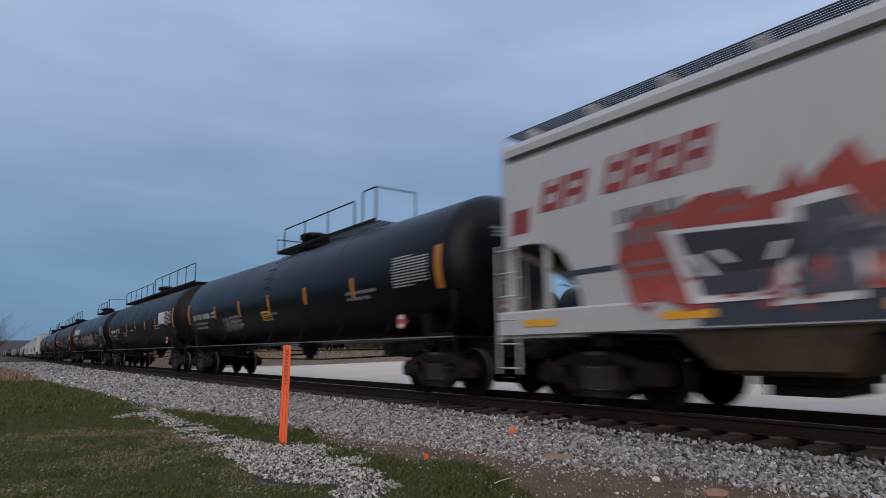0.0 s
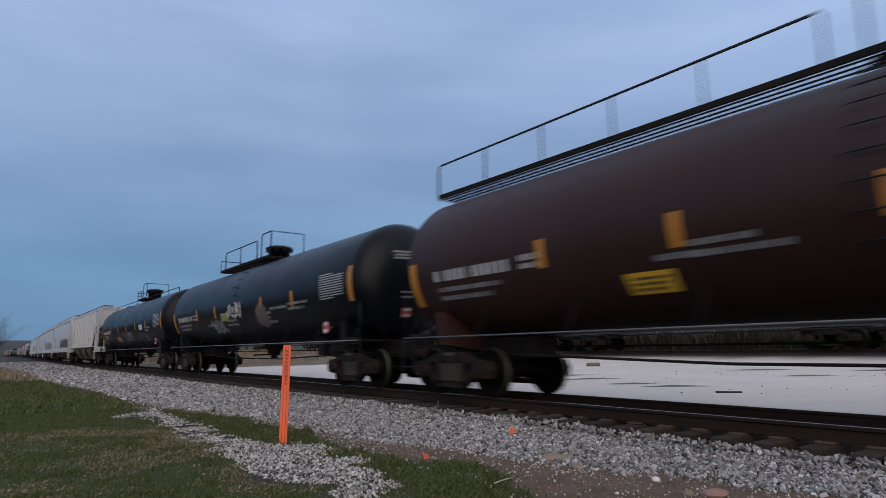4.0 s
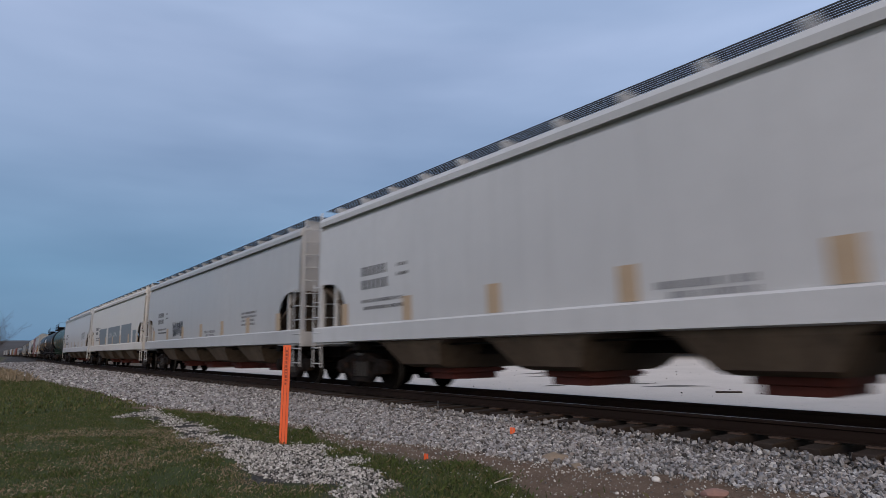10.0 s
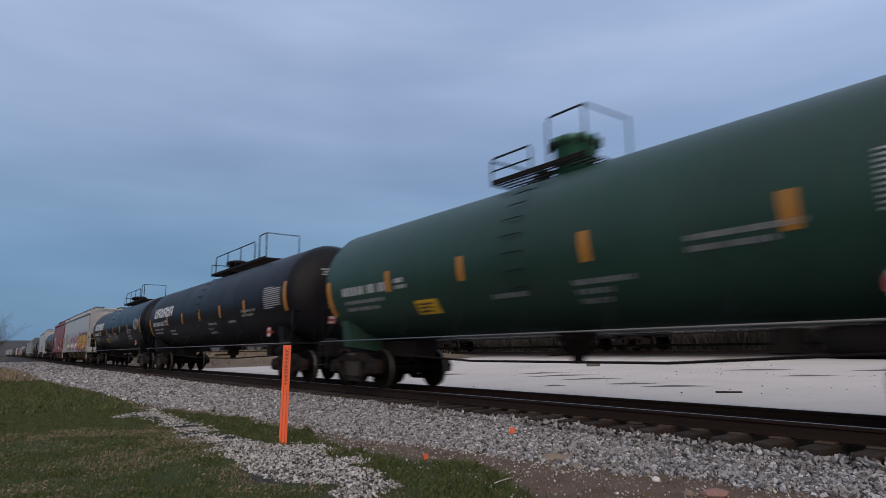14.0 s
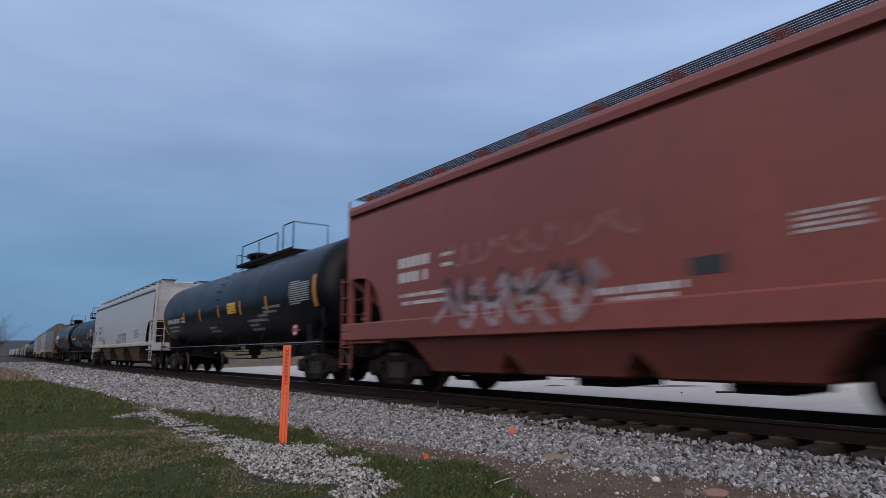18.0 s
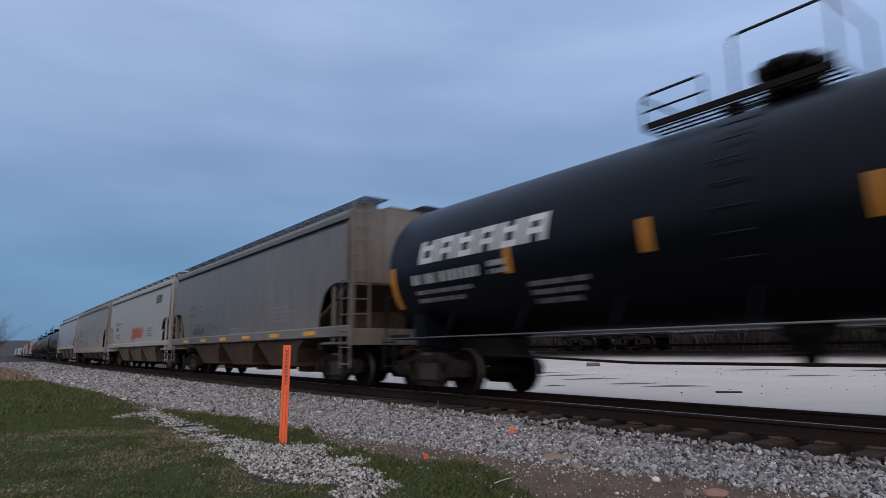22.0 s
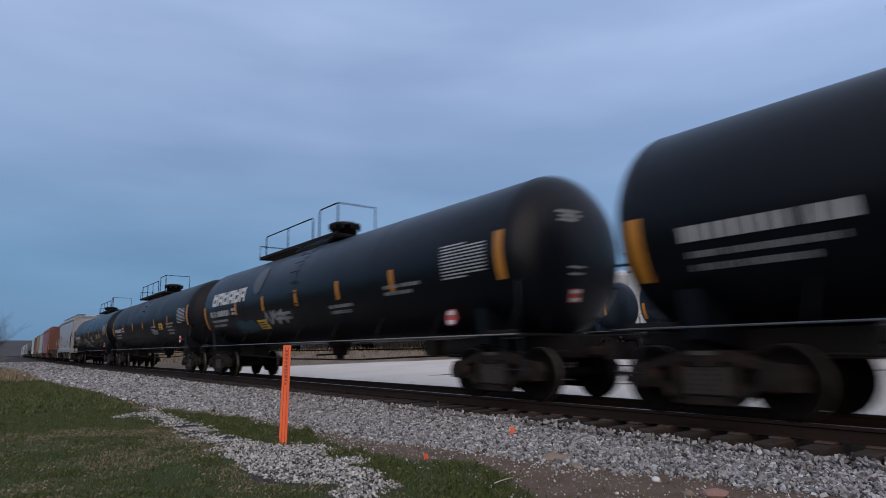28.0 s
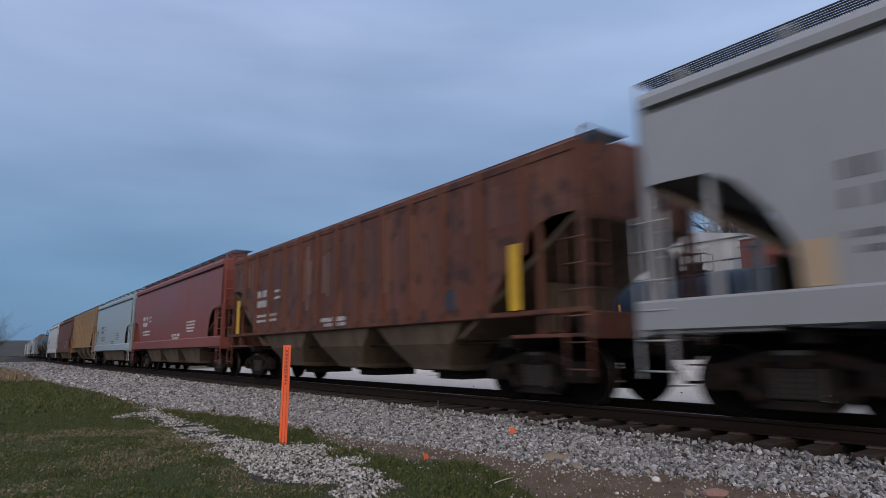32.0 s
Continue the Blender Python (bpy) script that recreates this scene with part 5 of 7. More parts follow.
def fill_mesh(name, verts, faces_per, nv, count, material):
    """A mesh of many alike pieces from arrays: faces_per holds one piece's quads or triangles."""
    me = bpy.data.meshes.new(name)
    fp = np.array(faces_per)
    k = fp.shape[1]
    idx = (fp[None, :, :] + (np.arange(count) * nv)[:, None, None]).reshape(-1)
    me.vertices.add(count * nv)
    me.vertices.foreach_set("co", verts.reshape(-1).astype(np.float32))
    nf = count * len(fp)
    me.loops.add(nf * k)
    me.loops.foreach_set("vertex_index", idx.astype(np.int32))
    me.polygons.add(nf)
    me.polygons.foreach_set("loop_start", (np.arange(nf) * k).astype(np.int32))
    me.materials.append(material)
    me.update(calc_edges=True)
    me.shade_flat()
    me.validate()
    return me


CUBE = [(0, 1, 3, 2), (4, 6, 7, 5), (0, 4, 5, 1), (2, 3, 7, 6), (0, 2, 6, 4), (1, 5, 7, 3)]


def stones(name, places, sizes, material, label, rng, sink=0.25):
    """Angular stones, each a jittered block with its own proportions, turned any way."""
    n = len(places)
    base = np.array([(x, y, z) for x in (-1, 1) for y in (-1, 1) for z in (-1, 1)], float) * 0.62
    v = base[None] * (1 + rng.uniform(-0.50, 0.22, (n, 8, 3)))
    v *= rng.uniform(0.62, 1.25, (n, 1, 3)) * np.array([1.25, 1.0, 0.8]) * sizes[:, None, None]
    q = rng.normal(0, 1, (n, 4))
    q[:, 0] += 0.6
    q /= np.linalg.norm(q, axis=1)[:, None]
    w, x, y, z = q.T
    turn = np.stack([1 - 2 * (y * y + z * z), 2 * (x * y - z * w), 2 * (x * z + y * w), 2 * (x * y + z * w), 1 - 2 * (x * x + z * z), 2 * (y * z - x * w),
                     2 * (x * z - y * w), 2 * (y * z + x * w), 1 - 2 * (x * x + y * y)], -1).reshape(n, 3, 3)
    v = np.einsum("nij,nkj->nki", turn, v) + places[:, None, :]
    v[..., 2] += (sizes * (0.62 - sink))[:, None]
    me = fill_mesh(name, v, CUBE, 8, n, material)
    return tagged(new(name, me), label, "ballast", kind="stuff")


def scatter(rng, x0, x1, y0, y1, density, keep):
    n = int((x1 - x0) * (y1 - y0) * density)
    p = np.stack([rng.uniform(x0, x1, n), rng.uniform(y0, y1, n)], -1)
    return [(x, y) for x, y in p if keep(x, y)]


def make_stones():
    rng = np.random.default_rng(4)
    top_y = TRACK_Y - 1.42
    grey = stone_material("crushed_grey_stone", [(0.05, 0.047, 0.046), (0.28, 0.27, 0.27), (0.48, 0.47, 0.47), (0.10, 0.088, 0.082), (0.345, 0.34, 0.345), (0.68, 0.665, 0.65), (0.075, 0.073, 0.075), (0.33, 0.29, 0.265), (0.42, 0.418, 0.44), (0.15, 0.147, 0.15)])
    pale = stone_material("pale_limestone_chips", [(0.03, 0.028, 0.025), (0.50, 0.48, 0.45), (0.74, 0.72, 0.69), (0.06, 0.055, 0.048), (0.66, 0.64, 0.60), (0.10, 0.09, 0.08), (0.58, 0.55, 0.52), (0.20, 0.18, 0.16)])
    beyond = lambda x, y: y > toe_at(x) + 0.22 * wob(x, y, 1.3, 2.0) - 0.12 + 0.3 * random.Random(int(x * 977 + y * 7919)).random()
    pts, size = [], []
    for x0, x1, d, s in ((-11, 2.5, 620, 0.0235), (-17, -11, 350, 0.030), (-28, -17, 180, 0.044), (-50, -28, 60, 0.065), (-110, -50, 18, 0.10)):
        q = scatter(rng, x0, x1, 1.2, top_y + bend(x0), d, lambda x, y: y < top_y + bend(x) and beyond(x, y))
        pts += [(x, y, ground_z(x, y)) for x, y in q]
        size += list(s * rng.uniform(0.6, 1.45, len(q)))
    q = scatter(rng, -22, 3, TRACK_Y + 1.3, TRACK_Y + 3.0, 150, lambda x, y: True)
    pts += [(x, y, RAIL_Z - 0.30) for x, y in q]
    size += list(0.034 * rng.uniform(0.6, 1.4, len(q)))
    stones("ballast_stones", np.array(pts), np.array(size), grey, "crushed grey stone ballast along the track", rng)
    rusty = stone_material("rusty_brown_crib_stone", [(0.016, 0.012, 0.010), (0.045, 0.032, 0.025), (0.028, 0.021, 0.018), (0.085, 0.066, 0.055)])
    q = scatter(rng, -16, 3, top_y - 0.05, TRACK_Y + 0.4, 110, lambda x, y: True)
    stones("crib_stones", np.array([(x, y, RAIL_Z - 0.325) for x, y in q]), 0.03 * rng.uniform(0.6, 1.3, len(q)), rusty, "rust-stained stones between the ties", rng)
    q = scatter(rng, -20, 3, top_y - 0.25, TRACK_Y - 0.86, 210, lambda x, y: y < TRACK_Y - 1.32 or wob(x, y, 1.1, 12.0) + (TRACK_Y - 1.2 - y) * 0.9 > 0.05)
    stones("shoulder_stones", np.array([(x, y, RAIL_Z - 0.262) for x, y in q]), 0.032 * rng.uniform(0.6, 1.3, len(q)), grey, "grey stones heaped against the tie ends", rng)
    dark = stone_material("dark_yard_clods", [(0.05, 0.045, 0.04), (0.10, 0.09, 0.08), (0.16, 0.145, 0.13)])
    q = scatter(rng, -22, 4, 12.0, 26, 1.3, lambda x, y: wob(x, y, 0.35, 3.0) + 0.3 * wob(x, y, 1.4, 5.0) > 0.02)
    q += scatter(rng, -12, 2, 18.0, 24, 9, lambda x, y: abs(y - 20.8 - 0.35 * x * 0.3 + 0.8 * wob(x, y, 0.5, 2.0)) < 0.5)
    stones("yard_clods", np.array([(x, y, ground_z(x, y)) for x, y in q]), 0.016 * rng.uniform(0.3, 1.8, len(q)), dark, "dark clods scattered over the pale yard", rng, 0.5)
    q = scatter(rng, -15.0, -4.2, 1.9, 3.9, 1250, lambda x, y: gravel_depth(x, y) + 0.20 * wob(x, y, 2.4, 4.0) + 0.16 * wob(x, y, 7.0, 1.0) > 0.0 and wob(x, y, 1.6, 11.0) > -0.42 and (x > -8.6 or wob(x, y, 5.0, 2.0) > -0.12))
    stones("gravel_chips", np.array([(x, y, ground_z(x, y)) for x, y in q]), 0.0115 * rng.uniform(0.5, 1.8, len(q)), pale, "pale limestone chips round the marker post", rng)
    q = scatter(rng, -13, 1.0, 3.0, 5.8, 210, lambda x, y: y > lerp_table(x, VERGE) - 0.3)
    q += scatter(rng, -14, -3, 0.4, 3.5, 2, lambda x, y: True)
    q += scatter(rng, -15, -1.5, 3.0, 5.8, 330, lambda x, y: abs(y - toe_at(x) - 0.2 * wob(x, y, 1.3, 2.0)) < 0.13 + 0.25 * wob(x, y, 0.9, 8.0))
    stones("loose_pebbles", np.array([(x, y, ground_z(x, y)) for x, y in q]), 0.006 * rng.uniform(0.5, 2.4, len(q)), pale, "loose pebbles on the trodden dirt", rng)


make_stones()


def blade_field(name, pts, heights, widths, material, label, rng, lean=0.5):
    """Upright pointed blades, each of two triangles, bent over a little."""
    n = len(pts)
    p = np.array(pts)
    a = rng.uniform(0, 6.283, n)
    d = np.stack([np.cos(a), np.sin(a), np.zeros(n)], -1)
    side = np.stack([-np.sin(a + 0.6), np.cos(a + 0.6), np.zeros(n)], -1)
    h, w = np.array(heights)[:, None], np.array(widths)[:, None]
    tip = rng.uniform(0.1, lean, n)[:, None]
    up = np.array([[0, 0, 1.0]])
    b0, b1 = p - side * w, p + side * w
    mid = p + up * h * 0.6 + d * h * tip * 0.35 + side * w * 0.7
    top = p + up * h * (1 - tip * 0.3) + d * h * tip
    v = np.stack([b0, b1, mid, top], 1)
    me = fill_mesh(name, v, [(0, 1, 2), (0, 2, 3)], 4, n, material)
    return tagged(new(name, me), label, "grass", kind="stuff")


def make_grass():
    rng = np.random.default_rng(9)
    green = stone_material("spring_grass", [(0.034, 0.052, 0.014), (0.092, 0.122, 0.036), (0.054, 0.080, 0.022), (0.17, 0.150, 0.072), (0.072, 0.100, 0.030), (0.042, 0.062, 0.017)])
    reed = stone_material("grey_dead_reeds", [(0.07, 0.058, 0.048), (0.16, 0.135, 0.11), (0.10, 0.083, 0.07), (0.22, 0.19, 0.16)])
    olive = stone_material("dull_spring_grass", [(0.040, 0.058, 0.016), (0.098, 0.124, 0.038), (0.062, 0.084, 0.024), (0.17, 0.148, 0.074), (0.080, 0.104, 0.032), (0.050, 0.068, 0.019)])
    straw = stone_material("dry_straw", [(0.13, 0.10, 0.065), (0.29, 0.23, 0.15), (0.20, 0.155, 0.105), (0.40, 0.33, 0.24)])

    def turf(x, y):
        if y > toe_at(x) + 0.1 or gravel_depth(x, y) + 0.20 * wob(x, y, 2.4, 4.0) + 0.16 * wob(x, y, 7.0, 1.0) > 0.05:
            return False
        over = y - lerp_table(x, VERGE) - 0.3 * wob(x, y, 1.1, 6.0)
        if over > 0.12:
            return random.Random(int(x * 713 + y * 3301)).random() < 0.03
        return wob(x, y, 0.9, 1.0) > -0.42 or random.Random(int(x * 517 + y * 2203)).random() < 0.35
    q = scatter(rng, -15, -2.6, -0.3, 4.3, 1900, turf)
    chance = np.random.default_rng(12)
    dry = [chance.random() < (0.05 if y > 2.95 or x < -11.5 else max(0.05, min(0.8, 0.38 + 1.3 * wob(x, y, 1.1, 7.0) + 0.5 * wob(x, y, 4.0, 3.0)))) for x, y in q]
    old = [p for p, d in zip(q, dry) if d]
    q = [p for p, d in zip(q, dry) if not d]
    z = [(x, y, ground_z(x, y) - 0.004) for x, y in old]
    blade_field("dry_grass", z, 0.026 * rng.uniform(0.4, 1.4, len(old)), 0.0036 * rng.uniform(0.7, 1.4, len(old)), straw, "dry straw-coloured grass among the green", rng, 1.4)
    z = [(x, y, ground_z(x, y) - 0.004) for x, y in q]
    strong = [1.6 if (y > 3.1 and x > -7) or (y > 3.1 and x < -7.4) else 1.0 for x, y in q]
    tuft = np.array([0.55 + 1.1 * max(0.0, wob(x, y, 3.1, 2.0) + 0.35) for x, y in q])
    h = 0.032 * rng.uniform(0.45, 1.5, len(q)) * np.array(strong) * tuft
    blade_field("short_grass", z, h, 0.0032 * rng.uniform(0.7, 1.4, len(q)), green, "short spring grass with dry patches", rng, 0.9)
    q = scatter(rng, -48, -15, -3.0, 3.2, 150, lambda x, y: y < toe_at(x) - 0.1)
    z = [(x, y, ground_z(x, y) - 0.005) for x, y in q]
    blade_field("far_grass", z, 0.07 * rng.uniform(0.5, 1.5, len(q)), 0.014 * rng.uniform(0.7, 1.4, len(q)), olive, "grass verge running beside the ballast", rng, 0.7)
    # dry stalks on the banks and behind the far track
    q = scatter(rng, -110, -32, -6, 3.4, 22, lambda x, y: y < toe_at(x) - 0.25 and y > toe_at(x) - 1.6 - 0.06 * (-32 - x) + 0.8 * wob(x, y, 0.4, 2.0))
    q += scatter(rng, -110, -36, 13, 28.5, 5, lambda x, y: in_lot(x, y) < -1.0)
    z = [(x, y, ground_z(x, y) - 0.02) for x, y in q]
    blade_field("dry_weeds", z, 0.35 * rng.uniform(0.4, 1.5, len(q)), 0.02 * rng.uniform(0.6, 1.4, len(q)), straw, "dry dead weeds on the bank", rng, 0.7)
    q = scatter(rng, -75, 8, TRACK2_Y + 2.8, TRACK2_Y + 6.5, 40, lambda x, y: True)
    z = [(x, y, ground_z(x, y) - 0.02) for x, y in q]
    blade_field("dry_reeds", z, 1.6 * rng.uniform(0.4, 1.3, len(q)), 0.018 * rng.uniform(0.5, 1.5, len(q)), reed, "tall dry reeds behind the far track", rng, 0.45)


make_grass()


# ---- small things beside the track ----
M["orange"] = mat("fluorescent_orange_plastic", (0.83, 0.13, 0.035), 0.5, var=0.10, scale=6.0, streak=0.2, streak_col=(0.55, 0.12, 0.05))
M["orange_text"] = mat("dark_red_label_print", (0.30, 0.045, 0.02), 0.6, var=0.2, scale=10.0)
M["stick"] = mat("bleached_wood", (0.50, 0.46, 0.40), 0.8, var=0.2, scale=12.0)
M["brown_rock"] = mat("brown_fieldstone", (0.21, 0.165, 0.125), 0.9, var=0.3, scale=8.0, bump=0.01, bump_scale=18)
M["red_rock"] = mat("reddish_fieldstone", (0.27, 0.155, 0.13), 0.9, var=0.25, scale=8.0, bump=0.008, bump_scale=18)
M["white_rock"] = mat("white_limestone", (0.62, 0.60, 0.57), 0.85, var=0.2, scale=8.0, bump=0.006, bump_scale=25)
M["mud"] = mat("dark_damp_mud", (0.13, 0.115, 0.10), 0.8, var=0.35, scale=4.0)


def make_marker():
    x, y = -7.70, 3.22
    ob = thing("marker_post", "bright orange flexible utility marker post standing in gravel", "marker post", m=pose(x, y, ground_z(x, y) - 0.05, 0, 0.8, 60))
    g = Geo()
    w = 0.050
    prof = [(-w, -0.004), (-w + 0.008, 0.010), (-0.018, 0.004), (0.018, 0.004), (w - 0.008, 0.010), (w, -0.004), (w - 0.010, -0.010), (0.016, -0.012), (-0.016, -0.012), (-w + 0.010, -0.010)]
    g.prism(prof, "z", 0.0, 1.30)
    part("blade", g, M["orange"], ob)
    for s in (-1, 1):
        g = Geo()
        g.prism([(s * 0.020 - 0.002, -0.015), (s * 0.020 + 0.002, -0.015), (s * 0.020 + 0.002, -0.009), (s * 0.020 - 0.002, -0.009)], "z", 0.05, 1.28)
        part("rib", g, M["orange_text"], ob)
    g = Geo()
    rng = random.Random(3)
    z = 1.235
    while z > 0.80:
        h = rng.uniform(0.02, 0.045)
        g.box(-0.012, 0.012, -0.0155, -0.0125, z - h, z, 0.0005)
        z -= h + 0.016
    part("label_print", g, M["orange_text"], ob, "vertical column of unreadable print", kind="stuff")


make_marker()


def rock(name, x, y, size, stretch, material, label, seed):
    rng = random.Random(seed)
    bm = bmesh.new()
    bmesh.ops.create_icosphere(bm, subdivisions=2, radius=1.0)
    for v in bm.verts:
        k = 1 + 0.35 * noise.noise(v.co * 1.3 + Vector((seed, 0, 0))) + rng.uniform(-0.04, 0.04)
        v.co = Vector((v.co.x * stretch[0], v.co.y * stretch[1], v.co.z * stretch[2])) * k * size
    me = bpy.data.meshes.new(name)
    bm.to_mesh(me)
    bm.free()
    me.materials.append(material)
    ob = new(name, me)
    ob.matrix_basis = pose(x, y, ground_z(x, y) + size * stretch[2] * 0.35, 0, 0, rng.uniform(0, 360))
    tagged(ob, label, "rock", "rocks beside the track")


rock("rock", -4.75, 5.05, 0.10, (1.5, 0.8, 0.6), M["brown_rock"], "brown weathered rock at the ballast's edge", 1)
rock("rock", -4.35, 4.95, 0.055, (1.2, 1.0, 0.7), M["brown_rock"], "small brown rock beside the ballast", 2)
rock("rock", -2.78, 4.78, 0.075, (1.5, 0.9, 0.6), M["red_rock"], "smooth reddish rock lying on dirt", 3)
rock("rock", -2.92, 4.65, 0.042, (1.0, 1.0, 0.8), M["brown_rock"], "small tan rock lying on dirt", 4)
rock("rock", -3.45, 4.98, 0.045, (1.2, 0.9, 0.6), M["white_rock"], "pale limestone lump on the ballast's edge", 5)

stick = new("stick", Geo().tube([(-0.22, 0.0, 0.0), (-0.08, 0.003, 0.005), (0.1, -0.002, 0.01), (0.24, 0.0, 0.008)], [0.004, 0.005, 0.005, 0.003], 6).mesh("stick", M["stick"]))
stick.matrix_basis = pose(-4.05, 3.68, 0.07, 0, 6, 118)
tagged(stick, "bleached thin stick lying in the grass", "stick")


def flag(x, y, h, seed):
    ob = thing("survey_flag", "small torn orange survey flag among stones", "survey flag", "survey flags", pose(x, y, ground_z(x, y), 0, 0, 20 + seed * 40))
    part("wire", Geo().tube([(0, 0, -0.02), (0.005, 0, h)], 0.002, 5), M["galv"], ob)
    g = Geo()
    for i in range(3):
        g.box(-0.035 + 0.02 * i, 0.0 + 0.02 * i, -0.004 + 0.005 * i, 0.002 + 0.005 * i, h - 0.085 + 0.008 * i, h - 0.004 * i, 0.001)
    part("flag_cloth", g, M["orange"], ob)


flag(-6.34, 5.95, 0.13, 1)
flag(-5.61, 3.98, 0.06, 2)

stake = thing("rail_stake", "thin rusty steel stake beside the rail", "stake", m=pose(-9.61, TRACK_Y - 1.45, RAIL_Z - 0.26))
part("rod", Geo().tube([(0, 0, -0.05), (0.004, 0, 0.2)], 0.006, 6), M["galv"], stake)


def mud_streak(x, y, rx, ry, turn, seed):
    rng = random.Random(seed)
    n = 18
    pts = []
    for k in range(n):
        t = 2 * math.pi * k / n
        r = 1 + rng.uniform(-0.35, 0.35)
        a, b = rx * math.cos(t) * r, ry * math.sin(t) * r
        pts.append((x + a * math.cos(turn) - b * math.sin(turn), y + a * math.sin(turn) + b * math.cos(turn)))
    g = Geo()
    v = [(x, y, ground_z(x, y) + 0.045)] + [(px, py, ground_z(px, py) + 0.006) for px, py in pts]
    g.add(v, [(0, 1 + k, 1 + (k + 1) % n) for k in range(n)], True)
    ob = new("mud_streak", g.mesh("mud_streak", M["mud"]))
    tagged(ob, "dark wet mud streak on pale yard gravel", "mud", "mud streaks in the yard")


for i, (x, y, rx, ry, turn) in enumerate(((-11.0, 15.05, 0.7, 0.10, 0.55), (-9.43, 14.74, 0.75, 0.09, 0.5), (-15.2, 16.6, 1.1, 0.07, 0.9), (-13.2, 15.9, 0.9, 0.06, 0.8), (-16.8, 17.4, 0.8, 0.06, 0.7), (-10.5, 21.5, 0.9, 0.14, 0.5),
                                          (-8.2, 19.5, 0.7, 0.10, 0.4), (-20, 15.4, 0.8, 0.05, 0.9), (-7.0, 22.5, 0.8, 0.14, 0.5), (-12.5, 13.4, 0.3, 0.03, 0.8))):
    mud_streak(x, y, rx, ry, turn, 50 + i)

plank = new("plank", Geo().box(-0.28, 0.28, -0.05, 0.05, 0.0, 0.04, 0.006).mesh("plank", M["tie"]))
plank.matrix_basis = pose(-7.57, 13.96, ground_z(-7.57, 13.96), 0, 0, 36)
tagged(plank, "dark short plank lying in the yard", "plank")
clod = new("clod", Geo().box(-0.3, 0.3, -0.12, 0.12, -0.02, 0.16, 0.05).mesh("clod", M["mud"]))
clod.matrix_basis = pose(-18.15, 22.08, ground_z(-18.15, 22.08), 0, 0, 40)
tagged(clod, "dark lump of earth in the yard", "earth")


# ---- the near train, front to back ----
WAGONS = []       # wagon, distance of its middle behind the datum


def place(made, b0, b1):
    car = made[0]
    mid = (b0 + b1) / 2
    car.matrix_basis = pose(-mid, TRACK_Y, RAIL_Z)
    WAGONS.append((car, mid))
    return made


BOUNDS = [-12.2, 8.13, 28.8, 48.7, 69.3, 88.75, 108.2, 128.85, 146.9, 167.5, 187.7, 207.8, 228.0, 248.0, 268.5, 285.2, 305.7, 325.5, 345.75, 360.2, 379.7, 400.6, 418.0, 436.0, 453.4, 470.6, 488.1, 506.6,
          524.5, 545.4, 565.4, 586.2, 606.7, 621.3, 638.2, 655.0, 669.0, 684.5, 700.0, 717.0, 735.5, 754.0, 772.5, 790.5, 809.0, 827.5, 846.0, 864.5, 883.0]


def wagon(i, kind, *args, **kw):
    b0, b1 = BOUNDS[i], BOUNDS[i + 1]
    make = tank_car if kind == "tank" else hopper_car
    return place(make(("tank_wagon" if kind == "tank" else "hopper_wagon"), b1 - b0, *args, seed=100 + i, **kw), b0, b1)


wagon(0, "hopper", "pearl_hopper", "light grey covered hopper wagon with red lettering and graffiti", bays=4, refl="sill_tape")
wagon(1, "tank", "black_tank", "black tank wagon with amber reflectors and double top rails", sign=4, stripes=(2.05, 2.08), top=(-1.5, 3.95, 5.1))
wagon(2, "tank", "dull_tank", "dull black tank wagon with a white panel and long top rails", sign=0, top=(-8.3, -0.1, 8.7))
wagon(3, "tank", "black_tank", "black tank wagon with white block lettering and pink graffiti", stripes=(1.76, 1.76), top=(-1.2, 3.7, 4.9), letters=True)
wagon(4, "tank", "brown_tank", "dark brown tank wagon with long top rails", top=(-8.6, -0.7, 8.5))
wagon(5, "tank", "black_tank", "black tank wagon with white graffiti tags", sign=0, top=(-4.65, -0.45, 0.9))
wagon(6, "tank", "black_tank", "black tank wagon with a tall rusty manway", low_rails=True, top=(-1.65, -0.5, 0.9), dome=0.12)
wagon(7, "hopper", "pearl_hopper", "off-white ribbed covered hopper wagon", nz=2.9, bays=3, ribbed=True, drop=0.16, refl="amber_dull", refl_x=(-6.57, -4.22, -1.72, 0.9, 3.4, 6.0))
wagon(8, "hopper", "white_hopper", "white covered hopper wagon with purple and yellow graffiti", gates="gate_red", beads=True, bays=4, refl="amber_dull")
wagon(9, "hopper", "white_hopper", "white covered hopper wagon with a slate-grey overpainted panel", gates="gate_red", bays=4, refl="amber_dull")
wagon(10, "hopper", "white_hopper", "plain light grey covered hopper wagon", gates="gate_red", bays=4, refl="amber_dull")
wagon(11, "hopper", "pearl_hopper", "light grey covered hopper wagon with small graffiti tags", gates="gate_red", bays=4, refl="amber_dull")
wagon(12, "hopper", "ivory_hopper", "cream covered hopper wagon with slate-grey overpainted rectangles", gates="gate_red", bays=4, refl="amber_dull")
wagon(13, "hopper", "white_hopper", "white covered hopper wagon with a block of data lines", data=(0.0, 0.0, 1.7, 1.8), gates="gate_red", beads=True, bays=4, refl="amber_dull")
wagon(14, "tank", "green_tank", "dark green tank wagon with a green manway", r=1.46, top=(-1.5, -0.4, 0.9), dome=0.12, refl_x=(-4.11, -1.54, 1.44, 4.37))
wagon(15, "tank", "dull_tank", "dull black tank wagon with white block lettering and a yellow panel", sign=0, top=(-1.5, 3.8, 4.95), letters=True)
wagon(16, "tank", "black_tank", "black tank wagon with white block lettering", top=(-1.5, 3.6, 4.75), letters=True)
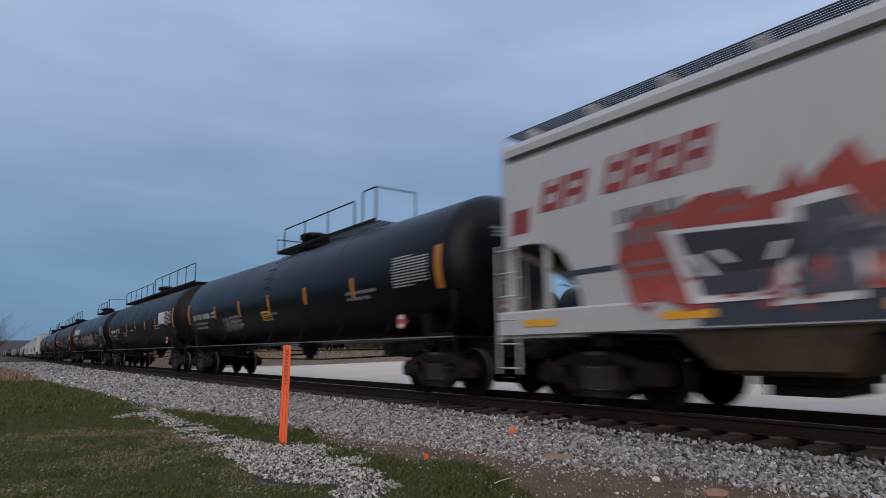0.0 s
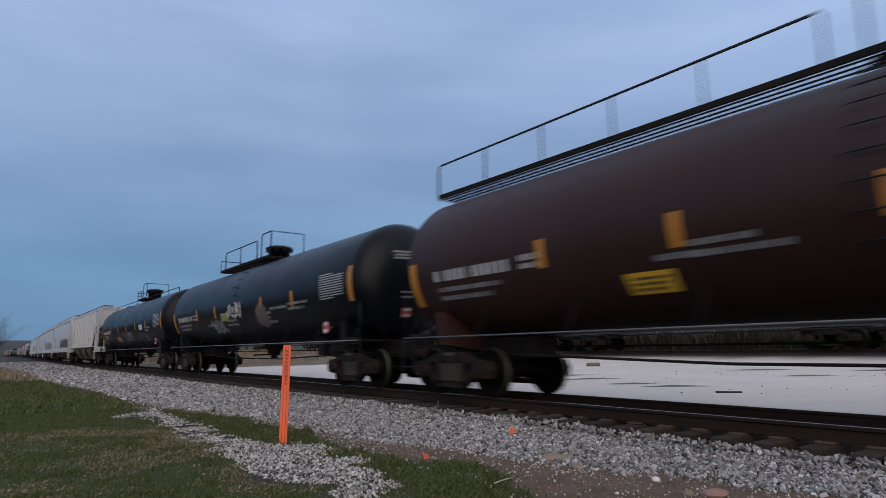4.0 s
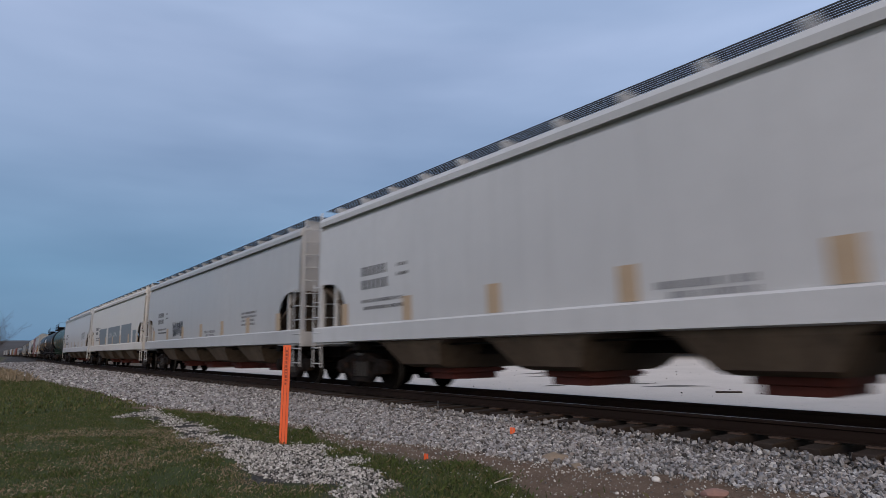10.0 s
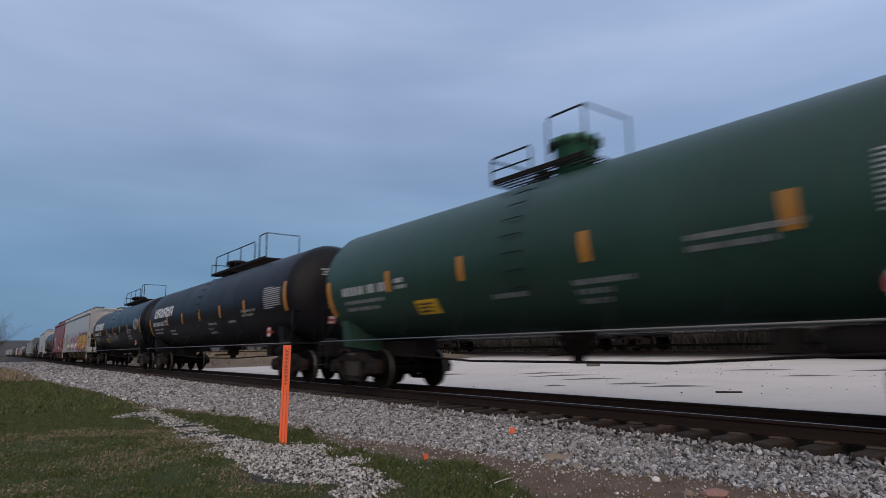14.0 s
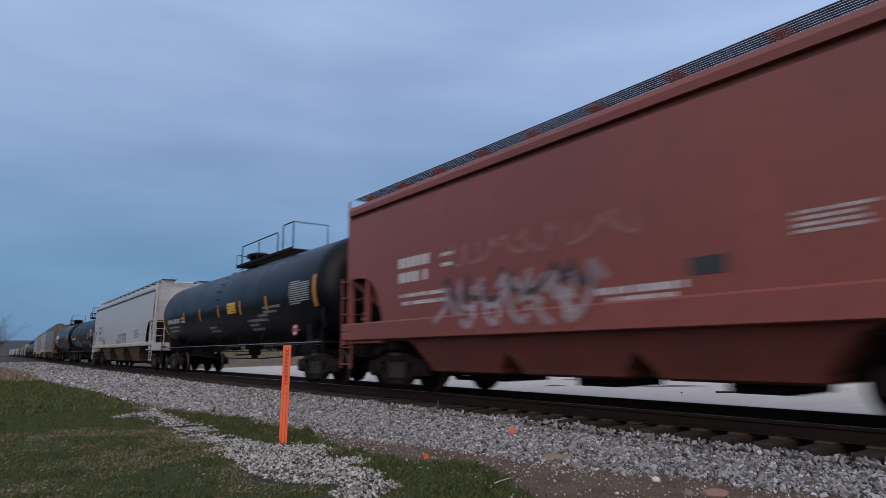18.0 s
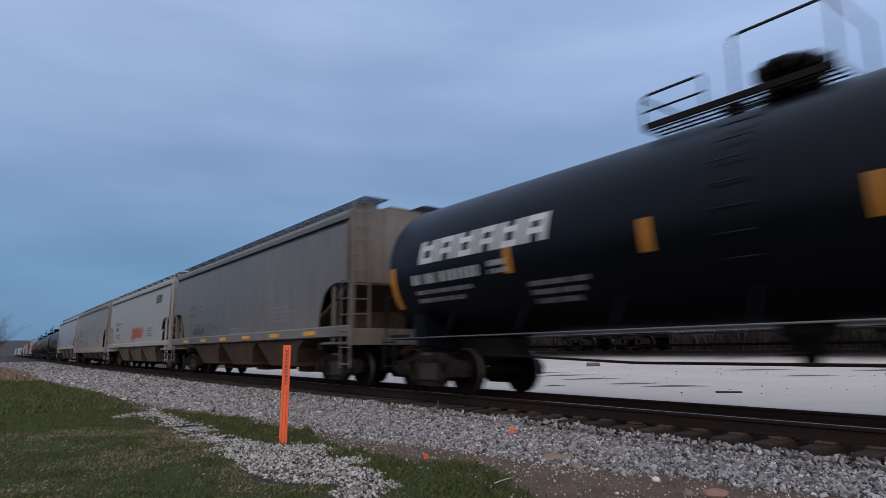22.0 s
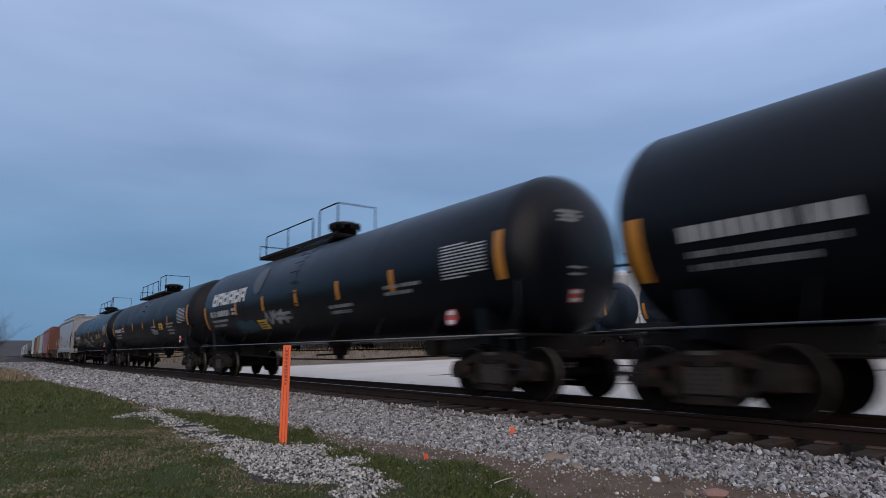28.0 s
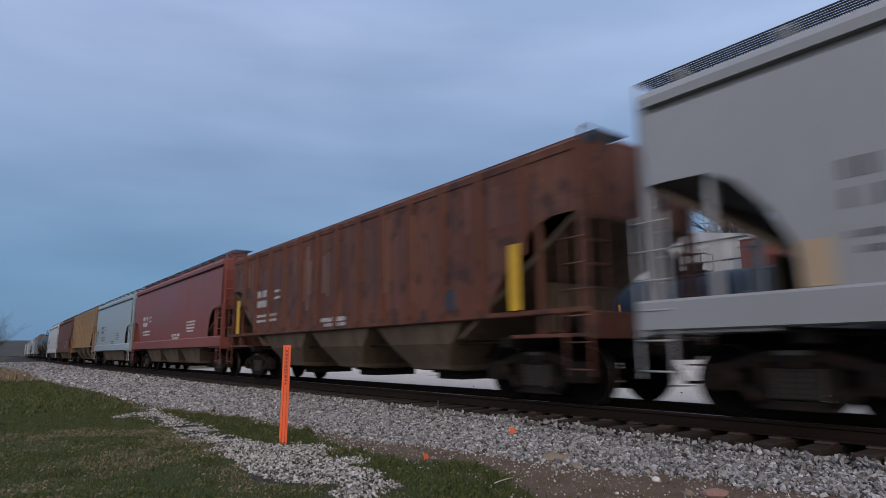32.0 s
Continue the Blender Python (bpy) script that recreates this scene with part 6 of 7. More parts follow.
wagon(17, "hopper", "cream_hopper", "cream covered hopper wagon with large colourful graffiti", gates="gate_red", bays=4)
wagon(18, "hopper", "red_hopper", "red oxide covered hopper wagon with dark graffiti scrawl", under="gate_red", bays=3, marks="white", sill_z=(1.12, 1.50), data=(3.6, 4.4, 2.08, 2.36))
wagon(19, "tank", "black_tank", "black tank wagon with a yellow warning panel", top=(-0.7, 3.5, 4.8), sign=0)
wagon(20, "hopper", "pearl_hopper", "off-white covered hopper wagon with amber sill reflectors", under="brown_grime", bays=3, refl="sill_tape", sill_z=(1.28, 1.46), refl_x=(-7.29, -4.55, -2.15, 0.15, 2.49, 4.8, 7.2))
wagon(21, "tank", "rusty_tank", "rusty brown-black tank wagon covered with graffiti", r=1.43, stripes=(1.76, 1.6), top=(-1.6, -0.8, 0.8), refl_x=(-4.0, -1.89, 0.15, 2.29, 4.4))
wagon(22, "tank", "black_tank", "black tank wagon with large white block lettering", sign=0, top=(-1.8, -0.8, 0.9), letters=True)
wagon(23, "hopper", "tan_hopper", "dirty tan covered hopper wagon", under="brown_grime", gates="gate_red", bays=3, refl="sill_tape", sill_z=(1.22, 1.48), refl_x=(-5.93, -3.45, -1.08, 1.3, 3.7, 6.1))
wagon(24, "hopper", "beige_hopper", "beige covered hopper wagon with a red graffiti tag", bays=3, sill_z=(1.25, 1.46), refl="amber_dull", refl_x=(-6.85, -4.08, 6.7))
wagon(25, "hopper", "greige_hopper", "dirty grey-tan covered hopper wagon with rust streaks", beads=True, bays=4, refl="sill_tape", sill_z=(0.98, 1.32), refl_x=(-6.31, -4.33, -2.0, 0.3, 2.6, 4.9, 6.8))
wagon(26, "hopper", "grey_hopper", "light grey covered hopper wagon", nz=2.92, bays=3, refl="sill_tape", sill_z=(1.38, 1.58), refl_x=(-6.6, -3.6, -0.6, 2.4, 5.4))
wagon(27, "tank", "black_tank", "black tank wagon with blue and green graffiti", sign=0, top=(-1.4, -0.4, 0.9))
wagon(28, "tank", "black_tank", "black tank wagon with a yellow panel", top=(-6.0, -0.75, 0.95), sign=2)
wagon(29, "tank", "black_tank", "black tank wagon with white block lettering and a round emblem", top=(-5.2, -0.75, 0.9), letters=True)
wagon(30, "tank", "dull_tank", "black tank wagon with a yellow panel and long rails", stripes=(2.02, 2.08), top=(-5.6, -0.75, 0.95), sign=2)
wagon(31, "tank", "black_tank", "black tank wagon with a white graffiti doodle", top=(-1.45, 4.1, 5.1), sign=2)
wagon(32, "hopper", "grey_hopper", "light grey covered hopper wagon with rust stains", bays=2, refl="amber_dull", refl_x=(-4.7, -1.6, 1.6, 4.7), cut=CUT_WIDE)
wagon(33, "hopper", "rust_hopper", "heavily rusted ribbed covered hopper wagon with yellow end stripes", bays=3, ribbed=True, marks="white", drop=0.30, data=(0.0, 0.0, 1.7, 1.8))
wagon(34, "hopper", "red_hopper", "faded red covered hopper wagon", bays=3, marks="white")
wagon(35, "hopper", "blue_hopper", "pale blue-grey covered hopper wagon", bays=3)
wagon(36, "hopper", "ochre_hopper", "faded ochre ribbed hopper wagon", bays=3, ribbed=True)
wagon(37, "hopper", "rust_hopper", "dark rusty hopper wagon", bays=3)
wagon(38, "hopper", "white_hopper", "white covered hopper wagon", bays=3)
wagon(39, "tank", "blue_tank", "blue-black tank wagon with amber reflectors", top=(-1.7, -0.5, 0.9))
wagon(40, "tank", "black_tank", "plain black tank wagon", top=(-1.7, -0.5, 0.9))
for i, (k, p, lab) in enumerate((("hopper", "tan_hopper", "tan covered hopper wagon"), ("hopper", "cream_hopper", "cream covered hopper wagon"), ("tank", "black_tank", "plain black tank wagon"),
                                 ("hopper", "grey_hopper", "light grey covered hopper wagon"), ("hopper", "white_hopper", "white covered hopper wagon"), ("hopper", "tan_hopper", "tan covered hopper wagon"),
                                 ("hopper", "white_hopper", "white covered hopper wagon"))):
    wagon(41 + i, k, p, lab)


# ---- beyond the yard: buildings, trees, far rise ----
M["red_wall"] = mat("weathered_red_wall", (0.235, 0.062, 0.045), 0.85, var=0.22, scale=1.2, streak=0.3, streak_col=(0.15, 0.05, 0.04), bump=0.01, bump_scale=14)
M["white_wall"] = mat("off_white_siding", (0.58, 0.57, 0.56), 0.7, var=0.12, scale=1.0, streak=0.3, streak_col=(0.42, 0.40, 0.37))
M["coping"] = mat("pale_roof_coping", (0.52, 0.53, 0.56), 0.6, var=0.12, scale=3.0)
M["window"] = mat("dark_window_glass", (0.02, 0.024, 0.03), 0.08, var=0.2, scale=2.0)
M["frame_white"] = mat("white_door_frame", (0.62, 0.61, 0.58), 0.6, var=0.12, scale=4.0)
M["door"] = mat("dark_door_panel", (0.05, 0.05, 0.055), 0.6, var=0.2, scale=4.0)
M["bark"] = mat("grey_brown_bark", (0.055, 0.046, 0.042), 0.95, var=0.3, scale=3.0, bump=0.02, bump_scale=9)
M["twig"] = mat("bare_twigs", (0.070, 0.055, 0.050), 0.95, var=0.3, scale=2.0)
M["needle"] = mat("dark_conifer_needles", (0.012, 0.022, 0.014), 0.9, var=0.4, scale=2.0)
M["far_wood"] = mat("distant_bare_woodland", (0.045, 0.043, 0.044), 1.0, var=0.3, scale=0.05)


def window(parent, x, y, z, w, h, face):
    """A framed pane in a wall that faces -y ("y") or +x ("x")."""
    def b(g, u0, u1, d0, d1, z0, z1):
        if face == "y":
            g.box(x + u0, x + u1, y - d1, y - d0, z0, z1, 0.01)
        else:
            g.box(x + d0, x + d1, y + u0, y + u1, z0, z1, 0.01)
    g = Geo()
    b(g, -w / 2, w / 2, 0.0, 0.03, z, z + h)
    win = part("window", g, M["window"], parent, "narrow dark window")
    g = Geo()
    t = 0.07
    b(g, -w / 2 - t, -w / 2, 0.0, 0.06, z - t, z + h + t)
    b(g, w / 2, w / 2 + t, 0.0, 0.06, z - t, z + h + t)
    b(g, -w / 2, w / 2, 0.0, 0.06, z + h, z + h + t)
    b(g, -w / 2, w / 2, 0.0, 0.055, z + h * 0.5 - 0.02, z + h * 0.5 + 0.02)
    part("window_frame", g, M["door"], win)
    g = Geo()
    b(g, -w / 2 - 0.12, w / 2 + 0.12, 0.0, 0.12, z - 0.10, z)
    part("window_sill", g, M["coping"], win)


def make_buildings():
    red = thing("red_building", "two-storey flat-roofed red building with narrow dark windows", "building")
    x0, x1, y0, y1, zg, zr = -25.2, -18.0, 50.2, 66.0, 0.7, 10.05
    wall = part("wall", Geo().box(x0, x1, y0, y1, zg, zr, 0.03), M["red_wall"], red)
    g = Geo()
    g.box(x0 - 0.12, x1 + 0.12, y0 - 0.12, y0 + 0.25, zr, zr + 0.14, 0.02)
    g.box(x1 - 0.25, x1 + 0.12, y0 + 0.25, y1 + 0.12, zr, zr + 0.14, 0.02)
    g.box(x0 - 0.12, x0 + 0.25, y0 + 0.25, y1 + 0.12, zr, zr + 0.14, 0.02)
    part("coping", g, M["coping"], red, "pale metal parapet coping")
    part("roof", Geo().box(x0 + 0.25, x1 - 0.25, y0 + 0.25, y1 - 0.1, zr - 0.05, zr + 0.04, 0.01), M["far_wood"], red)
    window(red, -20.2, y0, 6.9, 0.75, 1.5, "y")
    window(red, -23.8, y0, 6.3, 0.75, 1.5, "y")
    window(red, -23.3, y0, 2.4, 0.9, 1.6, "y")
    for yy in (53.4, 56.6, 59.8):
        window(red, x1, yy, 7.3, 0.8, 1.2, "x")
    d = part("door", Geo().box(-21.9, -20.9, y0 - 0.05, y0, zg + 2.6, zg + 5.0, 0.01), M["door"], red)
    g = Geo()
    for u0, u1, z0, z1 in ((-22.3, -21.9, 3.0, 6.0), (-20.9, -20.5, 3.0, 6.0), (-22.3, -20.5, 5.72, 6.05)):
        g.box(u0, u1, y0 - 0.09, y0, z0, z1, 0.01)
    part("door_frame", g, M["frame_white"], d, "white painted door surround")

    white = thing("white_building", "tall off-white building with a low gable roof", "building")
    x0, x1, y0, y1, zr = -38.5, -26.2, 53.0, 70.0, 10.9
    part("wall", Geo().box(x0, x1, y0, y1, 0.7, zr, 0.03), M["white_wall"], white)
    for i in range(9):
        x = x0 + 0.7 + i * 1.36
        part("wall_panel", shared("panel", "wall_panel", lambda g: g.box(-0.62, 0.62, -0.03, 0.0, 1.0, 10.6, 0.012), M["white_wall"]), None, white, at=(x, y0, 0))
    g = Geo()
    g.prism([(x0 - 0.4, zr), (x0 - 0.4, zr + 0.12), ((x0 + x1) / 2, zr + 1.3), (x1 + 0.4, zr + 0.12), (x1 + 0.4, zr)], "y", y0 - 0.3, y1)
    part("roof", g, M["coping"], white, "pale shallow gable roof")
    g = Geo()
    g.box(x0, x1, y0 - 0.06, y0 - 0.03, 8.9, 9.05, 0.01)
    part("trim_band", g, M["door"], white)

    silo = thing("storage_silo", "pale grey round storage silo with a shallow cap", "silo", m=pose(-46, 62, 0.7))
    part("shell", Geo().lathe([(0, 2.3), (9.0, 2.3), (9.1, 2.36), (9.2, 2.36)], "z", 28), M["white_wall"], silo)
    part("cap", Geo().lathe([(9.2, 2.36), (9.9, 0.5), (9.95, 0.0)], "z", 28), M["coping"], silo)


make_buildings()


def bare_tree(x, y, h, seed, spread=0.55, label="tall bare deciduous tree"):
    rng = random.Random(seed)
    trunk, twigs = Geo(), Geo()

    def grow(p, d, length, r, depth):
        q = p + d * length
        m = p + d * length * 0.5 + Vector((rng.uniform(-1, 1), rng.uniform(-1, 1), rng.uniform(-0.3, 0.5))) * length * 0.07
        (trunk if depth < 3 else twigs).tube([p, m, q], [r, r * 0.85, r * 0.68], 7 if depth < 2 else (5 if depth < 4 else 3), False)
        if depth >= 6:
            return
        n = 2 if depth < 1 else rng.choice((2, 3, 3))
        if depth == 0:
            n = 4
        for i in range(n):
            a = rng.uniform(0, 6.283)
            side = Vector((math.cos(a), math.sin(a), rng.uniform(-0.1, 0.35)))
            nd = (d * rng.uniform(0.7, 1.0) + side * spread * rng.uniform(0.6, 1.25)).normalized()
            start = p + (q - p) * (rng.uniform(0.55, 1.0) if i else 1.0)
            grow(start, nd, length * rng.uniform(0.62, 0.82), r * (0.62 if i else 0.68), depth + 1)
    grow(Vector((0, 0, -0.2)), Vector((rng.uniform(-0.06, 0.06), rng.uniform(-0.06, 0.06), 1)).normalized(), h * 0.27, h * 0.017, 0)
    ob = thing("bare_tree", label, "tree", "bare trees", pose(x, y, ground_z(x, y)))
    part("trunk", trunk, M["bark"], ob)
    part("crown", twigs, M["twig"], ob, "open crown of fine bare twigs")


for i, (x, y, h) in enumerate(((-33.0, 70, 28), (-28.6, 72, 28.5), (-25.0, 74, 26), (-20.0, 76, 22), (-38.5, 76, 25), (-43, 70, 14), (-52, 66, 15), (-18.2, 84, 21), (-105, 37, 16.5), (-112, 41, 15), (-99, 40, 14))):
    bare_tree(x, y, h, 20 + i, 0.55)


def bush(x, y, h, seed):
    rng = random.Random(seed)
    g = Geo()
    for k in range(44):
        a = rng.uniform(0, 6.283)
        p = Vector((rng.uniform(-0.4, 0.4), rng.uniform(-0.4, 0.4), 0))
        d = Vector((math.cos(a) * 0.45, math.sin(a) * 0.45, 1)).normalized()
        for depth in range(3):
            length = h * rng.uniform(0.22, 0.4)
            q = p + d * length
            g.tube([p, q], [0.022 / (depth + 1), 0.014 / (depth + 1)], 3, False)
            for _ in range(4):
                s = p + (q - p) * rng.random()
                e = s + (d + Vector((rng.uniform(-1, 1), rng.uniform(-1, 1), rng.uniform(-0.2, 0.6)))).normalized() * length * rng.uniform(0.5, 0.9)
                g.tube([s, e], [0.008, 0.004], 3, False)
            p, d = q, (d + Vector((rng.uniform(-0.5, 0.5), rng.uniform(-0.5, 0.5), 0))).normalized()
    ob = thing("bare_bush", "leafless brown thicket beside the track", "bush", "thicket beside the track", pose(x, y, ground_z(x, y)))
    part("branches", g, M["twig"], ob)


rb = random.Random(77)
for i in range(26):
    x = -58 - i * 3.1
    bush(x, 0.030 * -x - 1.9 - rb.uniform(0.0, 2.4) - 0.012 * -x * (i % 3), rb.uniform(2.6, 5.0), 300 + i)

for i in range(8):
    x = -50 - i * 4.0
    bush(x, 0.013 * -x - 1.5 - rb.uniform(0.0, 0.8), rb.uniform(2.8, 4.2), 350 + i)

conifer = thing("conifer", "dark ragged evergreen tree", "tree", m=pose(-17.6, 66.0, 0.7))
part("trunk", Geo().tube([(0, 0, 0), (0.1, 0, 8), (0, 0, 17)], [0.28, 0.2, 0.04], 7), M["bark"], conifer)
rc = random.Random(8)
g = Geo()
for k in range(700):
    z = rc.uniform(3, 17)
    r = (17.4 - z) * 0.23 * rc.uniform(0.25, 1.1)
    a = rc.uniform(0, 6.283)
    p = Vector((r * math.cos(a), r * math.sin(a), z - r * 0.25))
    t = Vector((math.cos(a), math.sin(a), -0.35)).normalized()
    u = Vector((-math.sin(a), math.cos(a), 0))
    w = rc.uniform(0.18, 0.5)
    g.add([p - t * w, p + u * w * 0.5 + Vector((0, 0, 0.08)), p + t * w, p - u * w * 0.5 - Vector((0, 0, 0.05))], [(0, 1, 2), (0, 2, 3)])
part("needles", g, M["needle"], conifer, "drooping needle clumps")


def make_ridge():
    """A low wooded rise round the horizon."""
    rng = random.Random(12)
    n = 150
    v, f = [], []
    for i in range(n + 1):
        a = 2 * math.pi * i / n
        far = 760 + 90 * math.sin(3 * a + 0.6)
        hill = 11.5 + 4.0 * math.sin(2 * a + 1.2) + 2.2 * math.sin(7 * a) + rng.uniform(-0.9, 0.9)
        for r, z in ((far - 60, 0.2), (far - 25, hill * 0.62), (far, hill * 0.92 + rng.uniform(-0.4, 0.4)), (far + 40, hill + rng.uniform(-0.6, 0.6)), (far + 160, hill * 0.8), (far + 300, 0.0)):
            v.append((r * math.cos(a), r * math.sin(a), z))
    m = 6
    for i in range(n):
        for j in range(m - 1):
            f.append((i * m + j, (i + 1) * m + j, (i + 1) * m + j + 1, i * m + j + 1))
    g = Geo()
    g.add(v, f)
    tagged(new("backdrop_rise", g.mesh("backdrop_rise", M["far_wood"])), "low wooded rise on the horizon", "hill", kind="structure")


make_ridge()

# ---- the far train, running the other way ----
FAR = []
PITCH2 = 17.6


def gone(t):
    """How far the far train has run by t: it slows a little."""
    return 17.85 * t - 0.129 * t * t


far_paints = ("blue_tank", "black_tank", "dull_tank", "blue_tank", "black_tank")
masters = {}
for i in range(33):
    mid = 7.2 - PITCH2 / 2 - 6 * PITCH2 + i * PITCH2
    p = far_paints[(i * 7 + i // 3) % 5]
    if p not in masters:
        car, skin = tank_car("tank_wagon", PITCH2, p, {"blue_tank": "blue-black tank wagon on the far track", "black_tank": "black tank wagon on the far track", "dull_tank": "dull black tank wagon on the far track"}[p],
                             seed=500 + i, marks=4, simple=True)
        car["group"] = "wagons of the far train"
        masters[p] = car
        car.matrix_basis = pose(mid, TRACK2_Y, RAIL2_Z)
    else:
        car = copy_thing(masters[p], pose(mid, TRACK2_Y, RAIL2_Z))
    FAR.append((car, mid))


# ---- paint that sets single wagons apart ----
CARS = {}
for i, (car, mid) in enumerate(WAGONS):
    CARS[i] = car
TANK, SMOOTH = Skin("tank"), Skin("hopper")
SILL = Skin("hopper")
SILL.y = lambda z, lift: -(hopper_half(z, 1.57) + 0.072 * max(0.0, min(1.0, (1.60 - z) / 0.1)) + lift)
FLAT = Skin("flat")
FLAT.y = lambda z, lift: -(1.52 + lift)


def panel(i, skin, x0, x1, z0, z1, material, label, name="painted_panel", lift=0.007, slant=0.0):
    g = Geo()
    mark(g, skin, (x0, x1), z0, z1, lift, slant, 6)
    part(name, g, M[material], CARS[i], label)


def scribble(i, skin, x0, x1, z0, z1, col, seed, strokes=7, wide=0.045, label="loose spray-painted scrawl"):
    """A run of looping sprayed strokes, one part."""
    rng = random.Random(seed)
    g = Geo()
    step = (x1 - x0) / strokes
    for k in range(strokes):
        pts = []
        a, b = x0 + k * step, x0 + (k + rng.uniform(0.8, 1.5)) * step
        ph, amp = rng.uniform(0, 6.28), rng.uniform(0.35, 0.5) * (z1 - z0)
        for q in range(9):
            t = q / 8
            pts.append((a + (b - a) * t + 0.18 * step * math.sin(9 * t + ph), (z0 + z1) / 2 + amp * math.sin(5.5 * t + ph)))
        for (xa, za), (xb, zb) in zip(pts, pts[1:]):
            d = Vector((xb - xa, zb - za))
            if d.length < 1e-3:
                continue
            nrm = Vector((-d.y, d.x)).normalized() * wide
            q = [(xa + nrm.x, za + nrm.y), (xb + nrm.x, zb + nrm.y), (xb - nrm.x, zb - nrm.y), (xa - nrm.x, za - nrm.y)]
            g.add([(x, skin.y(z, 0.009 + 0.0004 * k), z) for x, z in q], [(0, 1, 2, 3)])
    part("graffiti_scrawl", g, spray(col), CARS[i], label, kind="stuff")


def blotch(i, skin, x, z, rx, rz, col, seed, label="faded sprayed patch", lift=0.010):
    rng = random.Random(seed)
    g = Geo()
    polymark(g, skin, [(x + rx * math.cos(t) * rng.uniform(0.7, 1.15), z + rz * math.sin(t) * rng.uniform(0.7, 1.15)) for t in [k * 2 * math.pi / 18 for k in range(18)]], lift)
    part("paint_patch", g, spray(col), CARS[i], label)


W, K, R_, PURPLE, PINK = (0.62, 0.62, 0.62), (0.02, 0.02, 0.025), (0.36, 0.045, 0.03), (0.13, 0.055, 0.14), (0.40, 0.22, 0.30)
BLUE, CYAN, GOLD, ORANGE = (0.035, 0.10, 0.30), (0.04, 0.22, 0.34), (0.58, 0.31, 0.012), (0.62, 0.20, 0.02)
g = Geo()
big_letters(g, SMOOTH, -8.7, -7.75, 3.02, 3.52, 2, 0.25)
big_letters(g, SMOOTH, -7.45, -5.8, 3.06, 3.60, 4, 0.25)
part("company_name", g, M["cp_red"], CARS[0], "large slanted red block lettering", kind="stuff")
g = Geo()
mark(g, SMOOTH, (-9.35, -8.95), 2.75, 3.15, 0.008, 0.1)
part("emblem", g, M["cp_red"], CARS[0], "small red emblem")
rr = random.Random(10)
for k in range(15):
    blotch(0, SILL, -6.7 + k * 0.58, 2.0 + 0.1 * k / 15 + rr.uniform(-0.05, 0.12), rr.uniform(0.5, 0.75), rr.uniform(0.62, 0.80), (0.27, 0.040, 0.028), 900 + k, "red sprayed backing", 0.0050 + 0.0003 * k)
graffiti(CARS[0], SILL, random.Random(1), -6.3, 1.5, 1.40, 2.42, (K, (0.05, 0.055, 0.07), K, (0.10, 0.10, 0.12)), (0.52, 0.52, 0.53), 4, (0.24, 0.040, 0.028))
FRINGE = Skin("flat")
FRINGE.y = lambda z, lift: -(1.615 + lift)
panel(0, FRINGE, -6.1, 9.0, 1.13, 1.43, "navy", "dark navy sill paint", lift=0.002)
panel(0, SMOOTH, -8.3, -7.3, 1.95, 2.03, "navy", "dark painted bar")
panel(2, TANK, 5.75, 7.0, 2.30, 2.86, "decal_white", "white painted panel on the tank side")
graffiti(CARS[3], TANK, random.Random(3), -3.1, 3.5, 1.55, 2.42, ((0.30, 0.20, 0.27), (0.24, 0.16, 0.22), (0.34, 0.27, 0.32)), (0.16, 0.09, 0.14), 6)
blotch(3, TANK, -5.2, 1.85, 0.5, 0.3, (0.16, 0.12, 0.13), 31)
panel(5, TANK, -1.7, -0.9, 2.02, 2.30, "olive_panel", "faded olive panel")
scribble(5, TANK, -0.9, 0.5, 2.1, 2.6, W, 51, 5)
scribble(5, TANK, -3.0, -1.6, 1.6, 2.1, (0.34, 0.35, 0.37), 52, 5)
blotch(5, TANK, 2.3, 2.0, 0.55, 0.42, (0.13, 0.105, 0.095), 53)
scribble(6, TANK, -0.9, 1.4, 1.62, 2.1, (0.22, 0.23, 0.25), 61, 10, 0.025)
panel(6, TANK, 3.8, 4.6, 2.18, 2.46, "decal_white", "white panel of data lines")
scribble(6, TANK, 3.2, 5.2, 1.7, 2.1, (0.07, 0.06, 0.06), 62, 7)
g = Geo()
for k in range(6):
    mark(g, FLAT, (-0.2, 0.55), 1.66 + 0.055 * k, 1.685 + 0.055 * k, 0.012, 0.0, 1)
part("notice_print", g, spray((0.40, 0.22, 0.20)), CARS[7], "faded red notice lines", kind="stuff")
graffiti(CARS[8], SMOOTH, random.Random(8), 0.3, 7.9, 1.52, 2.50, ((0.10, 0.045, 0.10), (0.05, 0.035, 0.06), (0.12, 0.06, 0.13)), (0.30, 0.26, 0.11), 7, (0.33, 0.30, 0.17))
panel(9, SMOOTH, -5.6, 5.7, 1.50, 2.44, "patch_grey", "slate-grey overpainted band")
panel(9, SMOOTH, 6.2, 8.0, 1.50, 2.2, "patch_grey", "slate-grey overpainted patch")
panel(9, SMOOTH, -0.8, 1.0, 2.06, 2.62, "white_hopper", "white patch with data lines", lift=0.012, slant=0.3)
g = Geo()
for k in range(4):
    mark(g, SMOOTH, (-0.55 + 0.05 * k, 0.95 + 0.05 * k), 2.12 + 0.12 * k, 2.16 + 0.12 * k, 0.017, 0.0, 1)
part("notice_print", g, M["decal_black"], CARS[9], "dark data lines", kind="stuff")
scribble(1, TANK, -4.7, -3.0, 1.62, 2.15, (0.17, 0.18, 0.19), 11, 9, 0.04)
scribble(1, TANK, -4.4, -2.7, 1.75, 2.0, (0.24, 0.25, 0.26), 12, 7, 0.03)
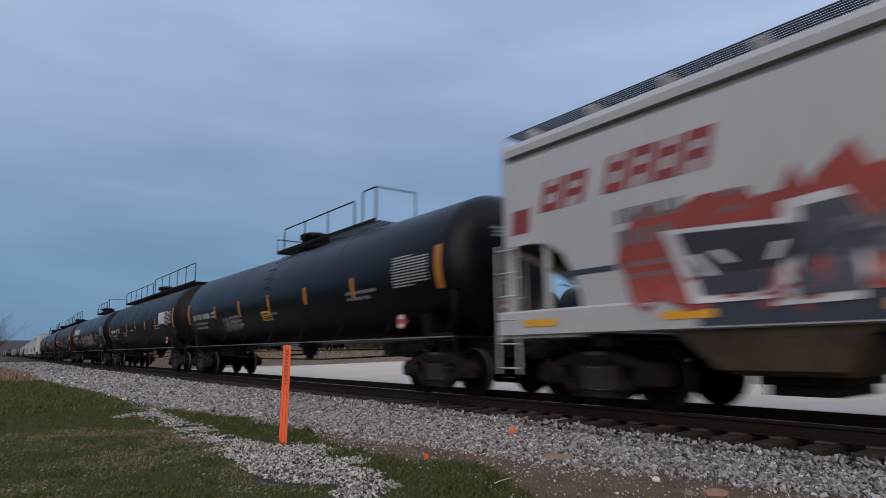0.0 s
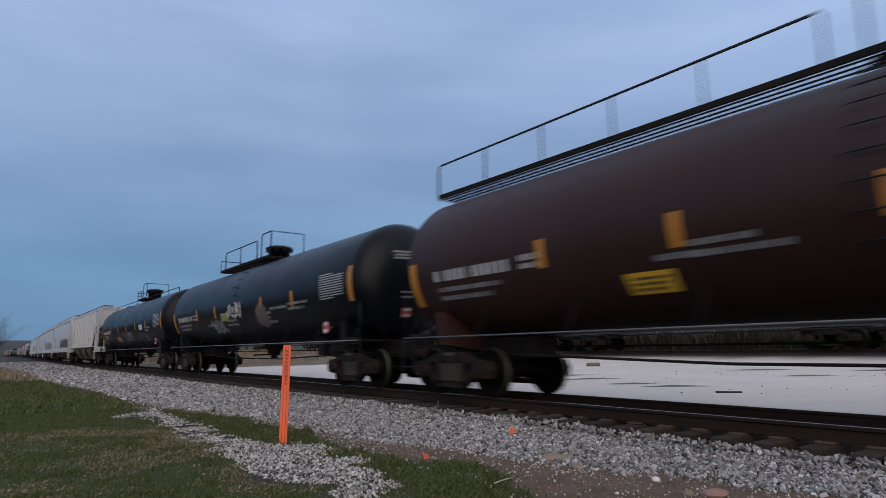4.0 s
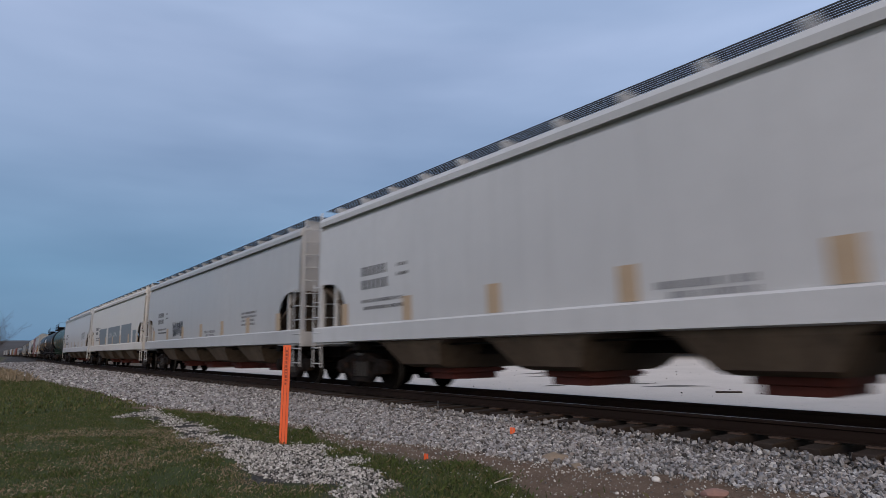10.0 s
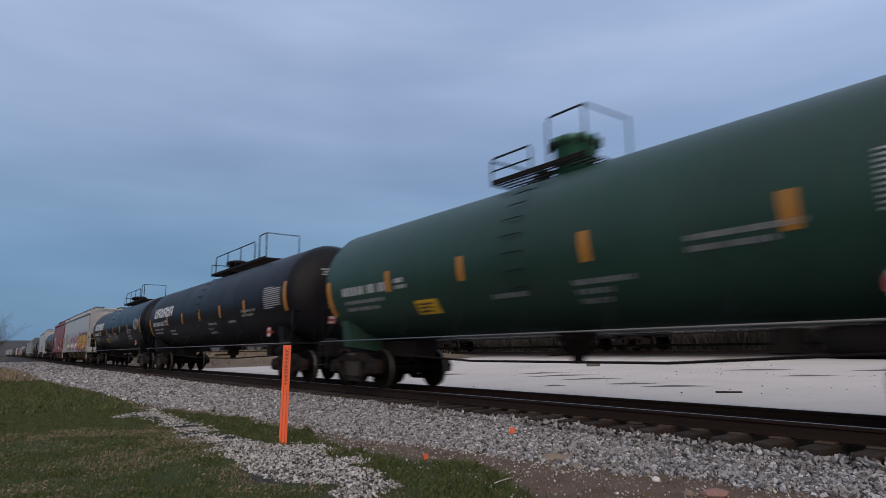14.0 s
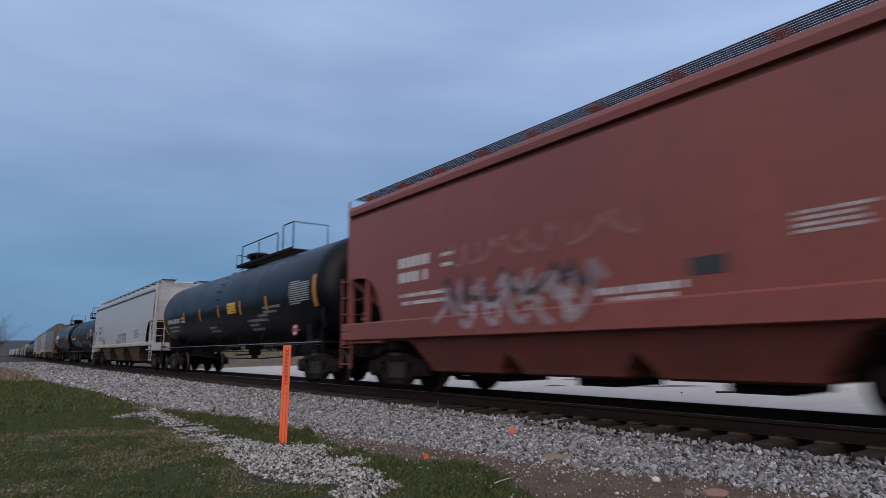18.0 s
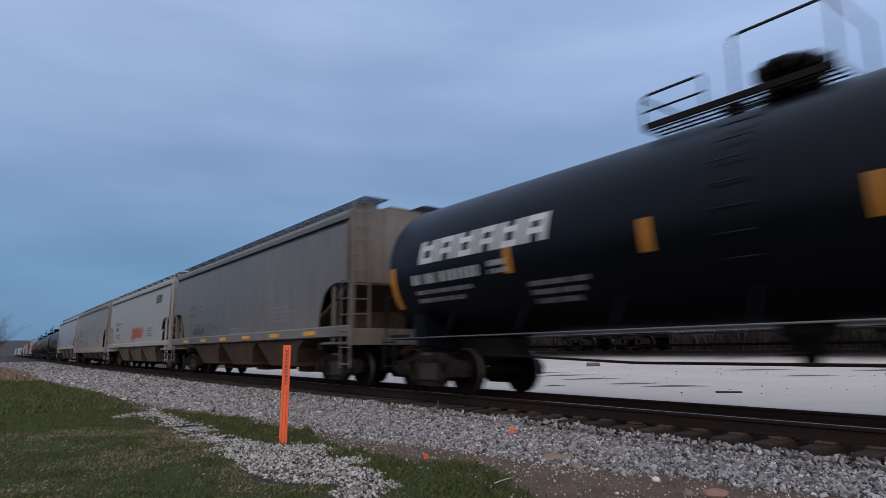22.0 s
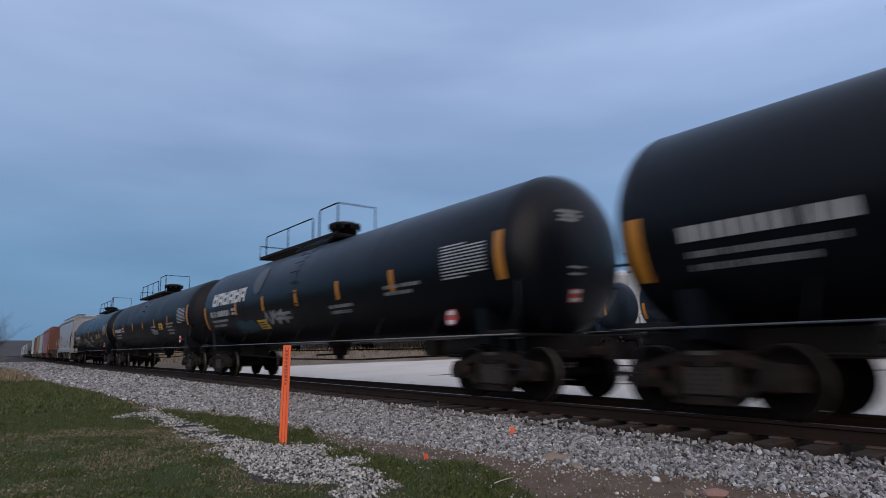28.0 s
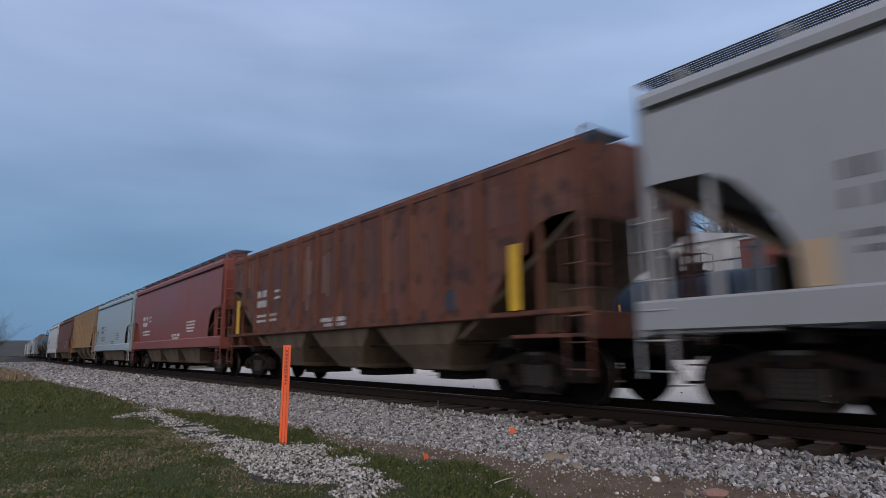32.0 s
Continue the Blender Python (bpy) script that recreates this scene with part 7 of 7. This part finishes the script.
scribble(11, SMOOTH, -4.3, -2.6, 1.6, 2.3, K, 111, 8, 0.045)
scribble(11, SMOOTH, -4.2, -2.8, 1.7, 2.2, (0.25, 0.25, 0.27), 112, 6, 0.03)
for a, b in ((-5.4, -2.4), (-1.7, 2.6), (3.1, 6.2)):
    panel(12, SMOOTH, a, b, 1.52, 2.62, "patch_grey", "slate-grey overpainted rectangle")
panel(12, SMOOTH, 6.7, 7.6, 1.52, 2.2, "patch_grey", "slate-grey overpainted patch")
scribble(12, SMOOTH, -1.3, -0.1, 1.95, 2.25, (0.45, 0.46, 0.47), 121, 4, 0.03)
scribble(12, SMOOTH, 0.4, 1.5, 1.95, 2.3, (0.45, 0.46, 0.47), 122, 4, 0.03)
g = Geo()
for k in range(9):
    mark(g, SMOOTH, (4.8 + 0.03 * (k % 3), 6.9 - 0.1 * (k % 2)), 2.14 + 0.064 * k, 2.162 + 0.064 * k, 0.008, 0.0, 1)
part("notice_print", g, M["decal_dark"], CARS[13], "block of grey notice lines", kind="stuff")
scribble(16, TANK, -1.5, 1.2, 1.7, 2.2, (0.20, 0.21, 0.23), 161, 9, 0.035)
graffiti(CARS[17], SILL, random.Random(17), -6.2, -2.5, 1.14, 2.40, ((0.42, 0.33, 0.21), (0.50, 0.44, 0.32), (0.36, 0.29, 0.20), (0.12, 0.26, 0.36)), (0.56, 0.55, 0.54), 4, (0.045, 0.040, 0.055))
graffiti(CARS[17], SILL, random.Random(18), -2.3, 2.2, 1.14, 2.46, ((0.36, 0.07, 0.10), (0.50, 0.46, 0.47), (0.30, 0.06, 0.12), (0.42, 0.22, 0.27)), (0.46, 0.44, 0.45), 5, (0.04, 0.085, 0.15))
graffiti(CARS[17], SILL, random.Random(19), 3.0, 8.9, 1.14, 2.66, (GOLD, (0.62, 0.33, 0.015), (0.60, 0.42, 0.06), (0.50, 0.16, 0.03)), (0.07, 0.05, 0.06), 6, (0.26, 0.05, 0.17))
for k, (x, z) in enumerate(((2.55, 2.36), (2.62, 2.2), (2.45, 2.22))):
    blotch(17, SMOOTH, x, z, 0.14, 0.13, (0.36, 0.12, 0.09), 175 + k, "small red sprayed flower", 0.008 + 0.001 * k)
blotch(17, SILL, 2.55, 1.35, 0.36, 0.24, (0.38, 0.05, 0.24), 179, "magenta sprayed patch")
scribble(18, SILL, -2.9, 0.9, 1.25, 2.2, (0.27, 0.20, 0.21), 183, 7, 0.06)
scribble(18, SMOOTH, -2.8, 0.8, 1.7, 2.25, (0.06, 0.03, 0.035), 181, 6, 0.05)
scribble(18, SMOOTH, -2.4, 0.7, 1.6, 2.1, (0.30, 0.24, 0.25), 184, 5, 0.05)
panel(18, SMOOTH, 2.32, 2.79, 1.76, 1.98, "decal_black", "small dark stencil panel")
scribble(18, SMOOTH, -2.6, 1.6, 2.4, 2.85, (0.27, 0.12, 0.10), 182, 9, 0.03)
panel(19, TANK, 1.14, 2.00, 2.24, 2.62, "yellow", "large yellow warning panel", "warning_sign", 0.012)
g = Geo()
for z in (2.30, 2.40, 2.50):
    mark(g, TANK, (1.18, 1.96), z, z + 0.014, 0.016, 0.0, 1)
part("sign_print", g, M["decal_black"], CARS[19], "dark lines of print", kind="stuff")
graffiti(CARS[20], SMOOTH, random.Random(203), 0.45, 2.75, 1.50, 2.06, ((0.36, 0.36, 0.365), (0.40, 0.40, 0.405), (0.33, 0.33, 0.335)), (0.11, 0.11, 0.115), 3)
scribble(20, SMOOTH, -5.5, -4.7, 1.55, 1.95, (0.16, 0.16, 0.17), 202, 4, 0.03)
scribble(20, SMOOTH, 1.0, 2.7, 2.0, 2.1, (0.05, 0.05, 0.055), 204, 5, 0.035)
SLIM = Skin("tank", 1.43, 2.55)
panel(21, SLIM, -1.28, -0.62, 1.25, 3.94, "rust_band", "rust-brown band below the walkway", lift=0.006)
graffiti(CARS[21], SLIM, random.Random(21), -5.6, -1.3, 1.50, 2.05, ((0.04, 0.10, 0.26), (0.22, 0.23, 0.25), (0.04, 0.12, 0.30)), (0.20, 0.20, 0.21), 5)
graffiti(CARS[21], SLIM, random.Random(22), -0.4, 5.2, 1.48, 2.10, ((0.03, 0.035, 0.04), (0.035, 0.13, 0.18), (0.05, 0.055, 0.05), (0.02, 0.03, 0.07), (0.13, 0.15, 0.13)), (0.03, 0.032, 0.03), 4)
for k, (x, z, rx, rz) in enumerate(((-3.0, 1.93, 0.30, 0.13), (-2.6, 1.88, 0.22, 0.16), (-1.9, 1.78, 0.5, 0.12))):
    blotch(23, SMOOTH, x, z, rx, rz, (0.115, 0.125, 0.138) if k < 2 else (0.115, 0.112, 0.110), 231 + k, lift=0.008 + 0.001 * k)
scribble(23, SMOOTH, -5.1, -3.6, 1.6, 1.9, (0.06, 0.055, 0.055), 233, 6, 0.05)
scribble(24, SMOOTH, -0.6, 2.3, 1.65, 2.35, (0.50, 0.075, 0.045), 241, 6, 0.06, "red spray-painted tag")
scribble(24, SMOOTH, -0.4, 2.2, 1.75, 2.3, (0.42, 0.06, 0.04), 242, 5, 0.05, "red spray-painted tag")
g = Geo()
big_letters(g, SMOOTH, 5.2, 6.4, 3.35, 3.75, 3, 0.1)
part("company_name", g, M["decal_black"], CARS[24], "black block lettering", kind="stuff")
rr = random.Random(250)
for k in range(30):
    x = -7.4 + k * 0.5 + rr.uniform(-0.2, 0.2)
    g = Geo()
    mark(g, SMOOTH, (x, x + rr.uniform(0.06, 0.30)), rr.uniform(1.6, 2.8) if abs(x) < 6.3 else 2.9, rr.uniform(3.3, 4.02), 0.004 + 0.0004 * (k % 5), rr.uniform(-0.02, 0.02), 4)
    part("grime_streak", g, spray(rr.choice(((0.225, 0.208, 0.186), (0.235, 0.218, 0.197), (0.205, 0.188, 0.167)))), CARS[25], "brown run-down grime")
graffiti(CARS[27], TANK, random.Random(27), 3.2, 6.0, 1.55, 2.3, ((0.045, 0.052, 0.042), (0.085, 0.09, 0.075), (0.03, 0.036, 0.033)), (0.06, 0.066, 0.06), 2)
for k in range(6):
    blotch(27, TANK, -5.6 + k * 0.75, 1.95 + 0.12 * math.sin(k * 2), 0.55, 0.30, (0.008, 0.035, 0.058) if k % 2 else (0.012, 0.048, 0.07), 270 + k, "faded blue sprayed patch", 0.009 + 0.0008 * k)
panel(27, TANK, 1.2, 1.75, 1.62, 1.98, "yellow", "yellow warning panel", "warning_sign", 0.012)
panel(27, TANK, 2.6, 3.3, 1.75, 1.95, "reflector", "orange panel")
g = Geo()
for a0 in (0.45, 0.30):
    polymark(g, TANK, [(-3.0 + a0 * math.cos(t), 3.2 + a0 * math.sin(t)) for t in [k * 2 * math.pi / 20 for k in range(20)]], 0.012 if a0 > 0.4 else 0.016)
part("emblem", g, spray((0.055, 0.058, 0.065)), CARS[29], "faded round emblem")
scribble(29, TANK, -2.6, -0.9, 1.75, 2.15, (0.24, 0.25, 0.26), 291, 6, 0.05)
for k in range(3):
    blotch(29, TANK, -5.0 + k * 0.6, 1.75, 0.5, 0.22, (0.010, 0.045, 0.062), 295 + k, "faded blue sprayed patch", 0.009 + 0.0008 * k)
scribble(31, TANK, 0.9, 1.7, 1.75, 2.35, (0.42, 0.43, 0.44), 311, 4, 0.035)
for x, z in ((6.2, 2.0), (5.2, 1.75), (3.8, 1.7)):
    blotch(32, SMOOTH, x, z, 0.12, 0.35, (0.36, 0.20, 0.09), 320 + int(x * 10), "rust stain below a seam", 0.005)
RUST = [(0.165, 0.058, 0.030), (0.085, 0.028, 0.018), (0.135, 0.046, 0.025), (0.185, 0.090, 0.052), (0.105, 0.038, 0.024)]
rr = random.Random(330)
for k in range(58):
    x = -7.3 + k * 0.25 + rr.uniform(-0.08, 0.08)
    z = rr.uniform(1.5, 2.4)
    g = Geo()
    mark(g, FLAT, (x, x + rr.uniform(0.03, 0.17)), z if abs(x) < 5 else max(z, 2.98), rr.uniform(3.3, 3.9), 0.004 + 0.0004 * (k % 6), rr.uniform(-0.02, 0.02), 3)
    part("rust_streak", g, spray(rr.choice(RUST)), CARS[33], "vertical run of rust")
for x in (-7.0, 6.5):
    panel(33, FLAT, x - 0.14, x + 0.14, 1.5, 2.6, "yellow", "tall yellow end stripe", "end_stripe", 0.09)
panel(33, FLAT, 4.3, 4.8, 1.62, 2.0, "navy", "small dark painted square")


# ---- what moves ----
def share_turning(first, others):
    """Lets other wheelsets follow the keys of one that runs at the same speed."""
    for ob in others:
        ob.rotation_mode = "QUATERNION"
        ob.animation_data_create()
        ob.animation_data.action = first.animation_data.action
        ob.animation_data.action_slot = first.animation_data.action_slot


def turn_wheels(cars, run, sense):
    sets = {-1: [], 1: []}
    for car in cars:
        for ob in car.children_recursive:
            if ob.name.startswith("wheelset"):
                sets[1 if ob.location.x > 0 else -1].append(ob)
    for s, obs in sets.items():
        walk(obs[0], [(k / FPS, pose(s * AXLE, 0, WHEEL_R, 0, sense * math.degrees(run(k / FPS) / WHEEL_R), 0)) for k in range(32 * FPS + 1)])
        share_turning(obs[0], obs[1:])


def on_track(x):
    """The pose of a wagon whose middle is at x on the near track."""
    return pose(x, TRACK_Y + bend(x), RAIL_Z, 0, 0, heading(x))


def motions():
    for car, mid in WAGONS:
        walk(car, [(float(t), on_track(SPEED * t - mid)) for t in range(33)])
    for car, mid in FAR:
        walk(car, [(float(t), pose(mid - gone(t), TRACK2_Y, RAIL2_Z)) for t in range(33)])
    turn_wheels([c for c, _ in WAGONS], lambda t: SPEED * t, 1)
    turn_wheels([c for c, _ in FAR], gone, -1)


motions()
